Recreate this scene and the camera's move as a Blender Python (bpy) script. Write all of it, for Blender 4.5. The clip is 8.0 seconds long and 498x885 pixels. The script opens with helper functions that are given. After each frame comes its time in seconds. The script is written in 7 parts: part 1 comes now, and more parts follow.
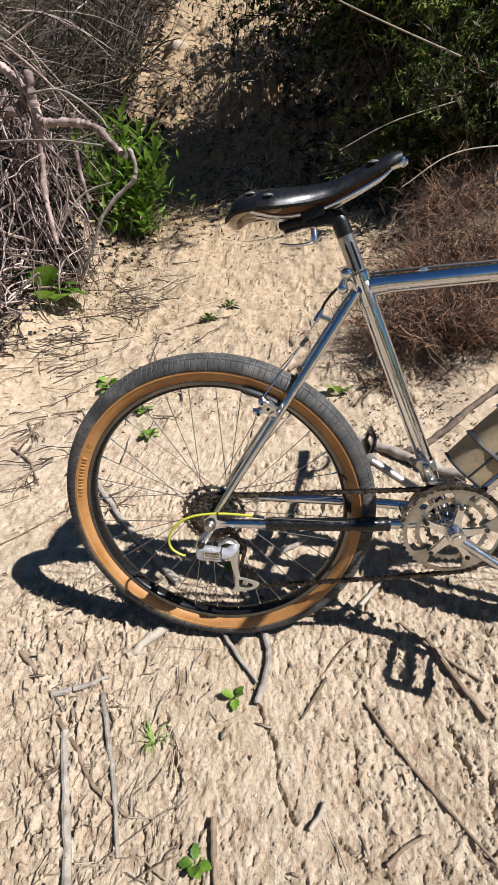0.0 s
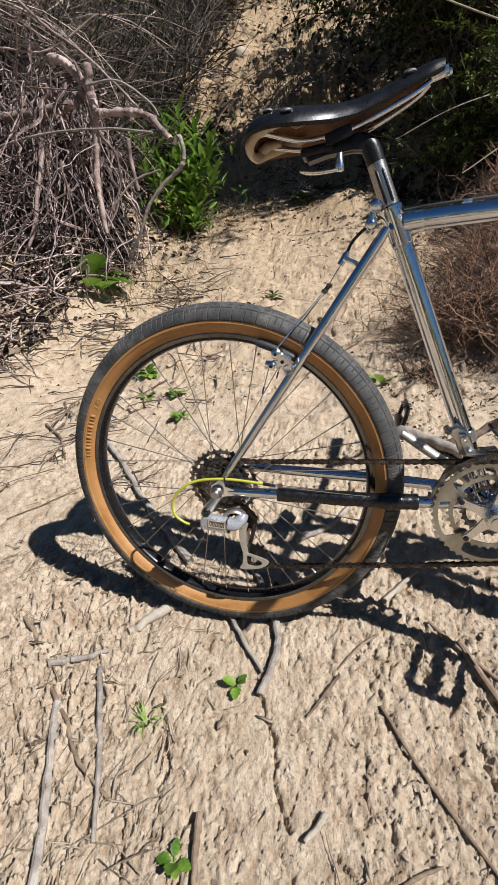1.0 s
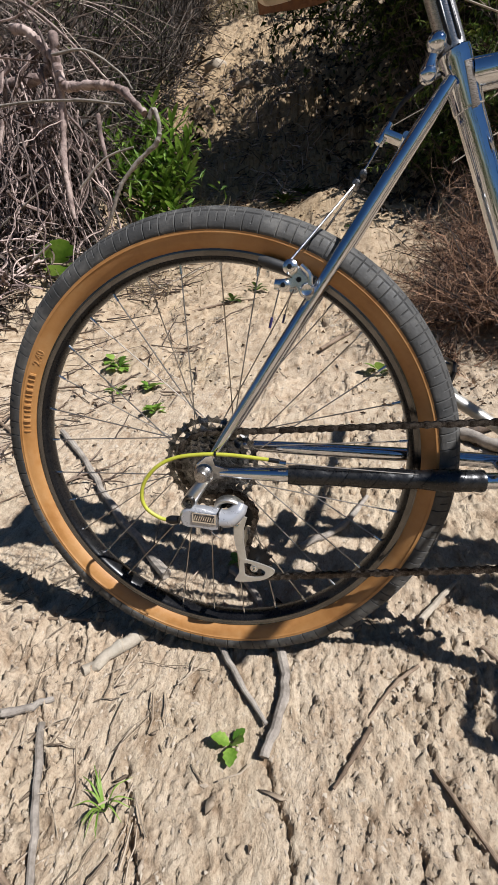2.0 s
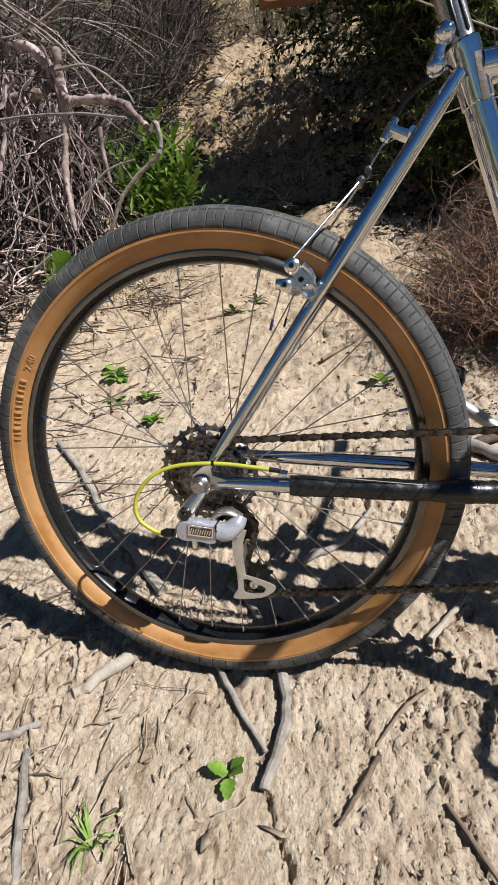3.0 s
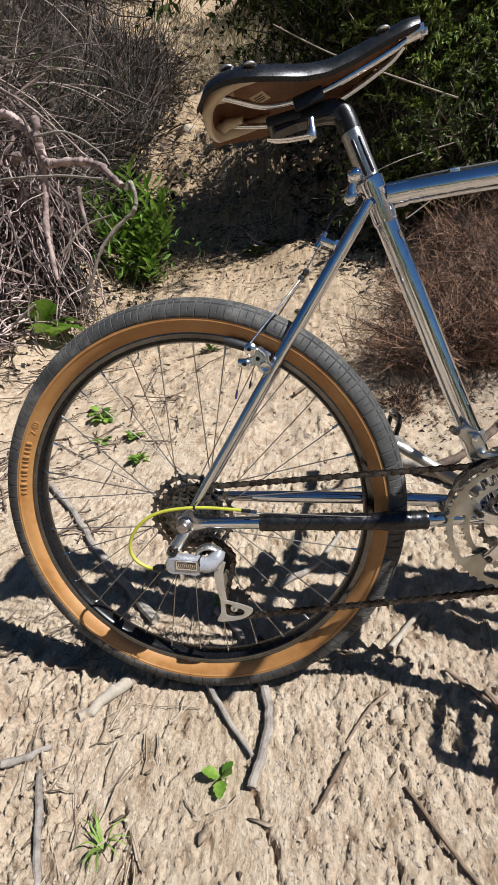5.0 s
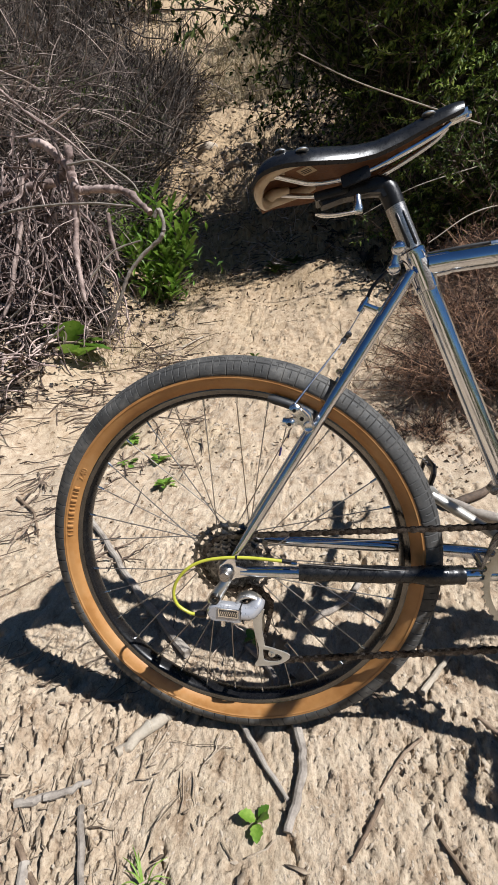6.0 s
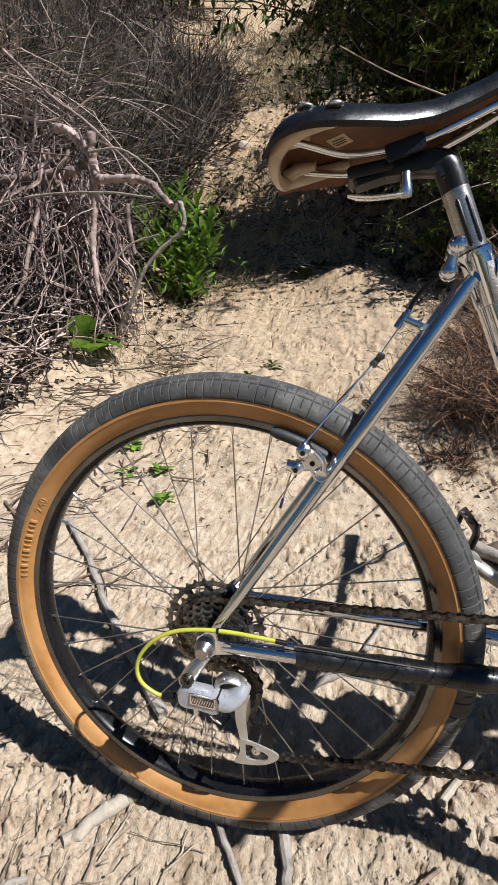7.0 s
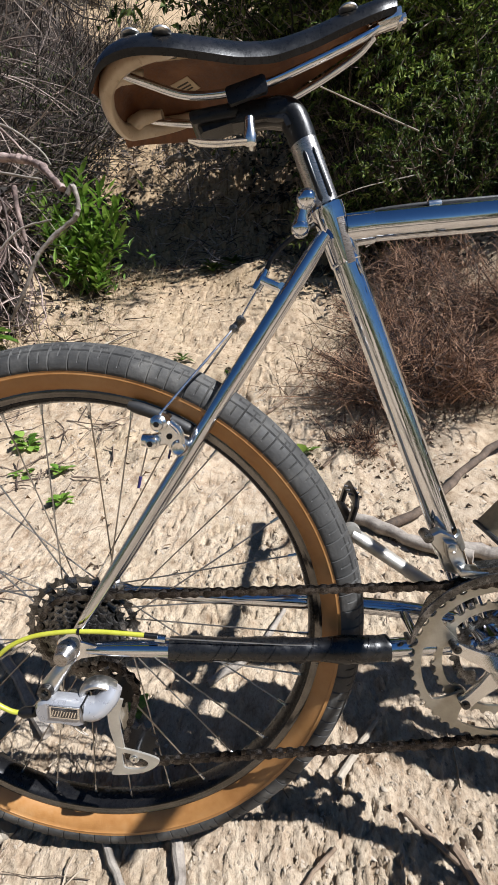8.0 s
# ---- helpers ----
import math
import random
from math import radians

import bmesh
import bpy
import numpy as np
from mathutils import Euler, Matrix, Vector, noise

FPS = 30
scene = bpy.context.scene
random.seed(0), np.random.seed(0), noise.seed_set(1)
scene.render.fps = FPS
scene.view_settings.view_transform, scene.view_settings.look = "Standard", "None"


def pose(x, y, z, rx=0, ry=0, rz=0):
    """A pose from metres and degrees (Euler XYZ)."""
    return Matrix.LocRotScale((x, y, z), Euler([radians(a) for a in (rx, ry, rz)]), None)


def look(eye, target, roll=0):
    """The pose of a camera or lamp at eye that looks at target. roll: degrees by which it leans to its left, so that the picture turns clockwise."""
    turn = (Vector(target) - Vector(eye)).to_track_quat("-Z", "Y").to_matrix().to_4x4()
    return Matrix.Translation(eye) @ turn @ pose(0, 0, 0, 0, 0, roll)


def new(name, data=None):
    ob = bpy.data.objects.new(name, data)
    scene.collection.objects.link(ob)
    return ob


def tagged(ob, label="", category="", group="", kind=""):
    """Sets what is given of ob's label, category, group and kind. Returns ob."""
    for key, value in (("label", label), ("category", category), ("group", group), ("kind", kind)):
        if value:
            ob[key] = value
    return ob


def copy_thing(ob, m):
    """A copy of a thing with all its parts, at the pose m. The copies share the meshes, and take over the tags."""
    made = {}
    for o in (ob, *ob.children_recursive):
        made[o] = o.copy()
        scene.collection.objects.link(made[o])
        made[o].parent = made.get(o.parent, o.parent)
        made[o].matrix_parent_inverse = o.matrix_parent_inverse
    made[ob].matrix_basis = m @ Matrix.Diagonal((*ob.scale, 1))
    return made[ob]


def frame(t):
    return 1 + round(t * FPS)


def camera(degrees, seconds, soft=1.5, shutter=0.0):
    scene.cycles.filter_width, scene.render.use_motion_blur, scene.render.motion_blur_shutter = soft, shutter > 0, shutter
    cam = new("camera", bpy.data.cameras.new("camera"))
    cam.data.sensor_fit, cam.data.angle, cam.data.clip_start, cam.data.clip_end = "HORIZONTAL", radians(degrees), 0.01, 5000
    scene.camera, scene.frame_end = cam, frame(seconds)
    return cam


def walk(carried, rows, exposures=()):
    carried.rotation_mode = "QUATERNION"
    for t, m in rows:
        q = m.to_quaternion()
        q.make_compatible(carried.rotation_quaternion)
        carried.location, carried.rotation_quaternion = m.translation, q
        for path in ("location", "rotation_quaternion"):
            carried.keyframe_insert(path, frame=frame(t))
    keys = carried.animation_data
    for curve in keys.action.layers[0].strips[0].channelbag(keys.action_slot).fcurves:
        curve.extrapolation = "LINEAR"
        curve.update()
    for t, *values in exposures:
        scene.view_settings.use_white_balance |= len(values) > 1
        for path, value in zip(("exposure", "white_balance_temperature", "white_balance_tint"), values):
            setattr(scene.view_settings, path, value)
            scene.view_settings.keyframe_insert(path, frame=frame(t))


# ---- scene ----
cam = camera(58.14, 8.0, soft=1.3)
# seconds, eye x y z, yaw to the left, pitch up, roll
PATH = [
    (0, 0.2176, -0.8376, 0.8082, 9.063, -20.686, -4.849),
    (0.2, 0.2101, -0.8169, 0.7767, 13.863, -20.112, -5.864),
    (0.5, 0.2468, -0.7980, 0.7326, 21.121, -19.737, -7.279),
    (0.8, 0.2747, -0.7980, 0.7220, 17.475, -19.583, -4.923),
    (1, 0.2676, -0.7851, 0.6935, 15.446, -19.057, -4.127),
    (1.2, 0.2440, -0.7436, 0.6708, 13.810, -18.763, -3.521),
    (1.5, 0.1943, -0.6862, 0.6073, 11.944, -17.913, -3.054),
    (1.7, 0.1864, -0.6457, 0.5673, 12.137, -17.415, -3.537),
    (2.8, 0.1712, -0.5842, 0.5372, 12.237, -15.649, -3.190),
    (3, 0.1771, -0.5820, 0.5358, 12.138, -15.275, -3.366),
    (3.5, 0.1918, -0.5852, 0.5453, 10.916, -14.270, -4.171),
    (4, 0.1936, -0.5918, 0.5576, 9.132, -13.713, -4.947),
    (4.2, 0.1932, -0.5966, 0.5660, 8.252, -13.675, -5.260),
    (5.3, 0.2340, -0.7474, 0.6418, 10.648, -12.098, -5.845),
    (5.5, 0.2417, -0.7838, 0.6777, 10.999, -12.023, -5.855),
    (5.8, 0.2046, -0.7535, 0.6823, 10.857, -11.774, -5.058),
    (6, 0.1826, -0.6982, 0.6741, 11.424, -11.313, -5.129),
    (6.3, 0.1511, -0.6332, 0.7075, 11.990, -11.327, -4.537),
    (6.5, 0.1477, -0.6026, 0.7151, 12.390, -10.765, -3.462),
    (6.8, 0.1622, -0.5646, 0.7029, 13.326, -10.872, -2.750),
    (7, 0.1785, -0.5398, 0.6921, 13.517, -10.920, -1.760),
    (7.2, 0.1964, -0.5158, 0.6682, 13.992, -11.004, -2.024),
    (7.5, 0.2022, -0.4970, 0.6618, 11.807, -11.403, -1.910),
    (7.7, 0.2083, -0.4896, 0.6565, 10.132, -11.784, -1.785),
    (8, 0.2445, -0.4948, 0.6526, 4.184, -11.294, -2.660),
]

def eye_pose(x, y, z, yaw, pitch, roll):
    return pose(x, y, z, 0, 0, yaw) @ pose(0, 0, 0, 90 + pitch) @ pose(0, 0, 0, 0, 0, roll)


# exposure and white balance of the clip: seconds, stops, kelvin, tint
EXPOSURES = [(0, 0.96, 6310, 12), (0.5, 0.82, 6310, 12), (1, 0.77, 6290, 12), (1.5, 0.74, 6260, 12), (3, 0.83, 6190, 11), (4, 0.84, 6160, 11),
             (5.5, 0.84, 6190, 11), (6.5, 0.86, 6210, 11), (7, 0.90, 6160, 11), (7.5, 0.96, 6110, 11), (8, 0.98, 6090, 11)]
walk(cam, [(t, eye_pose(*row)) for t, *row in PATH], EXPOSURES)

# ---------------------------------------------------------------- light
SUN = Vector((0.655, -0.28, 0.77)).normalized()
world = bpy.data.worlds.new("sky")
scene.world = world
world.use_nodes = True
wn = world.node_tree.nodes
sky = wn.new("ShaderNodeTexSky")
sky.sky_type = "NISHITA"
sky.sun_disc = False
sky.air_density, sky.dust_density, sky.ozone_density = 1.0, 0.0, 5.0
sky.sun_elevation = math.asin(SUN.z)
sky.sun_rotation = math.atan2(SUN.x, SUN.y)
deep = wn.new("ShaderNodeHueSaturation")
deep.inputs["Saturation"].default_value = 1.12
world.node_tree.links.new(sky.outputs[0], deep.inputs["Color"])
world.node_tree.links.new(deep.outputs[0], wn["Background"].inputs[0])
wn["Background"].inputs[1].default_value = 0.032
sun_data = bpy.data.lights.new("sun", "SUN")
sun_data.energy, sun_data.angle, sun_data.color = 5.0, radians(0.55), (1.0, 0.98, 0.945)
sun = new("sun", sun_data)
sun.matrix_world = look(SUN * 20, (0, 0, 0))


# ---------------------------------------------------------------- materials
def nodes_of(name):
    m = bpy.data.materials.new(name)
    m.use_nodes = True
    return m, m.node_tree.nodes, m.node_tree.links, m.node_tree.nodes["Principled BSDF"]


def ramp_node(ns, stops):
    r = ns.new("ShaderNodeValToRGB")
    el = r.color_ramp.elements
    while len(el) < len(stops):
        el.new(0.5)
    for e, (p, c) in zip(el, stops):
        e.position, e.color = p, (*c, 1)
    return r


def noise_node(ns, ln, scale, detail=6.0, rough=0.6, stretch=None, kind="Object", warp=0.0):
    co = ns.new("ShaderNodeTexCoord")
    n = ns.new("ShaderNodeTexNoise")
    n.inputs["Scale"].default_value, n.inputs["Detail"].default_value = scale, detail
    n.inputs["Roughness"].default_value, n.inputs["Distortion"].default_value = rough, warp
    if stretch:
        mp = ns.new("ShaderNodeMapping")
        mp.inputs["Scale"].default_value = stretch
        ln.new(co.outputs[kind], mp.inputs["Vector"])
        ln.new(mp.outputs[0], n.inputs["Vector"])
    else:
        ln.new(co.outputs[kind], n.inputs["Vector"])
    return n


def surface(name, tones, scale=20.0, rough=0.7, metal=0.0, bump=0.0, bump_scale=80.0, rough_var=0.15,
            island=0.0, each=0.0, stretch=None, spec=0.5, through_light=0.0, coat=0.0):
    """A surface of two to four tones in a coarse and a fine grain, uneven gloss and fine relief."""
    m, ns, ln, bsdf = nodes_of(name)
    n1 = noise_node(ns, ln, scale, stretch=stretch)
    n2 = noise_node(ns, ln, scale * 7.3, stretch=stretch)
    add = ns.new("ShaderNodeMath")
    add.operation = "MULTIPLY_ADD"
    ln.new(n2.outputs["Fac"], add.inputs[0])
    add.inputs[1].default_value = 0.4
    ln.new(n1.outputs["Fac"], add.inputs[2])
    value = add.outputs[0]
    for on, amount in (("island", island), ("each", each)):
        if amount:
            g = ns.new("ShaderNodeNewGeometry") if on == "island" else ns.new("ShaderNodeObjectInfo")
            mix = ns.new("ShaderNodeMath")
            mix.operation = "MULTIPLY_ADD"
            ln.new(g.outputs["Random Per Island" if on == "island" else "Random"], mix.inputs[0])
            mix.inputs[1].default_value = amount
            ln.new(value, mix.inputs[2])
            sub = ns.new("ShaderNodeMath")
            sub.operation = "SUBTRACT"
            ln.new(mix.outputs[0], sub.inputs[0])
            sub.inputs[1].default_value = amount / 2
            value = sub.outputs[0]
    lo, hi = 0.5, 0.9
    stops = [(lo + (hi - lo) * k / max(1, len(tones) - 1), c) for k, c in enumerate(tones)]
    r = ramp_node(ns, stops)
    ln.new(value, r.inputs[0])
    ln.new(r.outputs[0], bsdf.inputs["Base Color"])
    bsdf.inputs["Metallic"].default_value = metal
    bsdf.inputs["Specular IOR Level"].default_value = spec
    bsdf.inputs["Coat Weight"].default_value = coat
    mr = ns.new("ShaderNodeMapRange")
    ln.new(n2.outputs["Fac"], mr.inputs[0])
    mr.inputs[1].default_value, mr.inputs[2].default_value = 0.3, 0.7
    mr.inputs[3].default_value, mr.inputs[4].default_value = max(0.02, rough - rough_var), min(1, rough + rough_var)
    ln.new(mr.outputs[0], bsdf.inputs["Roughness"])
    if bump:
        n3 = noise_node(ns, ln, bump_scale, 8.0, stretch=stretch)
        b = ns.new("ShaderNodeBump")
        b.inputs["Strength"].default_value, b.inputs["Distance"].default_value = 1.0, bump
        ln.new(n3.outputs["Fac"], b.inputs["Height"])
        ln.new(b.outputs[0], bsdf.inputs["Normal"])
    if through_light:
        tr = ns.new("ShaderNodeBsdfTranslucent")
        ln.new(r.outputs[0], tr.inputs["Color"])
        ms = ns.new("ShaderNodeMixShader")
        ms.inputs[0].default_value = through_light
        ln.new(bsdf.outputs[0], ms.inputs[1])
        ln.new(tr.outputs[0], ms.inputs[2])
        ln.new(ms.outputs[0], ns["Material Output"].inputs["Surface"])
    return m


CHROME = surface("chrome plate", [(0.54, 0.555, 0.59), (0.62, 0.635, 0.665)], 30, 0.04, 1.0, rough_var=0.03, bump=0.00004, bump_scale=60)
ALLOY = surface("polished alloy", [(0.60, 0.60, 0.60), (0.72, 0.72, 0.71)], 20, 0.22, 1.0, rough_var=0.06, bump=0.00002, bump_scale=200)
DULL_ALLOY = surface("dull cast alloy", [(0.54, 0.53, 0.505), (0.66, 0.65, 0.62)], 40, 0.36, 1.0, rough_var=0.08, bump=0.00006, bump_scale=400)
RING_ALLOY = surface("dull grey ring alloy", [(0.32, 0.31, 0.275), (0.44, 0.425, 0.38)], 50, 0.36, 0.9, rough_var=0.08, bump=0.0001, bump_scale=400)
GREY_PAINT = surface("silver grey paint", [(0.308, 0.3119, 0.3311), (0.3619, 0.3657, 0.385)], 12, 0.3, 0.4, rough_var=0.06, coat=0.3)
STEEL = surface("worn dark steel", [(0.03, 0.029, 0.028), (0.10, 0.096, 0.092), (0.28, 0.27, 0.26)], 90, 0.34, 0.9, rough_var=0.15, bump=0.0002, bump_scale=400)
CHAIN_STEEL = surface("oily dark chain steel", [(0.014, 0.012, 0.011), (0.040, 0.033, 0.029), (0.13, 0.115, 0.105)], 150, 0.36, 0.8, rough_var=0.15, each=0.2)
SPOKE_STEEL = surface("stainless spoke", [(0.30, 0.265, 0.225), (0.40, 0.36, 0.315)], 12, 0.36, 0.9, rough_var=0.05)
BLACK_METAL = surface("black anodised metal", [(0.00308, 0.00308, 0.00385), (0.0077, 0.0077, 0.00847)], 70, 0.36, 0.0, spec=0.3, rough_var=0.12, bump=0.0001, bump_scale=400)
RIM_BLACK = surface("black rim", [(0.00385, 0.00385, 0.00462), (0.00616, 0.00616, 0.00693), (0.00924, 0.00924, 0.00924)], 20, 0.28, 0.0, spec=0.25, rough_var=0.06, bump=0.00003, bump_scale=250)
RIM_WORN = surface("worn dark rim side", [(0.09, 0.086, 0.082), (0.13, 0.124, 0.118), (0.18, 0.17, 0.16)], 12, 0.2, 0.95, rough_var=0.06, bump=0.00003, bump_scale=250)
CAGE_ALLOY = surface("dusty grey alloy", [(0.42, 0.40, 0.36), (0.54, 0.52, 0.47)], 60, 0.42, 0.7, rough_var=0.12, bump=0.0002, bump_scale=500)
POST_ALLOY = surface("brushed grey alloy", [(0.27, 0.255, 0.24), (0.37, 0.35, 0.335)], 40, 0.3, 0.95, rough_var=0.08, stretch=(1, 1, 6), bump=0.0001, bump_scale=300)
TREAD = surface("dusty tread rubber", [(0.019, 0.0185, 0.0175), (0.040, 0.0385, 0.036), (0.100, 0.095, 0.086)], 16, 0.75, bump=0.0006, bump_scale=350)
GUM = surface("tan gum rubber", [(0.2541, 0.1116, 0.02926), (0.3157, 0.1502, 0.04466), (0.3542, 0.1887, 0.0693)], 14, 0.5, bump=0.0003, bump_scale=500)
TAPE = surface("black cloth tape", [(0.004, 0.004, 0.005), (0.0065, 0.0065, 0.007), (0.010, 0.010, 0.010)], 25, 0.30, spec=0.45, bump=0.0008, bump_scale=45, rough_var=0.12)
RUBBER = surface("black rubber", [(0.00924, 0.00924, 0.01001), (0.02695, 0.02618, 0.02618)], 60, 0.6, bump=0.0003, bump_scale=300)
YELLOW = surface("yellow cable sleeve", [(0.308, 0.308, 0.0231), (0.385, 0.385, 0.0462)], 60, 0.38, bump=0.0001, bump_scale=300)
LEATHER = surface("black saddle leather", [(0.00385, 0.004235, 0.00539), (0.00616, 0.00693, 0.00847), (0.01232, 0.01232, 0.01463)], 25, 0.29, bump=0.00012, bump_scale=420, rough_var=0.05, spec=0.22)
HIDE = surface("raw brown hide", [(0.070, 0.024, 0.0080), (0.125, 0.048, 0.0165), (0.185, 0.083, 0.033)], 30, 0.6, bump=0.0006, bump_scale=300)
CANTLE = surface("tan painted steel", [(0.32, 0.245, 0.165), (0.44, 0.355, 0.255)], 30, 0.38, 0.1, coat=0.2)
PAPER = surface("cream paper label", [(0.385, 0.2926, 0.1848), (0.462, 0.3696, 0.2541)], 60, 0.7)
INK = surface("dark print", [(0.0231, 0.01925, 0.0154), (0.0462, 0.0385, 0.0308)], 60, 0.7)
CANVAS = surface("waxed tan canvas", [(0.1925, 0.1424, 0.077), (0.2772, 0.2118, 0.1232), (0.3388, 0.2695, 0.1694)], 25, 0.72, bump=0.0008, bump_scale=700)
BLUE_PLASTIC = surface("blue shrink tube", [(0.0154, 0.01155, 0.077), (0.02695, 0.0231, 0.1386)], 40, 0.4)

GREY_WOOD = surface("weathered grey wood", [(0.1155, 0.09625, 0.077), (0.2233, 0.1925, 0.1617), (0.3234, 0.2849, 0.2387)], 30, 0.85, bump=0.002, bump_scale=140, each=0.15, stretch=(1, 1, 1))
DARK_WOOD = surface("dark dead branch", [(0.035, 0.023, 0.015), (0.075, 0.050, 0.033), (0.135, 0.095, 0.066)], 30, 0.85, bump=0.002, bump_scale=140)
BROWN_WOOD = surface("dry brown wood", [(0.077, 0.05005, 0.0308), (0.1617, 0.1116, 0.07315), (0.2464, 0.1809, 0.127)], 30, 0.85, bump=0.002, bump_scale=140, each=0.15)
PALE_WOOD = surface("bleached wood", [(0.231, 0.1925, 0.1463), (0.3234, 0.2772, 0.2156), (0.4004, 0.3542, 0.2849)], 24, 0.85, bump=0.002, bump_scale=120, each=0.1)
ROOT = surface("grey root bark", [(0.046, 0.031, 0.026), (0.185, 0.130, 0.114), (0.42, 0.325, 0.285)], 14, 0.9, bump=0.004, bump_scale=60, island=0.3, each=0.3)
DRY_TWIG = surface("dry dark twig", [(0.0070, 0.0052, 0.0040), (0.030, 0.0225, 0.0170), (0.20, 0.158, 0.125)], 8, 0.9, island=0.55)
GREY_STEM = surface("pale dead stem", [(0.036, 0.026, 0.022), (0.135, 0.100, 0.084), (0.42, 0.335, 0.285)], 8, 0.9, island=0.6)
# near-black leaf colour that paints the shade in gaps of the brush
SHADE_LEAF = surface("near-black shade leaf", [(0.008, 0.006, 0.0045), (0.018, 0.0135, 0.0095), (0.046, 0.034, 0.023)], 12, 0.9, island=0.5)
BROWN_STEM = surface("dead brown stem", [(0.02695, 0.01694, 0.01155), (0.077, 0.05082, 0.03465), (0.1848, 0.1347, 0.09625)], 8, 0.9, island=0.5)
RED_TWIG = surface("dry reddish twig", [(0.011, 0.0055, 0.0035), (0.062, 0.029, 0.016), (0.34, 0.195, 0.115)], 8, 0.9, island=0.65)
STRAW = surface("dry straw", [(0.231, 0.1694, 0.0847), (0.3388, 0.2695, 0.1463), (0.4158, 0.3465, 0.2156)], 8, 0.85, island=0.4, through_light=0.2)
LEAF_BRIGHT = surface("bright green leaf", [(0.060, 0.135, 0.013), (0.135, 0.245, 0.028), (0.23, 0.34, 0.060)], 14, 0.5, island=0.3, each=0.35, through_light=0.35, bump=0.0006, bump_scale=120)
LEAF_BUSH = surface("small green leaf", [(0.050, 0.090, 0.014), (0.135, 0.190, 0.032), (0.29, 0.335, 0.085)], 3, 0.6, spec=0.2, island=0.55, through_light=0.38)
LEAF_DARK = surface("dusty dark leaf", [(0.013, 0.026, 0.0065), (0.046, 0.074, 0.0145), (0.13, 0.165, 0.042)], 3, 0.65, spec=0.2, island=0.55, through_light=0.28)
LEAF_DEAD = surface("dead brown leaf", [(0.0385, 0.0231, 0.01386), (0.0924, 0.05775, 0.0308), (0.1848, 0.1232, 0.0693)], 20, 0.85, island=0.5, through_light=0.1)
CLOD = surface("silt crumbs", [(0.2156, 0.1694, 0.1232), (0.3234, 0.2656, 0.2002), (0.385, 0.3234, 0.2503)], 30, 0.95, island=0.45, bump=0.001, bump_scale=300)


def ground_material():
    m, ns, ln, bsdf = nodes_of("dry beige silt")
    a = noise_node(ns, ln, 2.2, 5)
    b = noise_node(ns, ln, 26, 8, 0.65, stretch=(1.3, 0.85, 1))
    c = noise_node(ns, ln, 190, 6, 0.7, stretch=(1.5, 0.8, 1))
    ra = ramp_node(ns, [(0.3, (0.395, 0.314, 0.228)), (0.5, (0.47, 0.382, 0.284)), (0.7, (0.445, 0.364, 0.262))])
    rb = ramp_node(ns, [(0.30, (0.50, 0.42, 0.36)), (0.47, (0.86, 0.83, 0.80)), (0.60, (1.0, 1.0, 1.0)), (0.75, (1.12, 1.12, 1.14))])
    rc = ramp_node(ns, [(0.32, (0.60, 0.56, 0.52)), (0.5, (0.95, 0.95, 0.94)), (0.7, (1.1, 1.1, 1.1))])
    for n, r in ((a, ra), (b, rb), (c, rc)):
        ln.new(n.outputs["Fac"], r.inputs[0])
    m1 = ns.new("ShaderNodeMix")
    m1.data_type, m1.blend_type = "RGBA", "MULTIPLY"
    m1.inputs[0].default_value = 1
    ln.new(ra.outputs[0], m1.inputs[6]), ln.new(rb.outputs[0], m1.inputs[7])
    m2 = ns.new("ShaderNodeMix")
    m2.data_type, m2.blend_type = "RGBA", "MULTIPLY"
    m2.inputs[0].default_value = 0.9
    ln.new(m1.outputs[2], m2.inputs[6]), ln.new(rc.outputs[0], m2.inputs[7])
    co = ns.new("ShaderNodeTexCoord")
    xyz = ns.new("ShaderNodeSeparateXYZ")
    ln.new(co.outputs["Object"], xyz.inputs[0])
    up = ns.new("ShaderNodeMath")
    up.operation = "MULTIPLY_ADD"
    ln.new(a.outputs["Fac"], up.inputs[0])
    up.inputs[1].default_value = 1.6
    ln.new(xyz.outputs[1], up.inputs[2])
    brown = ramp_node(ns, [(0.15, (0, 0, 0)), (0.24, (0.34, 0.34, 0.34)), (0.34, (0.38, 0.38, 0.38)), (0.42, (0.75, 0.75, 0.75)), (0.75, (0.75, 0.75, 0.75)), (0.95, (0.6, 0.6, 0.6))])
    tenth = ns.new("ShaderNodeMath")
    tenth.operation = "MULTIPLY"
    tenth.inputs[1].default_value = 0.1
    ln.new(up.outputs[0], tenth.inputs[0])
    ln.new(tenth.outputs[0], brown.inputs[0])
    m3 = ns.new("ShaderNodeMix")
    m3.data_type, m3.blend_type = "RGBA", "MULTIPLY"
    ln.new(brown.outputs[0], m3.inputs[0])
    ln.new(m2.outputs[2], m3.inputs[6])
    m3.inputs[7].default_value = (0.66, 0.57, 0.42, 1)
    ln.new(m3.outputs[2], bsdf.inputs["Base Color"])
    bsdf.inputs["Roughness"].default_value, bsdf.inputs["Specular IOR Level"].default_value = 0.95, 0.15
    last = None
    for n, d in ((b, 0.005), (c, 0.0042)):
        bp = ns.new("ShaderNodeBump")
        bp.inputs["Strength"].default_value, bp.inputs["Distance"].default_value = 1.0, d
        ln.new(n.outputs["Fac"], bp.inputs["Height"])
        if last:
            ln.new(last.outputs[0], bp.inputs["Normal"])
        last = bp
    ln.new(last.outputs[0], bsdf.inputs["Normal"])
    return m


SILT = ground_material()


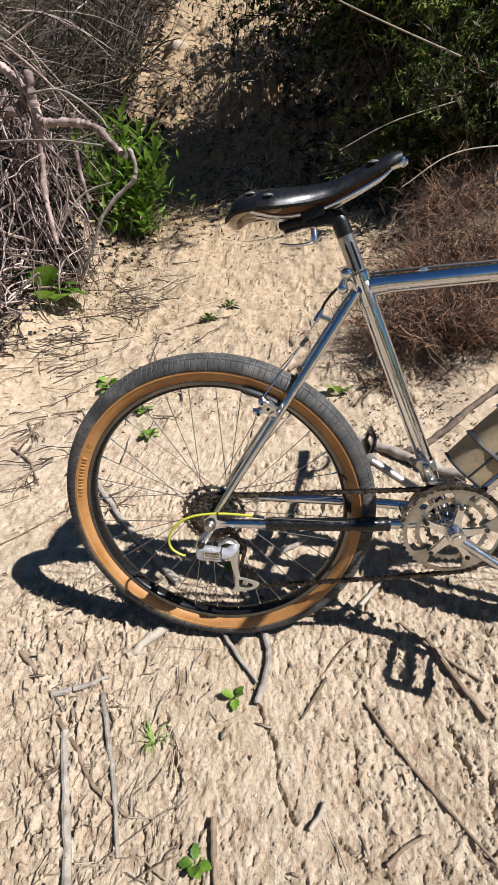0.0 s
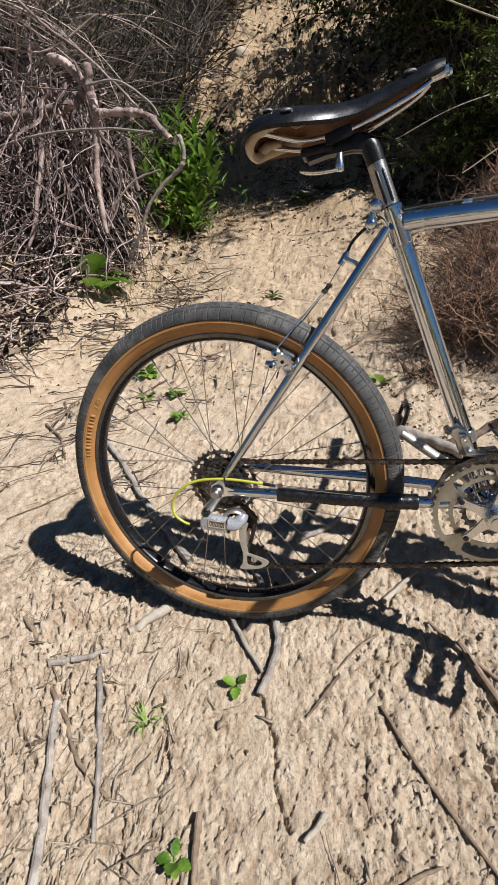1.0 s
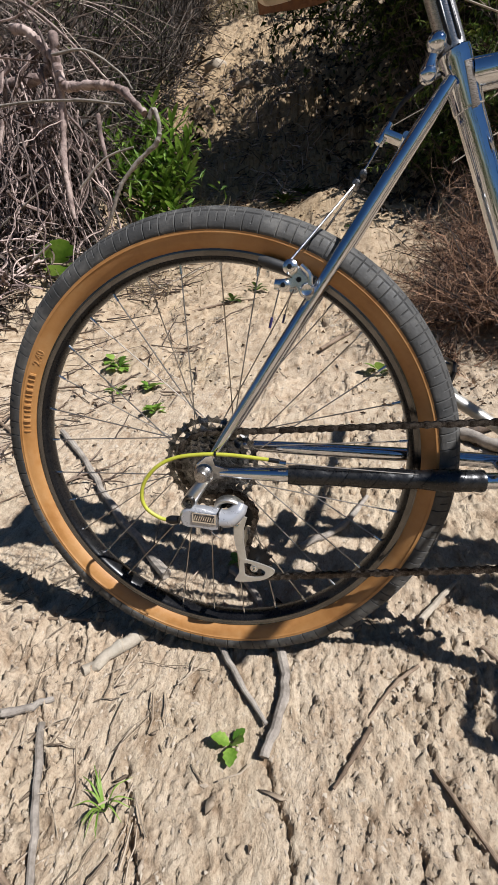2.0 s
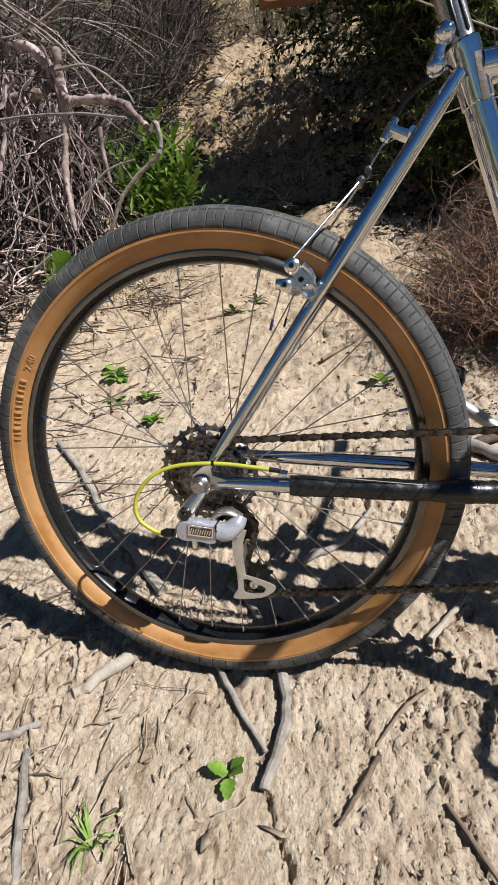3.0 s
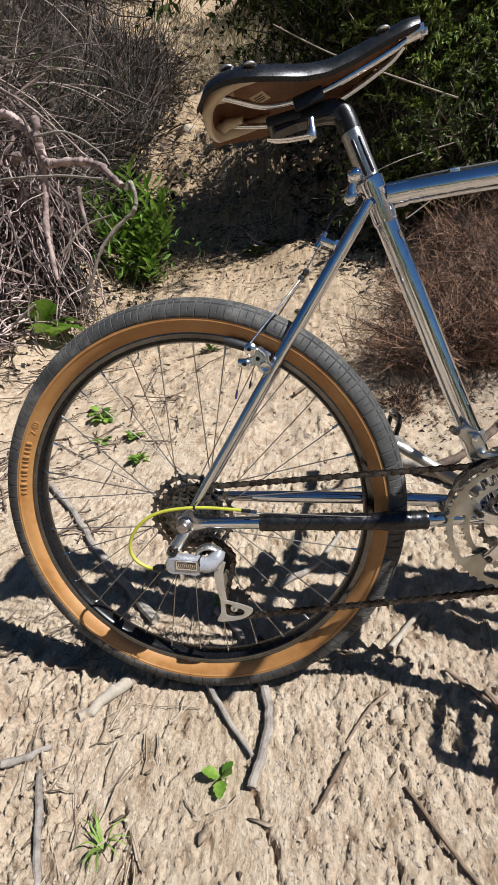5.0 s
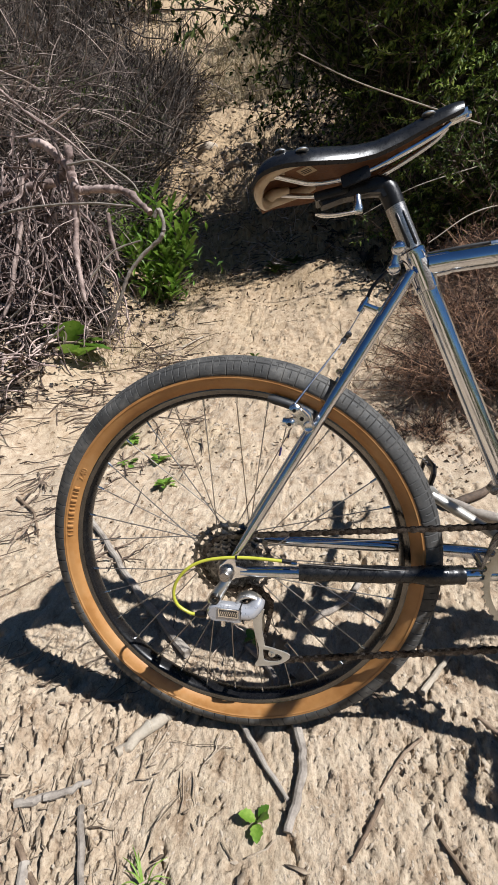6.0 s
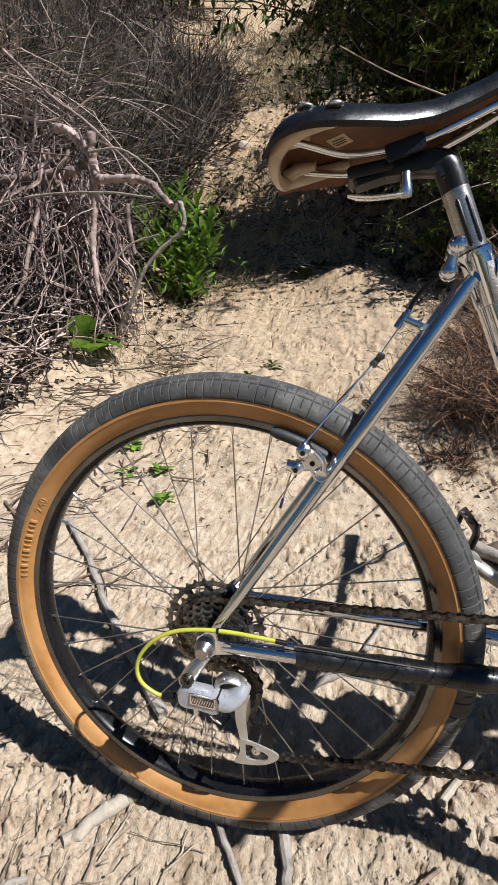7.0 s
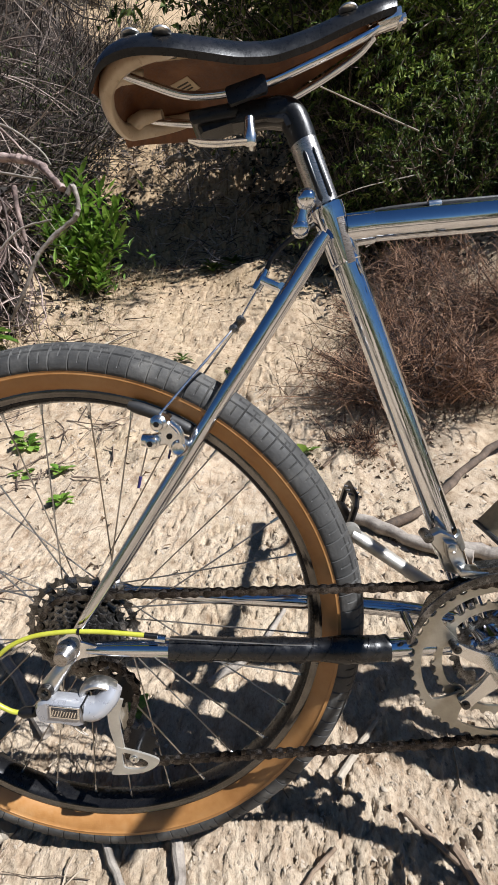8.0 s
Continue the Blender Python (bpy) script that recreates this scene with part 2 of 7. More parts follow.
# ---------------------------------------------------------------- mesh tools
def unit(a):
    a = np.asarray(a, float)
    return a / np.maximum(np.linalg.norm(a, axis=-1, keepdims=True), 1e-9)


class Geo:
    """Collects vertices and faces in blocks, for one mesh."""

    def __init__(self):
        self.v, self.f, self.n = [], [], 0

    def add(self, v, *faces):
        v = np.asarray(v, float).reshape(-1, 3)
        for f in faces:
            f = np.asarray(f, int)
            if f.size:
                self.f.append(f.reshape(-1, f.shape[-1]) + self.n)
        self.v.append(v)
        self.n += len(v)
        return self

    def tube(self, pts, radii, sides=10, caps=True, squash=1.0):
        p = np.asarray(pts, float)
        k = len(p)
        r = np.broadcast_to(np.asarray(radii, float), (k,))
        t = unit(np.gradient(p, axis=0))
        up = np.array([0, 0, 1.0]) if abs(t[0, 2]) < 0.9 else np.array([0, 1.0, 0])
        rings, ang = [], np.linspace(0, 2 * np.pi, sides, endpoint=False)
        for i in range(k):
            side = unit(np.cross(t[i], up))
            up = unit(np.cross(side, t[i]))
            rings.append(p[i] + r[i] * (np.cos(ang)[:, None] * side + squash * np.sin(ang)[:, None] * up))
        a = np.arange(sides)
        b = (a + 1) % sides
        q = [np.stack([a + i * sides, b + i * sides, b + (i + 1) * sides, a + (i + 1) * sides], 1) for i in range(k - 1)]
        self.add(np.concatenate(rings), np.concatenate(q))
        if caps:
            self.f.append(np.arange(sides)[None, ::-1] + self.n - k * sides)
            self.f.append(np.arange(sides)[None] + self.n - sides)
        return self

    def lathe(self, origin, axis, profile, sides=48, turn=(0, 360), cap=False):
        """profile: (along the axis, radius) pairs; turned round the axis."""
        ax = unit(axis)
        u = unit(np.cross(ax, (0, 0, 1.0) if abs(ax[2]) < 0.9 else (1.0, 0, 0)))
        w = np.cross(ax, u)
        full = abs(turn[1] - turn[0]) >= 360
        ang = np.radians(np.linspace(*turn, sides, endpoint=not full))
        pr = np.asarray(profile, float)
        ring = np.cos(ang)[:, None] * u + np.sin(ang)[:, None] * w
        v = np.asarray(origin) + pr[None, :, :1] * ax + pr[None, :, 1:] * ring[:, None, :]
        k = len(pr)
        i = np.arange(sides if full else sides - 1)
        j = (i + 1) % sides
        q = [np.stack([i * k + c, j * k + c, j * k + c + 1, i * k + c + 1], 1) for c in range(k - 1)]
        self.add(v.reshape(-1, 3), np.concatenate(q))
        if cap and full:
            base = self.n - sides * k
            self.f.append((np.arange(sides) * k + base)[None, ::-1])
            self.f.append((np.arange(sides) * k + k - 1 + base)[None])
        return self

    def ball(self, c, r, sides=14, squash=(1, 1, 1)):
        a = np.linspace(-np.pi / 2, np.pi / 2, sides // 2 + 1)
        g = Geo().lathe((0, 0, 0), (0, 0, 1), [(np.sin(x), max(np.cos(x), 1e-4)) for x in a], sides)
        return self.add(g.v[0] * np.array(squash) * r + np.asarray(c), g.f[0])

    def slab(self, outline, origin, ex, ey, thick, chamfer=0.0):
        """A plate with a closed outline in the plane of ex and ey, from -thick/2 to thick/2 across it, its edges chamfered."""
        o = np.asarray(outline, float)
        ex, ey = unit(ex), unit(ey)
        ez = np.cross(ex, ey)
        mid = o.mean(0)
        if chamfer:
            away = o - mid
            small = mid + away * (1 - chamfer / np.maximum(np.linalg.norm(away, axis=1, keepdims=True), chamfer * 1.01))
            levels = [(small, -thick / 2), (o, -thick / 2 + chamfer), (o, thick / 2 - chamfer), (small, thick / 2)]
        else:
            levels = [(o, -thick / 2), (o, thick / 2)]
        n = len(o)
        v = np.concatenate([np.asarray(origin) + p[:, :1] * ex + p[:, 1:] * ey + z * ez for p, z in levels])
        i = np.arange(n)
        j = (i + 1) % n
        q = [np.stack([i + c * n, j + c * n, j + (c + 1) * n, i + (c + 1) * n], 1) for c in range(len(levels) - 1)]
        m = len(levels) - 1
        return self.add(v, np.concatenate(q), i[None, ::-1], (i + m * n)[None])

    def box(self, c, size, ex=(1, 0, 0), ey=(0, 1, 0), chamfer=0.001):
        a, b = size[0] / 2, size[1] / 2
        return self.slab([(-a, -b), (a, -b), (a, b), (-a, b)], c, ex, ey, size[2], chamfer)

    def twigs(self, p, r, sides=4):
        """Many twigs at once: p (count, points, 3), r (count, points)."""
        n, k, _ = p.shape
        t = unit(np.gradient(p, axis=1))
        ref = np.where(np.abs(t[:, :1, 2:]) < 0.8, np.array([0, 0, 1.0]), np.array([1.0, 0, 0]))
        s = unit(np.cross(t, np.broadcast_to(ref, t.shape)))
        u = np.cross(s, t)
        ang = np.linspace(0, 2 * np.pi, sides, endpoint=False)
        v = p[:, :, None] + r[:, :, None, None] * (np.cos(ang)[:, None] * s[:, :, None] + np.sin(ang)[:, None] * u[:, :, None])
        base = (np.arange(n)[:, None, None] * k + np.arange(k - 1)[None, :, None]) * sides
        a = np.arange(sides)[None, None]
        b = (a + 1) % sides
        q = np.stack([base + a, base + b, base + sides + b, base + sides + a], -1).reshape(-1, 4)
        return self.add(v.reshape(-1, 3), q)

    def leaves(self, at, way, face, length, width, fold=0.25, droop=0.15):
        """Many folded leaves at once, each of four triangles."""
        way = unit(way)
        side = unit(np.cross(way, face))
        nor = np.cross(side, way)
        ln_, wd = np.asarray(length)[:, None], np.asarray(width)[:, None]
        mid = at + way * ln_ * 0.45
        tip = at + way * ln_ - nor * ln_ * droop
        left, right = mid + side * wd / 2 + nor * wd * fold, mid - side * wd / 2 + nor * wd * fold
        v = np.stack([at, left, mid, right, tip], 1)
        b = np.arange(len(at))[:, None] * 5
        f = np.concatenate([b + np.array([[0, 2, 1]]), b + np.array([[0, 3, 2]]), b + np.array([[2, 4, 1]]), b + np.array([[3, 4, 2]])])
        return self.add(v.reshape(-1, 3), f)

    def mesh(self, name, material, smooth=True, sharp=38):
        me = bpy.data.meshes.new(name)
        v = np.concatenate(self.v)
        loops = np.concatenate([f.ravel() for f in self.f])
        sizes = np.concatenate([np.full(len(f), f.shape[1]) for f in self.f])
        me.vertices.add(len(v))
        me.vertices.foreach_set("co", v.ravel())
        me.loops.add(len(loops))
        me.loops.foreach_set("vertex_index", loops)
        me.polygons.add(len(sizes))
        me.polygons.foreach_set("loop_start", np.concatenate([[0], np.cumsum(sizes)[:-1]]))
        me.update(calc_edges=True)
        me.validate()
        me.materials.append(material)
        if smooth:
            me.shade_smooth()
            me.set_sharp_from_angle(angle=radians(sharp))
        return me


def part(name, geo, material, parent=None, label="", smooth=True, sharp=38):
    me = geo if isinstance(geo, bpy.types.Mesh) else geo.mesh(name, material, smooth, sharp)
    ob = new(name, me)
    ob.parent = parent
    return tagged(ob, label)


def thing(name, label, category, group="", at=(0, 0, 0)):
    ob = new(name)
    ob.location = at
    ob.empty_display_size = 0.1
    return tagged(ob, label, category, group)


def bend(points, steps=8):
    """A smooth line through the points."""
    p = np.asarray(points, float)
    q = np.concatenate([[2 * p[0] - p[1]], p, [2 * p[-1] - p[-2]]])
    out = []
    for i in range(1, len(q) - 2):
        for t in np.linspace(0, 1, steps, endpoint=False):
            out.append(0.5 * (2 * q[i] + (q[i + 1] - q[i - 1]) * t + (2 * q[i - 1] - 5 * q[i] + 4 * q[i + 1] - q[i + 2]) * t**2
                              + (3 * q[i] - q[i - 1] - 3 * q[i + 1] + q[i + 2]) * t**3))
    return np.array(out + [p[-1]])


# ---------------------------------------------------------------- the lie of the land
def hashed(i, j, seed):
    h = np.sin(i * 127.1 + j * 311.7 + seed * 74.7) * 43758.5453
    return h - np.floor(h)


def bumps(x, y, seed=0):
    """Gradient noise, about -1 to 1."""
    i, j = np.floor(x), np.floor(y)
    u, v = x - i, y - j
    fu, fv = u * u * u * (u * (u * 6 - 15) + 10), v * v * v * (v * (v * 6 - 15) + 10)

    def corner(a, b):
        ang = hashed(i + a, j + b, seed) * 2 * np.pi
        return np.cos(ang) * (u - a) + np.sin(ang) * (v - b)

    return 1.5 * ((corner(0, 0) * (1 - fu) + corner(1, 0) * fu) * (1 - fv) + (corner(0, 1) * (1 - fu) + corner(1, 1) * fu) * fv)


def ease(a, b, x):
    t = np.clip((x - a) / (b - a), 0, 1)
    return t * t * (3 - 2 * t)


RISE = np.array([(-30, -6.0), (-6, -1.5), (-2, -0.55), (-0.6, -0.215), (-0.33, -0.13), (-0.15, -0.062), (0, -0.004), (0.15, 0.045), (0.5, 0.15),
                 (0.8, 0.215), (1.1, 0.285), (1.8, 0.58), (2.2, 0.72), (2.7, 0.98), (3.2, 1.2), (4.2, 1.55), (6, 2.8), (8, 4.4), (12, 7.8), (30, 23), (300, 120)])


def lie(x, y):
    """The height of the ground without its fine relief."""
    x, y = np.asarray(x, float), np.asarray(y, float)
    h = np.interp(y, RISE[:, 0], RISE[:, 1])
    far = ease(0.4, 1.8, y)
    path = -0.15 - 0.20 * np.clip(y - 2, 0, 6)
    left, right = path - 0.75 - x, x - path - 1.15
    h = h + far * (0.16 * ease(0, 0.5, left) + 0.5 * np.clip(left - 0.35, 0, 4)) + far * 0.45 * np.clip(right, 0, 5)
    h = h + 0.03 * ease(0.6, 1.2, x) * ease(0.6, 0.2, y)
    h = h + 0.16 * np.exp(-(((x - 0.12) / 0.3) ** 2 + ((y - 3.2) / 0.28) ** 2))
    h = h + 0.3 * ease(5.6, 6.0, y + 0.25 * bumps(x * 1.5, y, 4)) * np.exp(-((x + 1.1) / 1.6) ** 2)
    return h + ease(0.9, 2.5, np.hypot(x, y)) * 0.06 * bumps(x * 1.1, y * 1.1, 9) + 0.012 * bumps(x * 3.1, y * 2.6, 12) * ease(0.05, 0.3, np.hypot(x, y))


def flakes(x, y, seed):
    """Cells of crust: the gap to the next flake (0 at a joint), a height for each flake and its slope."""
    i, j = np.floor(x), np.floor(y)
    first, second = np.full(x.shape, 9.0), np.full(x.shape, 9.0)
    lift, tilt = np.zeros(x.shape), np.zeros(x.shape)
    for a in (-1, 0, 1):
        for b in (-1, 0, 1):
            h1, h2, h3 = hashed(i + a, j + b, seed), hashed(i + a, j + b, seed + 1), hashed(i + a, j + b, seed + 2)
            dx, dy = x - (i + a + h1), y - (j + b + h2)
            d = np.hypot(dx, dy)
            nearer = d < first
            second = np.where(nearer, first, np.minimum(second, d))
            lift = np.where(nearer, h3, lift)
            tilt = np.where(nearer, dx * np.cos(h1 * 19) + dy * np.sin(h1 * 19), tilt)
            first = np.where(nearer, d, first)
    return second - first, lift, tilt


# long cracks in the crust below the rear wheel: their line and half width
CRACKS = [([(-0.119, -0.178), (-0.092, -0.236), (-0.066, -0.279), (-0.07, -0.304)], 0.0062), ([(-0.077, -0.308), (-0.053, -0.350), (-0.041, -0.371)], 0.0035),
          ([(-0.123, -0.347), (-0.107, -0.384), (-0.093, -0.421)], 0.0042), ([(0.080, -0.150), (0.093, -0.178), (0.121, -0.222), (0.129, -0.282), (0.164, -0.332)], 0.0038),
          ([(0.236, -0.345), (0.265, -0.364), (0.312, -0.381)], 0.0036), ([(0.463, -0.164), (0.477, -0.201), (0.487, -0.237)], 0.0050),
          ([(0.518, -0.241), (0.509, -0.294)], 0.0110), ([(0.279, -0.213), (0.277, -0.265), (0.294, -0.287)], 0.0030),
          ([(-0.478, -0.216), (-0.407, -0.263), (-0.331, -0.313), (-0.305, -0.328)], 0.0048)]


def cracked(x, y):
    """How deep the long cracks cut, 0 to 1."""
    deep_ = np.zeros(x.shape)
    if x.size == 0:
        return deep_
    qx, qy = x + 0.006 * bumps(x * 60, y * 60, 75) + 0.003 * bumps(x * 150, y * 150, 77), y + 0.004 * bumps(x * 55, y * 55, 76)
    for line, w in CRACKS:
        for (ax, ay), (bx, by) in zip(line, line[1:]):
            dx, dy = bx - ax, by - ay
            t = np.clip(((qx - ax) * dx + (qy - ay) * dy) / (dx * dx + dy * dy), 0, 1)
            d = np.hypot(qx - ax - t * dx, qy - ay - t * dy)
            deep_ = np.maximum(deep_, ease(w, w * 0.35, d))
    return deep_


def relief(x, y):
    """The flaky crust, its rills, cracks and crumbs."""
    front = ease(0.15, -0.05, y)
    sx, sy = x + 0.16 * y, y
    wx, wy = bumps(sx * 30, sy * 20, 3), bumps(sx * 28, sy * 24, 4)
    fine = ease(0.9, 0.4, y) * ease(1.3, 0.8, np.abs(x))
    patch = ease(-0.45, 0.35, bumps(sx * 6, sy * 4.5, 25))
    gap, lift, tilt = flakes(sx * 105 + 0.5 * wx, sy * 52 + 0.5 * wy, 11)
    gap2, lift2, tilt2 = flakes(sx * 190 + 0.5 * wy, sy * 115 + 0.4 * wx, 17)
    step = fine * ((0.35 + 0.65 * patch) * (0.0042 * lift + 0.0030 * tilt - 0.0030 * ease(0.16, 0.0, gap)) + 0.0020 * lift2 + 0.0012 * tilt2 - 0.0012 * ease(0.2, 0.0, gap2))
    wind0 = 0.7 * bumps(sx * 3, sy * 2.0, 65) + 0.3 * bumps(sx * 26, sy * 18, 66)
    crack = -0.014 * ease(0.016, 0.0, np.abs(bumps(sx * 4.2 + wind0, sy * 1.7 + 0.5 * wind0, 67))) * fine
    wind = 0.9 * bumps(sx * 4, sy * 2.4, 5) + 0.25 * bumps(sx * 22, sy * 14, 6)
    rill = np.abs(bumps(sx * 6.5 + wind, sy * 1.9 + 0.4 * wind, 31))
    cut = -0.012 * ease(0.030, 0.0, rill) * ease(-0.15, 0.2, bumps(sx * 5, sy * 3.1, 33))
    clod = fine * ease(0.18, 0.32, bumps(x * 40 + wx, y * 33 + wy, 41)) * 0.009 + fine * ease(0.2, 0.35, bumps(x * 85, y * 75, 42)) * 0.006
    dent = -ease(0.25, 0.5, bumps(x * 27, y * 24, 43)) * 0.009 * fine - fine * ease(0.2, 0.35, bumps(x * 70, y * 64, 44)) * 0.005
    rough_left = ease(0.0, -0.22, x + 0.25 * bumps(x * 4, y * 4, 8))
    rough_right = 0.4 * ease(0.08, 0.30, x + 0.2 * bumps(x * 5, y * 5, 28))
    mix = front * (1.35 * step + cut + crack + dent * (0.35 + 0.2 * rough_right) + np.maximum(rough_left, rough_right) * clod * 1.5) - 0.016 * cracked(x, y)
    w3 = bumps(x * 6, y * 6, 55)
    gap3, lift3, tilt3 = flakes(x * 62 + 0.5 * wx, y * 55 + 0.5 * wy, 91)
    strewn = ease(-0.35, 0.25, bumps(x * 4.2, y * 3.9, 47))
    lump = ease(0.72, 0.95, lift3) * ease(0.05, 0.45, gap3) * ease(3.2, 1.2, y)
    cut2 = -0.018 * ease(0.030, 0.0, np.abs(bumps(x * 3.2 + 0.5 * w3, y * 2.6 + 0.4 * w3, 56))) * ease(0.0, 0.3, bumps(x * 2.3, y * 2.1, 57))
    mix = mix + (1 - front) * (0.6 * step + 0.45 * clod + 0.8 * dent * strewn + lump * strewn * 0.009 + 0.0025 * ease(1.8, 1.0, y) * bumps(x * 45, y * 41 + w3, 59) + cut2)
    mid = ease(0.5, 1.2, y)
    mix = mix + mid * (0.014 * ease(-0.1, 0.5, bumps(x * 7.5, y * 6.5, 51)) + 0.012 * ease(0.1, 0.45, bumps(x * 15 + w3, y * 13, 52)) - 0.020 * ease(0.25, 0.6, bumps(x * 6.5, y * 6, 53)))
    near = ease(5.0, 1.0, np.hypot(x, y - 0.2))
    bank_ = ease(3.4, 4.6, y) * ease(10.5, 8.0, y)
    gap4, lift4, tilt4 = flakes(x * 5.5 + 0.6 * w3, y * 3.6 + 0.4 * w3, 131)
    gap5, lift5, tilt5 = flakes(x * 13 + 0.6 * w3, y * 9, 137)
    ledge = 0.10 * lift4 + 0.05 * tilt4 - 0.05 * ease(0.15, 0.0, gap4) + 0.045 * lift5 + 0.02 * tilt5 - 0.02 * ease(0.2, 0.0, gap5) - 0.06
    return mix * (0.3 + 0.7 * near) + bank_ * ledge


def soil(x, y):
    return lie(x, y) + relief(np.asarray(x, float), np.asarray(y, float))


def spread(marks, lo, hi, grow_lo, grow_hi):
    """Grid lines: even between the marks (place, spacing up to the next), widening outwards."""
    out = []
    for (a, step), (b, _) in zip(marks, marks[1:]):
        out += list(np.arange(a, b, step))
    s, x = marks[-2][1], out[-1]
    while x < hi:
        s *= grow_hi
        x += s
        out.append(x)
    s, x, left = marks[0][1], marks[0][0], []
    while x > lo:
        s *= grow_lo
        x -= s
        left.append(x)
    return np.array(left[::-1] + out)


gx = spread([(-1.05, 0.0075), (-0.62, 0.0035), (0.62, 0)], -160, 160, 1.08, 1.08)
gy = spread([(-0.46, 0.0031), (0.12, 0.0048), (0.6, 0.0150), (2.5, 0.0380), (8.5, 0)], -60, 260, 1.11, 1.09)
X, Y = np.meshgrid(gx, gy)
Z = lie(X, Y) + relief(X, Y)
nx, ny = len(gx), len(gy)
ii = (np.arange(ny - 1)[:, None] * nx + np.arange(nx - 1)[None]).ravel()
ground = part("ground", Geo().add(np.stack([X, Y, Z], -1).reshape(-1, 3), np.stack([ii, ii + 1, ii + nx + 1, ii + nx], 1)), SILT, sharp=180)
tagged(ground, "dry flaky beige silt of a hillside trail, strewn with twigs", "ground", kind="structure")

# ---------------------------------------------------------------- the bicycle
R_TYRE, AXLE_Z = 0.337, 0.337
BB = np.array((0.474, 0.0, 0.312))
YAX = (0, 1, 0)
bicycle = thing("bicycle", "chrome-plated mountain bicycle with tan sidewall tyres standing on the trail", "bicycle")


def wheel_tyre(parent, shift, fine=20):
    """Tread, tan sidewalls, their raised line and lettering, round an axle at shift."""
    prof = [(-0.0272, 0.3065), (-0.0278, 0.3105), (-0.0274, 0.3150), (-0.0258, 0.3200), (-0.0230, 0.3248), (-0.0195, 0.3285), (-0.0150, 0.3318),
            (-0.0100, 0.3345), (-0.0050, 0.3362), (0, R_TYRE)]
    p = np.array(prof)
    p = np.concatenate([p, p[-2::-1] * (-1, 1)])
    seg = np.concatenate([[0], np.cumsum(np.linalg.norm(np.diff(p, axis=0), axis=1))])
    s = np.linspace(0, seg[-1], 53)
    py, pr = np.interp(s, seg, p[:, 0]), np.interp(s, seg, p[:, 1])
    sv = s / seg[-1] * 2 - 1
    reps = 92
    n = reps * fine
    u = (np.arange(n)[:, None] / fine + np.where(sv < 0, 0, 0.5)[None]) % 2
    w = 0.8 / fine
    edge = np.abs(sv)[None]

    def line(at):
        return np.abs((u - at + 1) % 2 - 1) < w

    def span(a, b):
        return (u > a) & (u < b)

    def ring(at):
        return np.abs(edge - at) < 0.019

    cut = (line(0.0) | line(1.0)) & (edge > 0.13) & (edge < 0.97)
    cut |= ring(0.47) & (span(0.04, 0.93) | span(1.07, 1.96))
    cut |= line(0.5) & (edge > 0.34) & (edge < 0.62) | line(1.5) & (edge > 0.47) & (edge < 0.80)
    cut |= ring(0.27) & (span(0.25, 0.75) | span(1.0, 1.5)) | line(0.25) & (edge > 0.27) & (edge < 0.38) | line(1.5) & (edge > 0.10) & (edge < 0.27)
    cut |= ring(0.07) & (span(0.1, 0.6) | span(1.2, 1.7))
    depth = np.where(cut, 0.0016, 0.0) + np.where(edge > 0.985, 0.0008, 0)
    shrink = 1 - depth / 0.03
    ang = np.arange(n)[:, None] / n * 2 * np.pi
    rr = 0.3085 + (pr[None] - 0.3085) * shrink
    yy = py[None] * shrink + 0 * ang
    v = np.stack([rr * np.cos(ang), yy, rr * np.sin(ang)], -1) + shift
    m = len(s)
    i = np.arange(n)[:, None]
    j = (i + 1) % n
    c = np.arange(m - 1)[None]
    q = np.stack([i * m + c, j * m + c, j * m + c + 1, i * m + c + 1], -1).reshape(-1, 4)
    part("tread", Geo().add(v.reshape(-1, 3), q), TREAD, parent, "dusty black tread with fine cross grooves", sharp=24)
    for side in (-1, 1):
        wall = [(0.0125, 0.2838), (0.0160, 0.2865), (0.0200, 0.2905), (0.0228, 0.2950), (0.0246, 0.2995), (0.0256, 0.3022), (0.0265, 0.3029), (0.0264, 0.3038),
                (0.0262, 0.3048), (0.0266, 0.3066)]
        part("sidewall", Geo().lathe(shift, (0, side, 0), wall, 180), GUM, parent, "tan gum sidewall")


def wheel_rim(name, shift, parent, label):
    g = Geo()
    pr = [(-0.0110, 0.2835), (-0.0128, 0.2862), (-0.0146, 0.2858), (-0.0152, 0.2835), (-0.0146, 0.2815), (-0.0143, 0.2800), (-0.0143, 0.2775), (-0.0150, 0.2766),
          (-0.0148, 0.2754), (-0.0128, 0.2734), (-0.0090, 0.2716), (-0.0050, 0.2706), (0, 0.2703)]
    pr = pr + [(-a, b) for a, b in pr[-2::-1]]
    g.lathe(shift, YAX, pr, 180)
    rim = part(name, g, RIM_BLACK, parent, label)
    for side in (-1, 1):
        track = [(0.0124, 0.2863), (0.0138, 0.2866), (0.0151, 0.2860), (0.0157, 0.2835), (0.0151, 0.2815), (0.0147, 0.2806), (0.0147, 0.2778), (0.0144, 0.2772)]
        part("braking_track", Geo().lathe(shift, (0, side, 0), track, 180), RIM_WORN, rim, "worn grey braking track")
    return rim


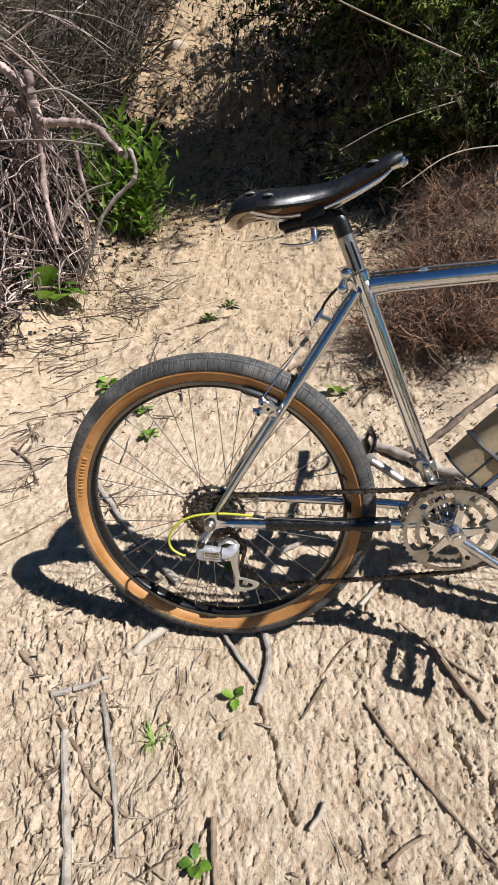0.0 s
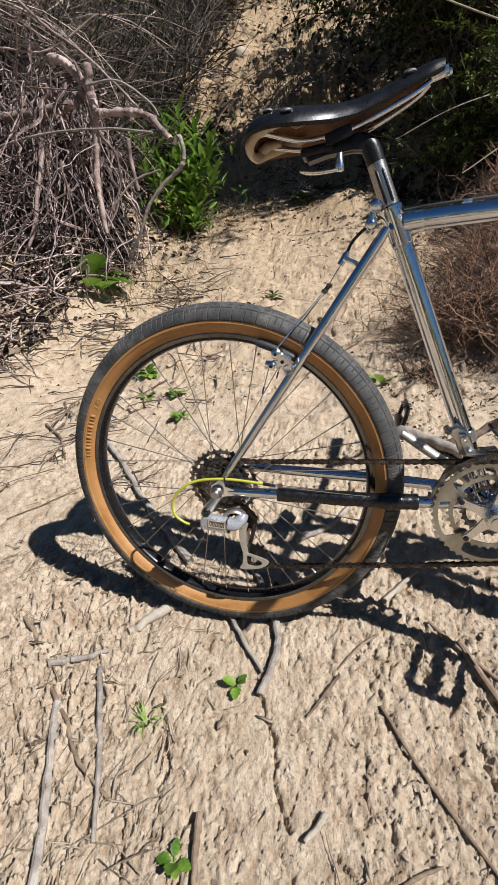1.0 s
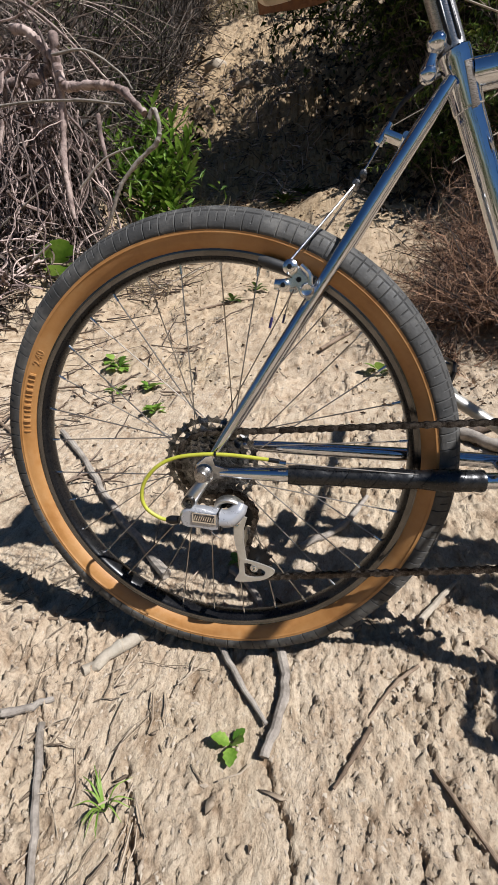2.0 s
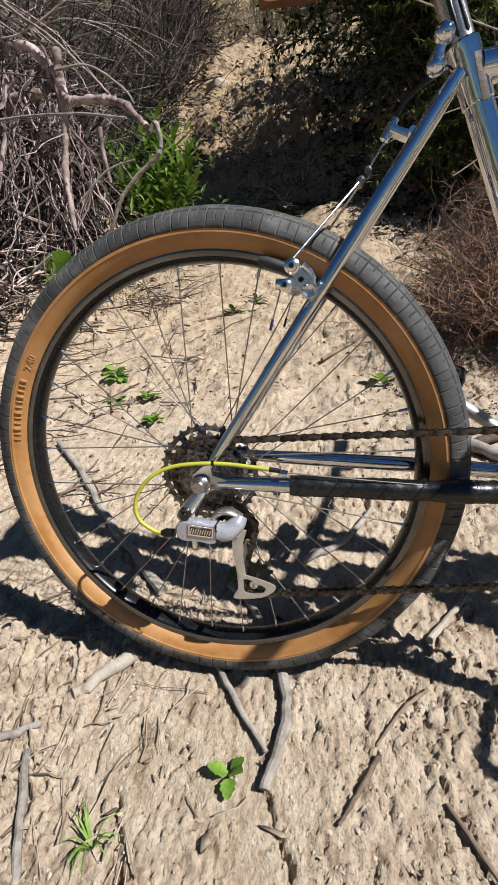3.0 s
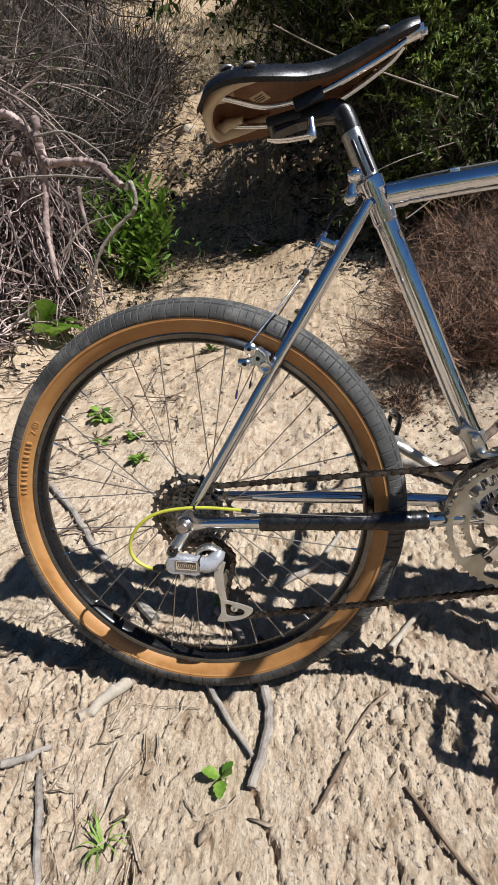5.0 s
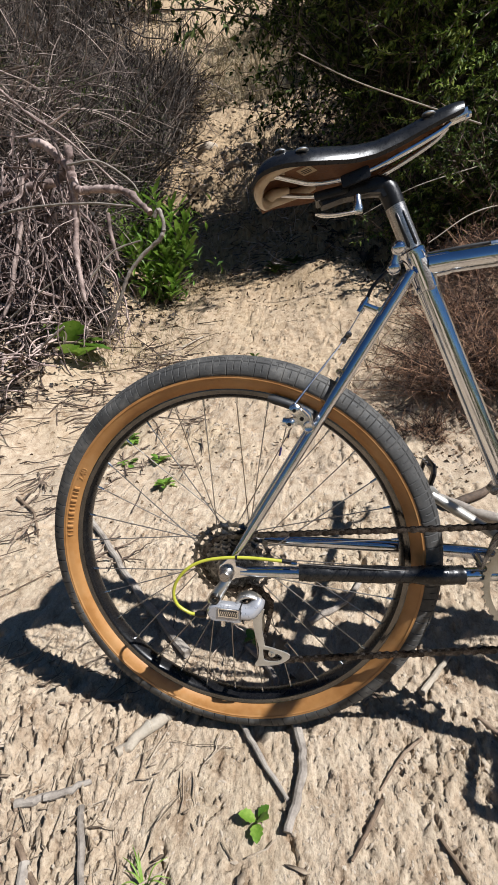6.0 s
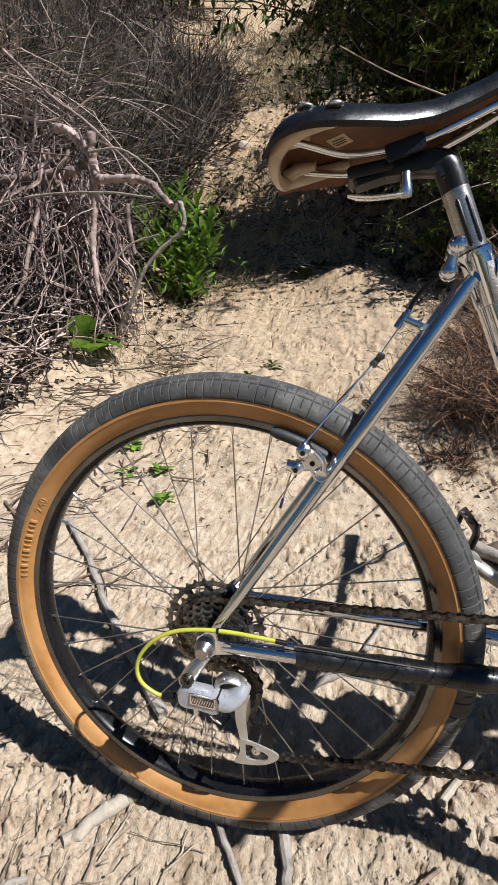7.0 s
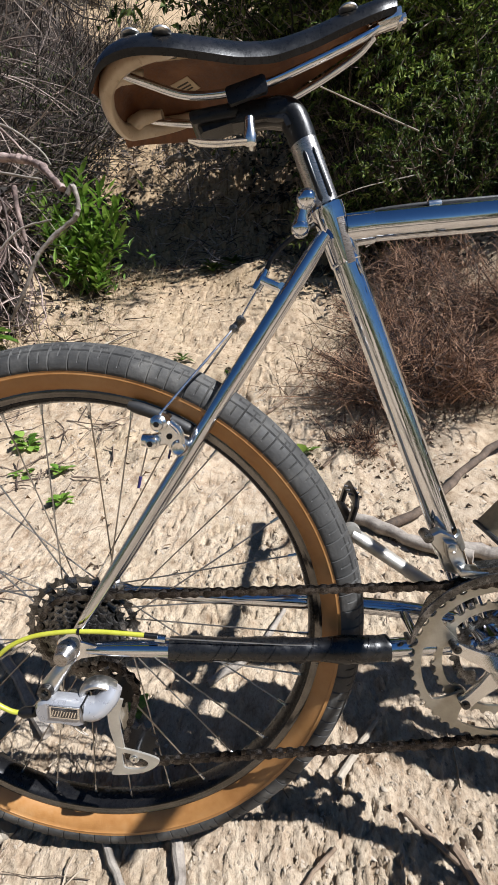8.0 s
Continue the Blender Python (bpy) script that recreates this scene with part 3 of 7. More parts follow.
def wheel_spokes(parent, shift, near_y, far_y):
    """Thirty-two crossed spokes with their black nipples."""
    for k in range(32):
        rim_a = 2 * math.pi * (k + 0.5) / 32
        near = k % 2 == 0
        y = near_y if near else far_y
        turn = math.radians(68) * (1 if (k // 2) % 2 == 0 else -1)
        hub_a = rim_a + turn
        a = np.array((0.0225 * math.cos(hub_a), y, 0.0225 * math.sin(hub_a))) + shift
        b = np.array((0.2706 * math.cos(rim_a), 0.003 * (-1 if near else 1), 0.2706 * math.sin(rim_a))) + shift
        c = b + (a - b) * (0.011 / np.linalg.norm(a - b))
        part("spoke", Geo().tube([a, c], 0.00095, 6), SPOKE_STEEL, parent)
        part("nipple", Geo().tube([b + (b - c) * 0.2, b, c], [0.0027, 0.0022, 0.0017], 8), ALLOY, parent, "silver spoke nipple")


rear_shift = np.array((0, 0, AXLE_Z))
rear_wheel = wheel_rim("rear_wheel", rear_shift, bicycle, "black box-section rim of the rear wheel")
wheel_tyre(rear_wheel, rear_shift)
wheel_spokes(rear_wheel, rear_shift, -0.019, 0.034)
part("hub", Geo().lathe(rear_shift, YAX, [(-0.062, 0.006), (-0.024, 0.008), (-0.022, 0.0255), (-0.017, 0.0255), (-0.014, 0.017), (0.028, 0.015), (0.031, 0.0255),
                                          (0.036, 0.0255), (0.040, 0.014), (0.062, 0.009)], 32, cap=True), DULL_ALLOY, rear_wheel, "silver rear hub")
qr = Geo().lathe(rear_shift, YAX, [(-0.083, 0.004), (-0.0825, 0.0075), (-0.080, 0.0095), (-0.073, 0.0105), (-0.071, 0.0125), (-0.066, 0.013), (-0.064, 0.010)], 24, cap=True)
part("quick_release_nut", qr, POST_ALLOY, rear_wheel, "polished axle nut")
part("quick_release_nut", Geo().lathe(rear_shift, YAX, [(0.064, 0.011), (0.070, 0.013), (0.080, 0.011), (0.083, 0.004)], 20, cap=True), ALLOY, rear_wheel, "polished axle nut")


def raised_text(words, size, name, parent, material, place):
    """Built-in letters turned into a mesh; place() maps their flat points into the world."""
    cu = bpy.data.curves.new(name, "FONT")
    cu.body, cu.size, cu.extrude, cu.align_x = words, size, 0.0011, "CENTER"
    tmp = bpy.data.objects.new(name, cu)
    me = bpy.data.meshes.new_from_object(tmp)
    bpy.data.objects.remove(tmp)
    for v in me.vertices:
        v.co = place(v.co)
    me.materials.clear()
    me.materials.append(material)
    return part(name, me, material, parent)


def on_wall(a_mid):
    def place(c):
        a = math.radians(a_mid) - c.x / 0.2955
        r = 0.2905 + c.y * 0.93
        y = -float(np.interp(r, [0.2865, 0.2905, 0.2950, 0.2995, 0.3022], [0.0160, 0.0200, 0.0228, 0.0246, 0.0256]))
        return Vector((r * math.cos(a), y - c.z, AXLE_Z + r * math.sin(a)))
    return place


raised_text("2.40", 0.0140, "tyre_size", rear_wheel, GUM, on_wall(147.5))
bars = Geo()
for k in range(12):
    a = math.radians(153.0 + 1.6 * k)
    for h0, h1 in ((0.2915, 0.2995),):
        w = 0.0011 if k % 3 else 0.002
        e = np.array((math.cos(a), 0, math.sin(a)))
        t = np.array((-math.sin(a), 0, math.cos(a)))
        p0, p1 = e * h0 + (0, -0.0212, AXLE_Z), e * h1 + (0, -0.0250, AXLE_Z)
        bars.tube([p0, (p0 + p1) / 2 + (0, -0.0010, 0), p1], w * 1.15, 5)
part("maker_mark", bars, GUM, rear_wheel, "raised row of moulded bars")


def toothed(geo, centre, y, r, teeth, thick, inner, depth=0.0042, phase=0.0, slots=0, slot_r=None):
    """A toothed plate in the wheel's plane, with a hole and, if wanted, a ring of slots."""
    ang, rad = [], []
    for k in range(teeth):
        for f, h in ((0.0, 0.0), (0.28, 0.25), (0.42, 1.0), (0.58, 1.0), (0.72, 0.25)):
            ang.append(2 * math.pi * (k + f + phase) / teeth)
            rad.append(r - depth * 0.55 + depth * h)
    ang, rad = np.array(ang), np.array(rad)
    n = len(ang)

    def loop(radius, yy):
        return np.stack([radius * np.cos(ang), np.full(n, yy), radius * np.sin(ang)], 1) + np.asarray(centre)

    y0, y1 = y - thick / 2, y + thick / 2
    if slots:
        s0, s1 = slot_r
        solid = (np.floor(ang / (2 * math.pi) * slots * 3) % 3 == 0)
        levels = [rad, np.full(n, s1), np.full(n, s0), np.full(n, inner)]
    else:
        levels = [rad, inner(ang) if callable(inner) else np.full(n, inner)]
        solid = None
    m = len(levels)
    v = np.concatenate([loop(q, y0) for q in levels] + [loop(q, y1) for q in levels])
    i = np.arange(n)
    j = (i + 1) % n
    faces = []
    for c in range(m - 1):
        keep = i if not (slots and c == 1) else i[solid]
        kj = (keep + 1) % n
        faces.append(np.stack([keep + c * n, kj + c * n, kj + (c + 1) * n, keep + (c + 1) * n], 1)[:, ::-1])
        faces.append(np.stack([keep + (m + c) * n, kj + (m + c) * n, kj + (m + c + 1) * n, keep + (m + c + 1) * n], 1))
    for c in range(m):
        faces.append(np.stack([i + c * n, j + c * n, j + (c + m) * n, i + (c + m) * n], 1))
    return geo.add(v, np.concatenate(faces))


cassette = part("cassette", Geo().lathe(rear_shift, YAX, [(-0.056, 0.010), (-0.055, 0.0165), (-0.050, 0.0172), (-0.024, 0.019)], 32), STEEL, bicycle,
                "worn steel cassette body and lockring")
for k, (teeth, y) in enumerate(((34, -0.0245), (28, -0.0290), (24, -0.0332), (21, -0.0374), (18, -0.0416), (15, -0.0458), (13, -0.0500), (11, -0.0540))):
    rr = 0.0127 / (2 * math.sin(math.pi / teeth))
    g = toothed(Geo(), rear_shift, y, rr, teeth, 0.0018, 0.017, phase=0.2 * k, slots=12 if k < 2 else 0, slot_r=(rr - 0.022, rr - 0.0085))
    part("sprocket", g, STEEL, cassette, "toothed dark steel sprocket")

# frame tubes
SEAT_TOP = np.array((0.3015, 0, 0.783))


def on_seat_tube(z):
    return BB + (SEAT_TOP - BB) * (z - BB[2]) / (SEAT_TOP[2] - BB[2])


part("seat_tube", Geo().tube([BB, on_seat_tube(0.45), on_seat_tube(0.765)], [0.0145, 0.0145, 0.0147], 40), CHROME, bicycle, "chrome seat tube")
HEAD_TOP, HEAD_LOW = np.array((0.845, 0, 0.845)), np.array((0.889, 0, 0.722))
part("top_tube", Geo().tube([on_seat_tube(0.765) + (0.004, 0, 0.006), (0.58, 0, 0.778), (0.858, 0, 0.792)], 0.0144, 40), CHROME, bicycle, "chrome top tube")
part("down_tube", Geo().tube([BB, (0.882, 0, 0.745)], 0.0160, 40), CHROME, bicycle, "chrome down tube")
part("head_tube", Geo().tube([HEAD_TOP, HEAD_LOW], 0.0185, 32), CHROME, bicycle, "chrome head tube")
lug = Geo()
axis = unit(on_seat_tube(0.8) - on_seat_tube(0.7))
lug.lathe(on_seat_tube(0.738), axis, [(0, 0.0146), (0.001, 0.0158), (0.004, 0.0161), (0.046, 0.0162), (0.050, 0.0168), (0.058, 0.0168), (0.060, 0.0148)], 40)
lug.tube([on_seat_tube(0.764) + (0.008, 0, 0.006), on_seat_tube(0.764) + (0.036, 0, 0.0078)], [0.0166, 0.0160], 40, caps=False)
part("seat_lug", lug, CHROME, bicycle, "chrome seat lug with pinch collar")
knurl = Geo()
for k in range(26):
    z = 0.737 + 0.0016 * k
    c = on_seat_tube(z)
    knurl.tube([c + 0.0166 * np.array((math.sin(t) * 0.94, -math.cos(t), math.sin(t) * 0.3)) for t in (-0.10 + 0.01 * k, 0.14 + 0.01 * k, 0.38 + 0.01 * k)], 0.0009, 5)
part("lug_scales", knurl, POST_ALLOY, bicycle, "engraved scales on the seat lug")

for side in (-1, 1):
    top = np.array((0.2935, side * 0.0185, 0.763))
    low = np.array((0.010, side * 0.0615, 0.356))
    mid = top + (low - top) * 0.42 + (0, side * 0.006, 0)
    part("seat_stay", Geo().tube(bend([top, mid, low], 8), np.interp(np.linspace(0, 1, 17), [0, 0.06, 0.6, 0.93, 1], [0.0066, 0.0080, 0.0080, 0.0070, 0.0052]), 28), CHROME, bicycle, "chrome seat stay")
    a, b = np.array((0.022, side * 0.0615, 0.337)), np.array((0.405, side * 0.034, 0.321))
    line = bend([a, (0.11, side * 0.0570, 0.3335), (0.30, side * 0.0475, 0.3255), b, (0.452, side * 0.022, 0.3150)], 6)
    part("chain_stay", Geo().tube(line, np.interp(np.linspace(0, 1, len(line)), [0, 0.06, 0.3, 1], [0.0062, 0.0085, 0.0103, 0.0108]), 28), CHROME, bicycle, "chrome chain stay")
    drop = Geo().slab([(-0.014, -0.004), (-0.010, 0.012), (0.004, 0.024), (0.014, 0.026), (0.017, 0.012), (0.034, 0.006), (0.036, -0.006), (0.014, -0.010), (0.004, -0.016), (-0.008, -0.013)],
                      (0.0, side * 0.0640, AXLE_Z), (1, 0, 0), (0, 0, 1), 0.006, 0.001)
    part("dropout", drop, CHROME, bicycle, "chrome dropout plate")
part("bottom_bracket", Geo().lathe(BB, YAX, [(-0.036, 0.012), (-0.035, 0.0195), (-0.034, 0.0205), (0.034, 0.0205), (0.035, 0.0195), (0.036, 0.012)], 36, cap=True), CHROME, bicycle, "chrome bottom bracket shell")
part("chain_stay_bridge", Geo().tube([(0.392, -0.036, 0.321), (0.392, 0.036, 0.321)], 0.006, 16), CHROME, bicycle)
part("seat_stay_bridge", Geo().tube(bend([(0.196, -0.030, 0.629), (0.190, 0, 0.633), (0.196, 0.030, 0.629)]), 0.006, 16), CHROME, bicycle)
hanger = Geo().tube([(0.250, -0.024, 0.7165), (0.250, 0.024, 0.7165)], 0.0038, 14)
hanger.box((0.240, 0, 0.7215), (0.024, 0.016, 0.0080), (0.90, 0, -0.43), (0, 1, 0), 0.0015)
hanger.lathe((0.229, 0, 0.7265), (0.55, 0, 0.84), [(-0.012, 0.003), (-0.011, 0.0052), (0.006, 0.0052), (0.008, 0.0040), (0.012, 0.0040)], 14, cap=True)
part("cable_hanger", hanger, CHROME, bicycle, "chrome brake cable stop between the stays")

# cloth tape round the chain stay, turn by turn
wrap = Geo()
stay = bend([(0.022, -0.0615, 0.337), (0.11, -0.0570, 0.3335), (0.30, -0.0475, 0.3255), (0.405, -0.034, 0.321)], 40)
stay = stay[(stay[:, 0] > 0.111) & (stay[:, 0] < 0.357)]
s = np.linspace(0, 1, len(stay))
wob = 0.0126 + 0.0009 * np.abs(((s * 11) % 1) - 0.15) + 0.0006 * np.sin(s * 19) + 0.0014 * ease(0.60, 0.66, s)
wrap.tube(stay, wob, 28)
tape = part("chain_stay_wrap", wrap, TAPE, bicycle, "black tape wound round the chain stay")
seam = Geo()
for k in range(7):
    x = 0.126 + 0.033 * k + 0.008 * math.sin(k * 2.1)
    y = float(np.interp(x, stay[:, 0], stay[:, 1]))
    z = float(np.interp(x, stay[:, 0], stay[:, 2]))
    t = np.linspace(-0.3, math.pi + 0.3, 14)
    seam.tube(np.stack([x + 0.010 * np.cos(t), y - 0.0141 * np.sin(t), z + 0.0141 * np.cos(t)], 1), 0.00035, 5)
part("tape_seam", seam, TAPE, tape)

# chain: round ring, jockey wheels and sprocket, link by link
RING_R, COG_R = 0.0945, 0.0470
RING_C, COG_C, P_UP, P_LOW = BB[[0, 2]], np.array((0.0, AXLE_Z)), np.array((0.040, 0.262)), np.array((0.060, 0.190))


def arc(c, r, a0, a1, n=60):
    a = np.radians(np.linspace(a0, a1, n))
    return np.stack([c[0] + r * np.cos(a), c[1] + r * np.sin(a)], 1)


run = np.concatenate([arc(RING_C, RING_R, 96, -84, 120), arc(P_LOW + (0.002, -0.009), 0.0225, -96, -190, 30), arc(P_UP, 0.0225, -20, 40, 20), arc(COG_C, COG_R, 312, 96, 80)])
run = np.concatenate([run, run[:1]])
seg = np.concatenate([[0], np.cumsum(np.linalg.norm(np.diff(run, axis=0), axis=1))])
count = int(seg[-1] / 0.0127 / 2) * 2
at_s = np.linspace(0, seg[-1], count, endpoint=False)
pins = np.stack([np.interp(at_s, seg, run[:, 0]), np.zeros(count), np.interp(at_s, seg, run[:, 1])], 1)
pins[:, 1] = np.interp(pins[:, 0], [0, 0.05, 0.40, 0.6], [-0.0332, -0.0345, -0.0505, -0.0505])


def link_mesh(outer):
    g = Geo()
    hw, y, t = 0.0127 / 2, 0.0036 if outer else 0.0025, 0.0010
    out = []
    for c, a0, a1 in ((hw, -100, 100), (-hw, 80, 280)):
        for a in np.radians(np.linspace(a0, a1, 6)):
            out.append((c + 0.0043 * math.cos(a), 0.0043 * math.sin(a)))
    out.insert(6, (0, 0.0028))
    out.append((0, -0.0028))
    for sgn in (-1, 1):
        g.slab(out, (0, sgn * y, 0), (1, 0, 0), (0, 0, 1), t)
    for c in (-hw, hw):
        g.tube([(c, -0.0046 if outer else -0.0022, 0), (c, 0.0046 if outer else 0.0022, 0)], 0.0019 if outer else 0.0038, 8)
    return g.mesh("link", CHAIN_STEEL, sharp=30)


chain = part("chain", Geo().tube([pins[3] + (0, -0.005, 0), pins[3] + (0, 0.005, 0)], 0.002, 8), CHAIN_STEEL, bicycle, "oily brown chain, link by link")
kinds = (link_mesh(True), link_mesh(False))
for k in range(count):
    a, b = Vector(pins[k]), Vector(pins[(k + 1) % count])
    d = (b - a).normalized()
    ob = part("link", kinds[k % 2], None, chain)
    yv = Vector((0, 1, 0))
    zv = d.cross(yv).normalized()
    ob.matrix_basis = Matrix.Translation((a + b) / 2) @ Matrix((d, zv.cross(d), zv)).transposed().to_4x4()

# cranks and rings
CR = math.radians(-35)
cd = np.array((math.cos(CR), 0, math.sin(CR)))


def crank_arm(y0, y1, way, length=0.17):
    g = Geo()
    side = -1 if y0 < 0 else 1
    k = np.linspace(0, 1, 9)
    pts = BB + np.outer(k * length, way) + np.outer(y0 + (y1 - y0) * k, (0, 1, 0))
    g.tube(pts, np.interp(k, [0, 0.1, 0.5, 0.92, 1], [0.0150, 0.0138, 0.0118, 0.0128, 0.0120]), 20, squash=0.72)
    g.lathe(BB + np.array((0, y0, 0)), YAX, [(-0.013, 0.010), (-0.012, 0.0155), (0.012, 0.0175), (0.014, 0.012)], 28, cap=True)
    g.lathe(BB + np.array((0, y0, 0)) + np.asarray(way) * length + (0, y1 - y0, 0), YAX, [(-0.008, 0.009), (-0.007, 0.0125), (0.007, 0.0125), (0.008, 0.009)], 24, cap=True)
    return g


arm = crank_arm(-0.070, -0.086, cd)
for k in range(5):
    a = math.radians(72 * k + 10)
    e = np.array((math.cos(a), 0, math.sin(a)))
    t = np.array((-math.sin(a), 0, math.cos(a)))
    arm.slab([(0.010, -0.011), (0.030, -0.0075), (0.052, -0.0062), (0.060, -0.0072), (0.062, 0), (0.060, 0.0072), (0.052, 0.0062), (0.030, 0.0075), (0.010, 0.011)],
             BB + (0, -0.0605, 0), e, t, 0.007, 0.0012)
crankset = part("crankset", arm, ALLOY, bicycle, "polished alloy right crank arm with five-arm spider")
bolt = Geo().lathe(BB + (0, -0.0835, 0), YAX, [(-0.002, 0.002), (-0.0018, 0.0095), (0.002, 0.0105)], 24, cap=True)
part("crank_bolt_cap", bolt, ALLOY, crankset)
def lobed(wide, reach):
    """An inner edge that swells in to five bolts."""
    def inner(ang):
        off = np.abs((ang - math.radians(10) + math.pi / 5) % (2 * math.pi / 5) - math.pi / 5)
        return wide - (wide - reach) * ease(0.25, 0.05, off)
    return inner


for r, teeth, y, inner, mat_ in ((0.0945, 46, -0.0505, lobed(0.0848, 0.051), RING_ALLOY), (0.0690, 34, -0.0430, lobed(0.0600, 0.051), RING_ALLOY), (0.0470, 24, -0.0360, lobed(0.0385, 0.030), STEEL)):
    part("chainring", toothed(Geo(), BB, y, r, teeth, 0.0030, inner), mat_, crankset, "toothed grey chainring")
for k in range(5):
    a = math.radians(72 * k + 10)
    c = BB + 0.058 * np.array((math.cos(a), 0, math.sin(a)))
    part("ring_bolt", Geo().lathe(c, YAX, [(-0.0660, 0.0022), (-0.0650, 0.0024), (-0.0655, 0.0046), (-0.0635, 0.005), (-0.045, 0.005)], 16, cap=True), STEEL, crankset)
left_crank = part("left_crank", crank_arm(0.062, 0.080, -cd), CAGE_ALLOY, bicycle, "dusty grey alloy left crank arm")


def pedal(parent, centre, side, tilt):
    e = np.array((math.cos(tilt), 0, math.sin(tilt)))
    n = np.array((-math.sin(tilt), 0, math.cos(tilt)))
    c = np.asarray(centre, float)
    y = np.array((0, 1.0, 0))
    body = part("pedal", Geo().tube([c - y * side * 0.052, c - y * side * 0.02, c + y * side * 0.045], [0.0065, 0.010, 0.0085], 18), BLACK_METAL, parent, "black platform pedal")
    cage = Geo()
    corners = [(-0.031, -0.044), (0.031, -0.044), (0.037, -0.036), (0.037, 0.036), (0.031, 0.044), (-0.031, 0.044), (-0.037, 0.036), (-0.037, -0.036), (-0.031, -0.044), (0.0, -0.044)]
    cage.tube([c + e * p + y * q for p, q in corners], 0.0046, 8, squash=1.8)
    part("pedal_cage", cage, BLACK_METAL, body)
    for s in (-0.02, 0, 0.02):
        for q in (-0.039, 0.039):
            part("grip_stud", Geo().tube([c + e * q + y * s - n * 0.010, c + e * q + y * s + n * 0.010], 0.0018, 6), STEEL, body)


pedal(bicycle, BB + cd * 0.17 + (0, -0.150, 0), -1, math.radians(112))
pedal(bicycle, BB - cd * 0.17 + (0, 0.145, 0), 1, math.radians(72))

# front derailleur
fd = Geo()
for r0, r1, y, a0, a1 in ((0.1005, 0.1095, -0.0585, 78, 163), (0.095, 0.110, -0.0440, 80, 150)):
    a = np.radians(np.linspace(a0, a1, 22))
    w = np.interp(np.linspace(0, 1, 22), [0, 0.15, 0.8, 1], [0.4, 1, 0.8, 0.25])
    o = np.concatenate([np.stack([r0 * np.cos(a), r0 * np.sin(a)], 1), np.stack([(r0 + (r1 - r0) * w) * np.cos(a), (r0 + (r1 - r0) * w) * np.sin(a)], 1)[::-1]])
    n = len(a)
    i = np.arange(n - 1)
    for yy in (y - 0.0007, y + 0.0007):
        fd.add(np.stack([BB[0] + o[:, 0], np.full(2 * n, yy), BB[2] + o[:, 1]], 1), np.stack([i, i + 1, 2 * n - 2 - i, 2 * n - 1 - i], 1))
    rim_line = np.stack([BB[0] + o[n:, 0], np.full(n, y), BB[2] + o[n:, 1]], 1)
    fd.tube(rim_line, 0.0013, 6)
a = np.radians(163)
fd.tube([(BB[0] + 0.104 * math.cos(a), -0.0585, BB[2] + 0.104 * math.sin(a)), (BB[0] + 0.104 * math.cos(a), -0.044, BB[2] + 0.104 * math.sin(a))], 0.003, 8)
fd.box((0.455, -0.051, 0.427), (0.026, 0.0150, 0.003), (1, 0, 0.1), (0, 1, 0))
front_mech = part("front_derailleur", fd, STEEL, bicycle, "worn dark steel front derailleur cage")
clamp = Geo().lathe(on_seat_tube(0.430), axis, [(-0.009, 0.0146), (-0.009, 0.0172), (0.009, 0.0172), (0.009, 0.0146)], 32)
clamp.slab([(0.399, 0.451), (0.411, 0.457), (0.427, 0.450), (0.434, 0.437), (0.441, 0.414), (0.433, 0.405), (0.418, 0.409), (0.411, 0.430), (0.402, 0.443)], (0, -0.0255, 0), (1, 0, 0), (0, 0, 1), 0.014, 0.002)
part("derailleur_clamp", clamp, DULL_ALLOY, front_mech, "alloy clamp band")
fb = Geo().slab([(0.414, 0.447), (0.426, 0.446), (0.434, 0.434), (0.437, 0.419), (0.426, 0.414), (0.417, 0.430)], (0, -0.0360, 0), (1, 0, 0), (0, 0, 1), 0.008, 0.0016)
fb.lathe((0.421, -0.030, 0.440), YAX, [(-0.013, 0.0020), (-0.012, 0.0044), (0.004, 0.0044)], 14, cap=True)
fb.lathe((0.430, -0.030, 0.421), YAX, [(-0.013, 0.0020), (-0.012, 0.0040), (0.004, 0.0040)], 14, cap=True)
fb.box((0.440, -0.046, 0.417), (0.030, 0.018, 0.008), (1, 0, -0.1), (0, 1, 0), 0.002)
part("derailleur_link", fb, DULL_ALLOY, front_mech)
cb = Geo().lathe((0.398, -0.024, 0.450), YAX, [(-0.013, 0.0030), (-0.012, 0.0056), (0.006, 0.0056), (0.008, 0.0040)], 16, cap=True)
part("clamp_bolt", cb, STEEL, front_mech, "dark cable clamp bolt")

# rear derailleur
rd = Geo().slab([(-0.036, 0.281), (-0.033, 0.272), (-0.026, 0.268), (-0.003, 0.2665), (0.018, 0.264), (0.026, 0.2665), (0.029, 0.280), (0.027, 0.2935), (0.0, 0.2985), (-0.022, 0.2995), (-0.031, 0.2955),
                 (-0.0355, 0.289)], (0, -0.0865, 0), (1, 0, 0), (0, 0, 1), 0.019, 0.0035)
rear_mech = part("rear_derailleur", rd, GREY_PAINT, bicycle, "silver grey rear derailleur body")
elbow = Geo().tube(bend([(0.024, -0.0850, 0.2795), (0.038, -0.0825, 0.2795), (0.049, -0.0765, 0.2870), (0.056, -0.0700, 0.2980)], 6), np.interp(np.linspace(0, 1, 19), [0, 0.3, 0.75, 1], [0.0134, 0.0136, 0.0126, 0.0098]), 24)
part("lower_knuckle", elbow, GREY_PAINT, rear_mech, "silver grey rounded lower knuckle")
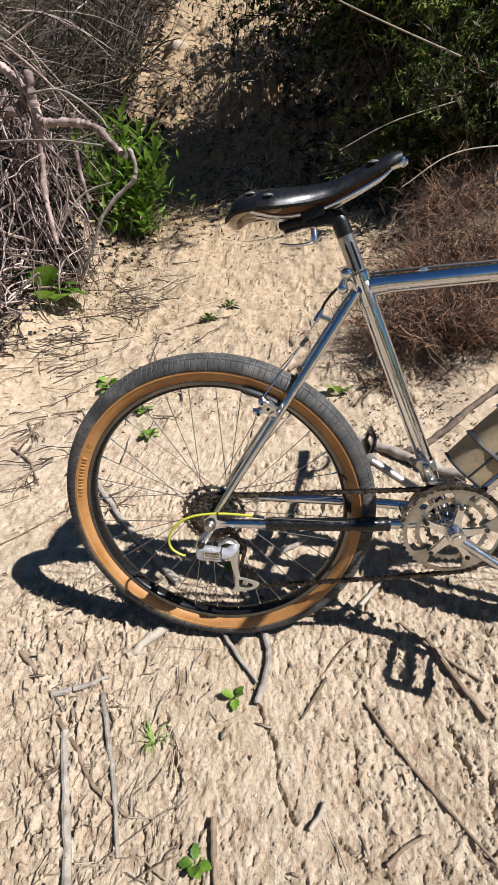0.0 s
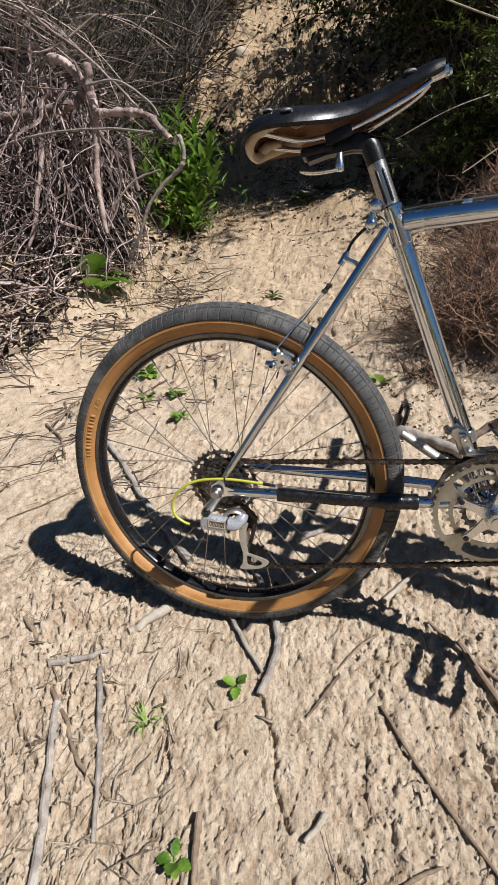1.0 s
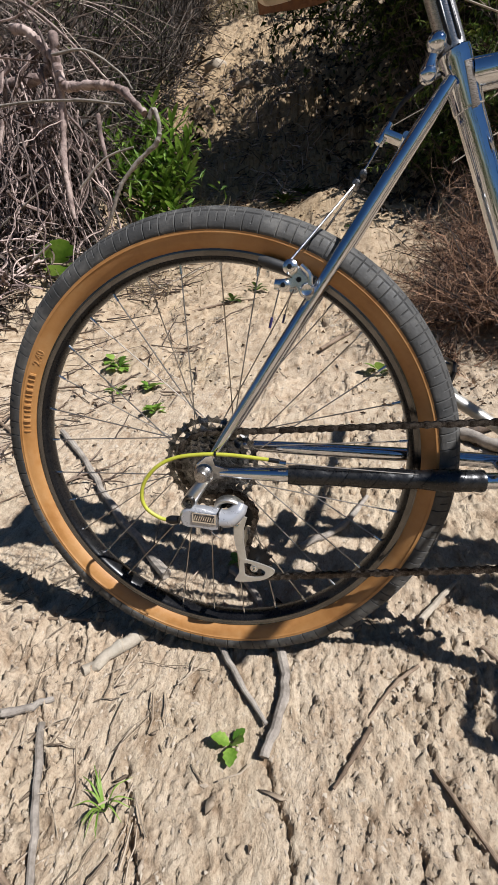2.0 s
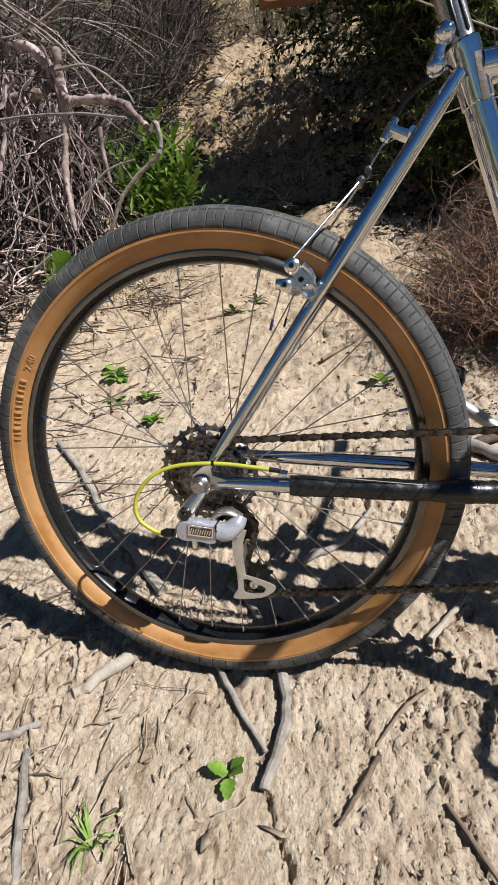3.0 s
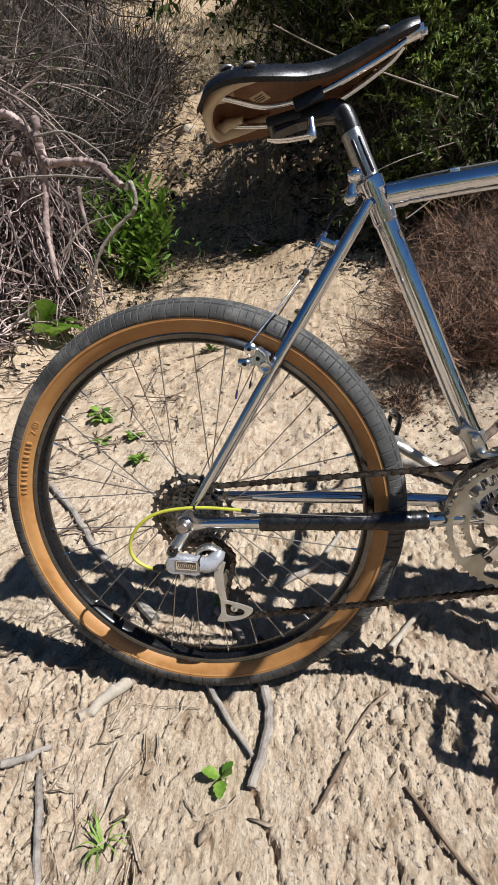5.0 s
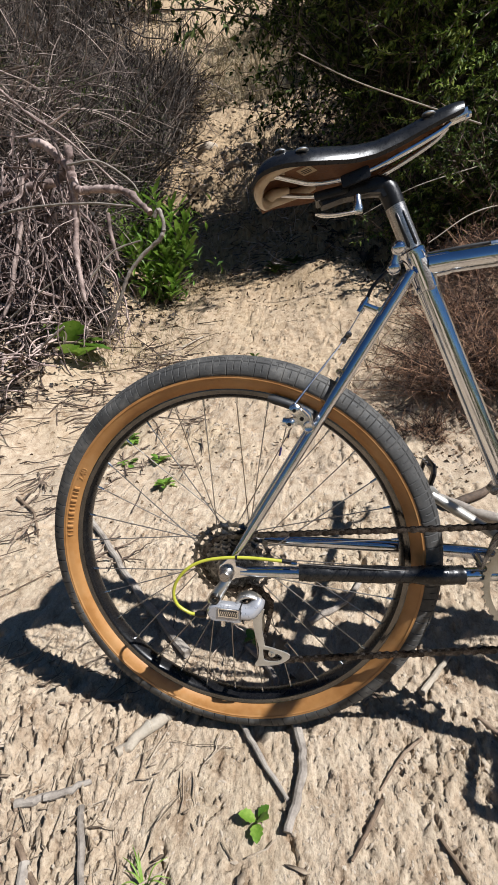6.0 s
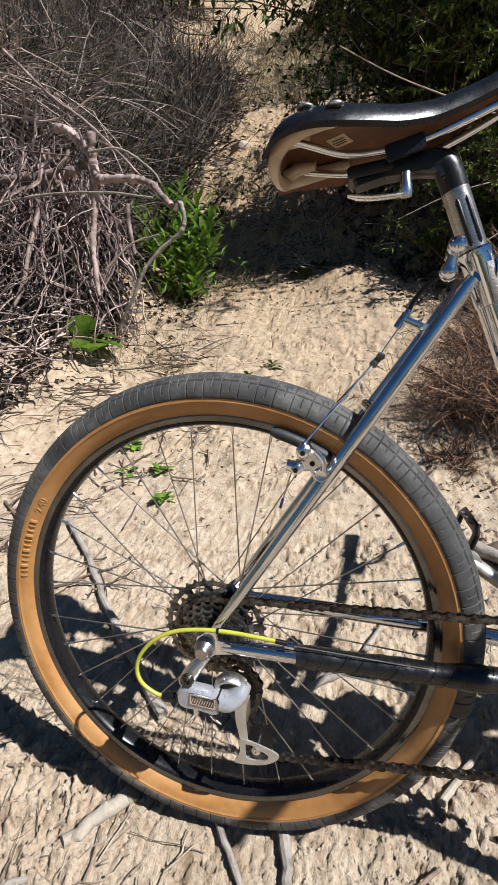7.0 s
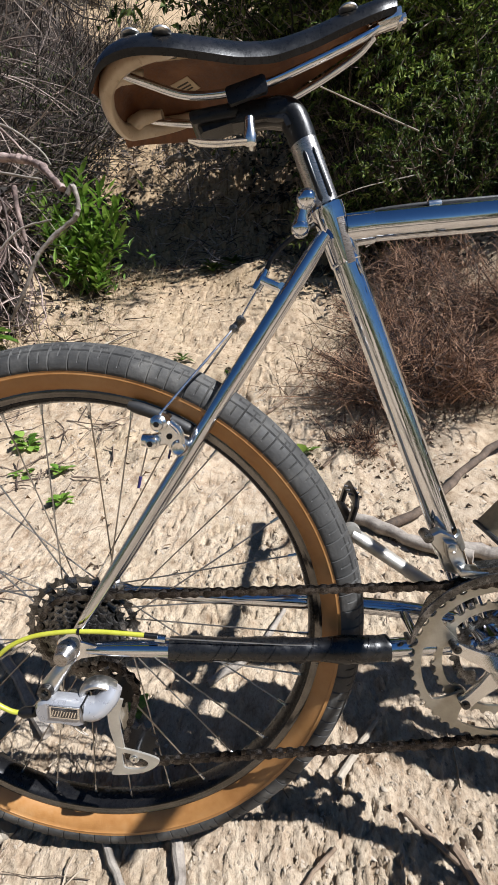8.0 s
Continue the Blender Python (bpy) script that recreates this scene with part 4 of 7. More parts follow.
part("joint_line", Geo().slab([(-0.001, -0.0148), (0.001, -0.0148), (0.001, 0.0148), (-0.001, 0.0148)], (0.0265, -0.0866, 0.2800), (1, 0, 0.1), (-0.1, 0, 1), 0.0205, 0.0003), BLACK_METAL, rear_mech)
arch = Geo().tube(bend([(0.018, -0.074, 0.284), (0.0195, -0.074, 0.299), (0.031, -0.073, 0.3055), (0.044, -0.071, 0.3030), (0.055, -0.069, 0.294)], 6), 0.0052, 14, squash=2.0)
part("linkage_arch", arch, DULL_ALLOY, rear_mech, "grey alloy linkage arch")
part("return_spring", Geo().tube(bend([(0.024, -0.066, 0.290), (0.033, -0.066, 0.297), (0.044, -0.066, 0.293)], 5), 0.0045, 10), BLACK_METAL, rear_mech, "dark spring inside the linkage")
kn = Geo().tube(bend([(0.004, -0.073, 0.331), (-0.006, -0.077, 0.319), (-0.016, -0.079, 0.306), (-0.024, -0.080, 0.294)], 4), np.interp(np.linspace(0, 1, 13), [0, 0.2, 0.7, 1], [0.0070, 0.0088, 0.0108, 0.0100]), 20, squash=0.9)
part("mounting_knuckle", kn, DULL_ALLOY, rear_mech, "grey alloy pivot knuckle")
part("pivot_bolt", Geo().lathe((-0.0165, -0.0805, 0.3055), YAX, [(-0.0100, 0.0015), (-0.0085, 0.0035), (-0.0125, 0.0042), (-0.0135, 0.0078), (-0.008, 0.0086)], 24), STEEL, rear_mech, "dark hex bolt")
rim_ = Geo().box((0.0035, -0.0966, 0.2855), (0.0375, 0.0165, 0.0020), (1, 0, -0.10), (0.10, 0, 1), 0.0008)
part("badge_frame", rim_, ALLOY, rear_mech, "pale badge frame")
badge = Geo().box((0.0035, -0.0977, 0.2857), (0.0320, 0.0112, 0.0016), (1, 0, -0.10), (0.10, 0, 1), 0.0004)
badge = part("badge", badge, STEEL, rear_mech, "dark badge with slanted pale bars")
bb_ = Geo()
for k in range(9):
    x = -0.0100 + 0.0034 * k
    bb_.box((x, -0.0988, 0.2857 - 0.10 * (x - 0.0035)), (0.0013, 0.0085 if k % 3 else 0.0098, 0.0006), (1, 0, -0.10), (0.45, 0, 1), 0.0002)
bars_ = part("badge_bars", bb_, ALLOY, badge)
slim = Matrix.Translation((0.014, 0, 0.2815)) @ Matrix.Diagonal((0.89, 1, 0.89, 1)) @ Matrix.Translation((-0.014, 0, -0.2815))
for ob in [rear_mech, badge, bars_] + [c for c in rear_mech.children if c.name.split(".")[0] in ("lower_knuckle", "joint_line", "linkage_arch", "return_spring", "badge_frame")]:
    ob.data.transform(slim)
cage = Geo()


def strip(geo, pts, widths, y, thick):
    """A flat bent strip in the wheel's plane."""
    p = np.asarray(pts, float)
    t = unit(np.gradient(p, axis=0))
    n = np.stack([-t[:, 1], t[:, 0]], 1) * np.asarray(widths)[:, None]
    a, b = p + n, p - n
    k = len(p)
    v = np.concatenate([np.stack([q[:, 0], np.full(k, yy), q[:, 1]], 1) for yy in (y - thick / 2, y + thick / 2) for q in (a, b)])
    i = np.arange(k - 1)
    f = [np.stack([i, i + 1, k + i + 1, k + i], 1), np.stack([2 * k + i, 3 * k + i, 3 * k + i + 1, 2 * k + i + 1], 1),
         np.stack([i, 2 * k + i, 2 * k + i + 1, i + 1], 1), np.stack([k + i, k + i + 1, 3 * k + i + 1, 3 * k + i], 1)]
    ends = [[0, k, 3 * k, 2 * k], [k - 1, 3 * k - 1, 4 * k - 1, 2 * k - 1]]
    return geo.add(v, np.concatenate(f), np.array(ends))


def flat_curve(pts, steps=6):
    p = bend([(a, 0, b) for a, b in pts], steps)
    return p[:, [0, 2]]


CAGE_OUT = [(0.040, 0.207), (0.052, 0.2035), (0.068, 0.1990), (0.0885, 0.1905), (0.0865, 0.1815), (0.071, 0.1720), (0.049, 0.1680), (0.031, 0.1685), (0.0375, 0.182), (0.0392, 0.195)]
CAGE_IN = [(0.0462, 0.1985), (0.0535, 0.198), (0.064, 0.1935), (0.0755, 0.1868), (0.0745, 0.1805), (0.068, 0.1768), (0.0575, 0.1758), (0.0475, 0.1780), (0.0460, 0.184), (0.0458, 0.192)]


def holed_plate(geo, outer, inner, y, thick):
    """A flat plate in the wheel's plane between two closed outlines."""
    loops = [flat_curve(o + o[:1], 5)[:-1] for o in (outer, inner)]
    n = len(loops[0])
    v = np.concatenate([np.stack([q[:, 0], np.full(n, yy), q[:, 1]], 1) for yy in (y - thick / 2, y + thick / 2) for q in loops])
    i = np.arange(n)
    j = (i + 1) % n
    f = [np.stack([i + a * n, j + a * n, j + b * n, i + b * n], 1) for a, b in ((0, 1), (3, 2), (2, 0), (1, 3))]
    return geo.add(v, np.concatenate(f))


for y in (-0.0600, -0.0330):
    c1 = flat_curve([(0.047, 0.272), (0.0415, 0.252), (0.0410, 0.232), (0.0430, 0.216), (0.0445, 0.203)])
    strip(cage, c1, np.interp(np.linspace(0, 1, len(c1)), [0, 0.3, 0.8, 1], [0.0078, 0.0070, 0.0056, 0.0052]), y, 0.0026)
    if y < -0.05:
        holed_plate(cage, CAGE_OUT, CAGE_IN, y - 0.0004, 0.0024)
        cage.box((0.068, y + 0.0006, 0.1915), (0.014, 0.0042, 0.002), (0.95, 0, 0.1), (0, 0, 1), 0.0004)
    cage.lathe((P_LOW[0], y, P_LOW[1]), YAX, [(-0.0013, 0.003), (-0.0013, 0.0058), (0.0013, 0.0058), (0.0013, 0.003)], 18)
part("cage", cage, CAGE_ALLOY, rear_mech, "alloy derailleur cage")
for c in (P_UP, P_LOW):
    part("jockey_wheel", toothed(Geo(), (c[0], 0, c[1]), -0.0345 if c is P_UP else -0.036, 0.0215, 11, 0.004, 0.004, depth=0.006), BLACK_METAL, rear_mech, "black jockey wheel")
    part("jockey_bolt", Geo().lathe((c[0], -0.0615, c[1]), YAX, [(-0.0015, 0.0012), (-0.001, 0.0025), (-0.0015, 0.0042), (0.028, 0.0042)], 14), ALLOY, rear_mech)
part("cable_barrel", Geo().tube([(-0.052, -0.088, 0.2765), (-0.046, -0.0875, 0.2765), (-0.034, -0.0865, 0.2765)], [0.0035, 0.0062, 0.0055], 12), BLACK_METAL, rear_mech, "black barrel adjuster")
part("limit_screw", Geo().tube([(-0.008, -0.087, 0.270), (-0.008, -0.087, 0.2575)], 0.0038, 12), ALLOY, rear_mech)
tail = Geo().tube(bend([(0.004, -0.090, 0.271), (0.016, -0.096, 0.262), (0.026, -0.094, 0.254), (0.019, -0.092, 0.2575), (0.007, -0.089, 0.264)]), 0.0006, 6)
part("cable_tail", tail, SPOKE_STEEL, rear_mech)
sleeve = bend([(-0.050, -0.088, 0.276), (-0.062, -0.089, 0.280), (-0.078, -0.090, 0.293), (-0.083, -0.090, 0.311), (-0.076, -0.089, 0.333), (-0.056, -0.086, 0.354), (-0.030, -0.081, 0.3645), (0.003, -0.077, 0.3675),
               (0.035, -0.0745, 0.3665), (0.062, -0.072, 0.363), (0.092, -0.0690, 0.3580)])
shift_cable = part("shift_cable", Geo().tube(sleeve, 0.0026, 12), YELLOW, bicycle, "bright yellow derailleur cable sleeve")
part("ferrule", Geo().tube([(0.090, -0.0690, 0.3583), (0.104, -0.0675, 0.3555)], 0.0031, 12), BLACK_METAL, shift_cable)
part("bare_cable", Geo().tube([(0.101, -0.0672, 0.3540), (0.24, -0.060, 0.3400), (0.40, -0.040, 0.322)], 0.0008, 6), SPOKE_STEEL, shift_cable)
part("cable_stop", Geo().tube([(0.101, -0.066, 0.353), (0.112, -0.0655, 0.3515)], 0.0042, 12), CHROME, bicycle)
part("cable_tie", Geo().lathe((0.021, -0.0755, 0.3672), (1, 0.1, -0.05), [(-0.0015, 0.0036), (0.0015, 0.0036)], 14), BLACK_METAL, bicycle)

# cantilever brake, its pads and cables
for side in (-1, 1):
    br = Geo()
    y = side
    br.slab([(0.150, 0.557), (0.151, 0.568), (0.145, 0.577), (0.136, 0.588), (0.128, 0.595), (0.119, 0.594), (0.118, 0.587), (0.125, 0.579), (0.116, 0.577), (0.112, 0.570), (0.118, 0.565), (0.131, 0.566), (0.136, 0.556), (0.143, 0.553)],
            (0, y * 0.0575, 0), (1, 0, 0), (0, 0, 1), 0.011, 0.0022)
    br.lathe((0.143, 0, 0.563), (0, y, 0), [(0.040, 0.0085), (0.062, 0.0085), (0.066, 0.0078), (0.068, 0.0060), (0.0665, 0.0030)], 20, cap=True)
    br.lathe((0.125, 0, 0.589), (0, y, 0), [(0.026, 0.0046), (0.050, 0.0046), (0.052, 0.0085), (0.068, 0.0085), (0.070, 0.0062), (0.074, 0.0058), (0.075, 0.0040)], 20, cap=True)
    br.lathe((0.117, 0, 0.570), (0, y, 0), [(0.050, 0.0072), (0.066, 0.0072), (0.067, 0.0056), (0.073, 0.0054), (0.074, 0.0036)], 18, cap=True)
    br.tube([(0.106, y * 0.061, 0.572), (0.119, y * 0.061, 0.570)], [0.0062, 0.0070], 14)
    br.tube(bend([(0.137, y * 0.065, 0.590), (0.146, y * 0.066, 0.580), (0.147, y * 0.066, 0.568)], 4), 0.0030, 8)
    brake = part("cantilever_brake", br, ALLOY, bicycle, "polished cantilever brake arm")
    part("spring_washer", Geo().lathe((0.134, 0, 0.575), (0, y, 0), [(0.0600, 0.0030), (0.0640, 0.0030), (0.0640, 0.0010)], 16, cap=True), BLACK_METAL, brake, "dark spring washer")
    for bx_, bz_ in ((0.125, 0.589), (0.117, 0.570)):
        part("hex_socket", Geo().lathe((bx_, 0, bz_), (0, y, 0), [(0.0735, 0.0030), (0.0756, 0.0030)], 6, cap=True), BLACK_METAL, brake)
    pad = Geo()
    line = [(0.2785 * math.cos(t), y * 0.0215, AXLE_Z + 0.2785 * math.sin(t)) for t in np.radians(np.linspace(57, 73, 9))]
    pad.tube(line, [0.0045] + [0.0068] * 7 + [0.0045], 14, squash=1.0)
    part("brake_pad", pad, RUBBER, brake, "black brake pad on the rim")
    part("cable_tail", Geo().tube(bend([(0.112, y * 0.064, 0.568), (0.106, y * 0.066, 0.548), (0.101, y * 0.065, 0.533)], 4), 0.0008, 6), SPOKE_STEEL, brake)
    part("cable_end", Geo().tube([(0.1015, y * 0.065, 0.535), (0.098, y * 0.064, 0.523)], 0.0016, 8), BLUE_PLASTIC, brake, "dark blue crimped cable end")
    part("straddle_wire", Geo().tube([(0.201, y * 0.006, 0.682), (0.121, y * 0.064, 0.592)], 0.0014, 8), ALLOY, brake)
yoke = Geo().box((0.202, 0, 0.683), (0.020, 0.014, 0.007), (0.67, 0, 0.74), (0, 1, 0), 0.0015)
for d in (-0.006, 0.006):
    yoke.lathe((0.202 + d * 0.67, 0, 0.683 + d * 0.74), YAX, [(-0.011, 0.002), (-0.010, 0.0045), (0.010, 0.0045), (0.011, 0.002)], 14, cap=True)
yoke = part("cable_yoke", yoke, STEEL, bicycle, "dark straddle cable carrier")
part("brake_wire", Geo().tube([(0.203, 0, 0.685), (0.229, 0, 0.724)], 0.0012, 6), ALLOY, yoke)
part("brake_housing", Geo().tube(bend([(0.234, 0, 0.735), (0.243, 0.003, 0.751), (0.262, 0.014, 0.769), (0.290, 0.027, 0.785), (0.330, 0.022, 0.790), (0.40, 0.010, 0.7925), (0.60, 0.008, 0.7965), (0.83, 0.01, 0.8095)]), 0.0025, 10),
     RUBBER, bicycle, "black brake cable housing")
for x in (0.405, 0.64):
    part("housing_guide", Geo().tube([(x - 0.006, 0.004, 0.789), (x + 0.006, 0.004, 0.7895)], 0.0052, 12), ALLOY, bicycle)

# seat post, clamp and lever
post_top = on_seat_tube(0.853)
post = Geo().tube([on_seat_tube(0.70), post_top], 0.0134, 36)
seat_post = part("seat_post", post, POST_ALLOY, bicycle, "polished alloy seat post")
for a in (-1.95, -1.15):
    groove = Geo()
    e = np.array((math.cos(a), math.sin(a), 0))
    e = e - axis * (e @ axis)
    e = unit(e)
    groove.tube([on_seat_tube(0.795) + e * 0.0122, on_seat_tube(0.800) + e * 0.0122, on_seat_tube(0.840) + e * 0.0122, on_seat_tube(0.845) + e * 0.0122], [0.0005, 0.0026, 0.0026, 0.0005], 10)
    part("post_flute", groove, BLACK_METAL, seat_post, "dark flute in the post")
neck = Geo().tube(bend([post_top, on_seat_tube(0.866), (0.2640, 0, 0.8785), (0.250, 0, 0.8830), (0.225, 0, 0.8815)], 6), np.interp(np.linspace(0, 1, 25), [0, 0.4, 0.7, 1], [0.0136, 0.0138, 0.0132, 0.0115]), 24)
neck.slab([(0.167, 0.8825), (0.200, 0.887), (0.233, 0.889), (0.253, 0.892), (0.261, 0.890), (0.272, 0.878), (0.276, 0.868), (0.262, 0.863), (0.259, 0.870), (0.241, 0.872), (0.224, 0.874), (0.215, 0.872),
           (0.199, 0.869), (0.176, 0.864)], (0, 0, 0), (1, 0, 0), (0, 0, 1), 0.0245, 0.003)
neck.box((0.190, 0, 0.878), (0.046, 0.038, 0.012), (1, 0, 0.10), (0, 1, 0), 0.003)
neck.box((0.232, 0, 0.8805), (0.058, 0.0262, 0.0175), (1, 0, 0.06), (0, 1, 0), 0.004)
part("post_head", neck, BLACK_METAL, seat_post, "black setback clamp head")
for side in (-1, 1):
    part("rail_clamp", Geo().box((0.223, side * 0.0270, 0.8895), (0.038, 0.006, 0.0150), (1, 0, 0.24), (0, 1, 0), 0.002), BLACK_METAL, seat_post, "black rail clamp plate")
lever = Geo().tube(bend([(0.222, -0.030, 0.846), (0.212, -0.034, 0.8445), (0.195, -0.037, 0.8435), (0.180, -0.037, 0.845), (0.168, -0.036, 0.848)]), np.interp(np.linspace(0, 1, 33), [0, 0.3, 0.8, 1], [0.0050, 0.0052, 0.0056, 0.003]), 12, squash=0.5)
lever.tube([(0.2245, -0.027, 0.866), (0.2245, -0.029, 0.857), (0.2248, -0.030, 0.849), (0.225, -0.030, 0.8435)], [0.0048, 0.0052, 0.0068, 0.0056], 18)
lever.tube([(0.2245, -0.028, 0.862), (0.2245, 0.022, 0.862)], 0.004, 10)
part("clamp_lever", lever, ALLOY, seat_post, "silver clamp lever")
binder = Geo().ball((0.276, -0.026, 0.794), 0.0098, 20)
binder.tube([(0.276, -0.026, 0.794), (0.281, 0.022, 0.792)], 0.0045, 12)
binder.tube([(0.276, -0.024, 0.793), (0.272, -0.022, 0.781), (0.270, -0.020, 0.772)], [0.0045, 0.0055, 0.0085], 14)
binder.ball((0.270, -0.020, 0.770), 0.0092, 18)
binder.ball((0.281, 0.024, 0.792), 0.0085, 16)
part("seat_binder", binder, CHROME, bicycle, "chrome seat binder with round knobs")

# saddle
SX = [0.084, 0.089, 0.099, 0.115, 0.135, 0.160, 0.190, 0.219, 0.250, 0.285, 0.320, 0.350, 0.362]
SZ = [0.893, 0.909, 0.9215, 0.929, 0.932, 0.9325, 0.9320, 0.9315, 0.9345, 0.9450, 0.9580, 0.9660, 0.9665]
SW = [0.050, 0.061, 0.072, 0.079, 0.0825, 0.0790, 0.0660, 0.0500, 0.0370, 0.0270, 0.0215, 0.0170, 0.0100]
SD = [0.008, 0.018, 0.025, 0.030, 0.032, 0.033, 0.031, 0.028, 0.025, 0.022, 0.020, 0.017, 0.011]


def saddle_shell(inset):
    """The saddle's arched leather; inset makes its underside."""
    xs = np.linspace(SX[0], SX[-1], 70)
    z, w, d = np.interp(xs, SX, SZ), np.interp(xs, SX, SW), np.interp(xs, SX, SD)
    k = np.ones(5) / 5
    even = lambda q: np.convolve(np.pad(q, 2, mode="edge"), k, "valid")
    z, w, d = even(z), even(w), even(d)
    t = np.linspace(-1, 1, 41)
    yy = np.sin(t * 1.35)[None] / math.sin(1.35) * (w - inset * 0.8)[:, None]
    zz = (z - inset)[:, None] - (np.abs(t) ** 2.3)[None] * d[:, None]
    xx = np.repeat(xs[:, None], 41, 1)
    i = (np.arange(69)[:, None] * 41 + np.arange(40)[None]).ravel()
    return np.stack([xx, yy, zz], -1).reshape(-1, 3), np.stack([i, i + 41, i + 42, i + 1], 1)


v0, f0 = saddle_shell(0.0)
v1, f1 = saddle_shell(0.0042)
rim_idx = np.concatenate([np.arange(70) * 41, 69 * 41 + np.arange(41), (np.arange(70) * 41 + 40)[::-1], np.arange(41)[::-1]])
outer = Geo().add(v0, f0)
edge_v = np.concatenate([v0[rim_idx], v1[rim_idx]])
n = len(rim_idx)
i = np.arange(n)
outer.add(edge_v, np.stack([i, (i + 1) % n, n + (i + 1) % n, n + i], 1))
saddle = part("saddle", outer, LEATHER, bicycle, "black leather saddle with hammered rivets", sharp=60)
part("underside", Geo().add(v1, f1[:, ::-1]), HIDE, saddle, "bare brown hide under the saddle", sharp=60)


def on_saddle(x, y):
    j = np.argmin((v0[:, 0] - x) ** 2 + (v0[:, 1] - y) ** 2 + 0)
    return v0[j]


for x, y in ((0.1303, -0.0604), (0.1565, -0.0688), (0.1303, 0.0604), (0.1565, 0.0688), (0.104, 0.0), (0.318, -0.014), (0.318, 0.014)):
    c = on_saddle(x, y)
    part("rivet", Geo().ball(c + (0, 0, 0.0004), 0.0084, 18, (1, 1, 0.36)), DULL_ALLOY, saddle, "domed chrome rivet")
for side in (-1, 1):
    rail = bend([(0.345, side * 0.006, 0.942), (0.328, side * 0.013, 0.930), (0.285, side * 0.020, 0.911), (0.240, side * 0.0235, 0.8955), (0.200, side * 0.0245, 0.8900), (0.165, side * 0.027, 0.8905),
                 (0.130, side * 0.036, 0.8990), (0.098, side * 0.045, 0.9080)])
    part("rail", Geo().tube(rail, 0.0037, 14), CHROME, saddle, "chrome saddle rail")
half = [(0.168, 0.0540, 0.9110), (0.142, 0.0600, 0.9080), (0.116, 0.0560, 0.9035), (0.099, 0.0440, 0.8960), (0.0915, 0.0260, 0.8885)]
cl = bend([(x, -y, z) for x, y, z in half] + [(0.0895, 0, 0.8860)] + half[::-1], 5)
ca = Geo().tube(cl, np.interp(np.abs(np.linspace(-1, 1, len(cl))), [0, 0.6, 0.9, 1], [0.0058, 0.0064, 0.0048, 0.0025]), 12, squash=1.5)
for side in (-1, 1):
    ca.tube([(0.094, side * 0.040, 0.899), (0.108, side * 0.037, 0.905), (0.130, side * 0.034, 0.905)], [0.0085, 0.0072, 0.0050], 12)
part("cantle_plate", ca, CANTLE, saddle, "tan steel cantle plate")
nb = Geo().box((0.352, 0, 0.948), (0.030, 0.018, 0.006), (1, 0, 0.2), (0, 1, 0), 0.001)
nb.tube([(0.340, 0, 0.943), (0.372, 0, 0.951)], 0.0042, 12)
nb.box((0.366, 0, 0.951), (0.004, 0.012, 0.014), (1, 0, 0.2), (0, 1, 0), 0.001)
part("nose_bolt", nb, ALLOY, saddle, "tension bolt at the saddle nose")
for c, ex, ey, sx, sy in (((0.1477, -0.0203, 0.9266), (1, -0.01, 0.01), (0.01, 1, 0.06), 0.042, 0.0135), ((0.1575, 0.028, 0.9258), (0.87, -0.49, 0.04), (0.52, 0.84, -0.12), 0.023, 0.020)):
    lb = part("paper_label", Geo().box(c, (sx, sy, 0.0006), ex, ey, 0.0001), PAPER, saddle, "cream paper label under the saddle")
    pr = Geo()
    ex_, ey_ = unit(ex), unit(ey)
    ez_ = np.cross(ex_, ey_)
    for q in (0.22, 0.02, -0.2):
        pr.box(np.array(c) + ey_ * sy * q - ex_ * sx * 0.04 * (q > 0) - ez_ * 0.0005, (sx * (0.7 - abs(q) * 0.4), sy * 0.09, 0.0003), ex, ey, 0.00005)
    part("print", pr, INK, lb)

# front end
fork_low = np.array((1.022, 0, 0.372))
for side in (-1, 1):
    part("fork_blade", Geo().tube(bend([HEAD_LOW + (0.006, side * 0.044, -0.022), (0.948, side * 0.047, 0.555), (0.993, side * 0.050, 0.435), fork_low + (0, side * 0.050, 0)]), np.linspace(0.0125, 0.0075, 25), 20),
         CHROME, bicycle, "chrome fork blade")
part("fork_crown", Geo().tube([HEAD_LOW + (0.006, -0.052, -0.018), HEAD_LOW + (0.006, 0.052, -0.018)], 0.014, 20), CHROME, bicycle)
part("headset", Geo().lathe(HEAD_TOP, HEAD_TOP - HEAD_LOW, [(-0.002, 0.021), (0.008, 0.022), (0.014, 0.019), (0.024, 0.017), (0.026, 0.012)], 28, cap=True), ALLOY, bicycle)
part("stem", Geo().tube(bend([HEAD_TOP, (0.826, 0, 0.905), (0.835, 0, 0.945), (0.878, 0, 0.985)]), 0.0125, 24), ALLOY, bicycle, "silver quill stem")
bar = bend([(0.866, -0.390, 0.998), (0.874, -0.20, 0.993), (0.880, 0, 0.985), (0.874, 0.20, 0.993), (0.866, 0.390, 0.998)])
handlebar = part("handlebar", Geo().tube(bar, 0.0115, 20), ALLOY, bicycle, "silver flat handlebar")
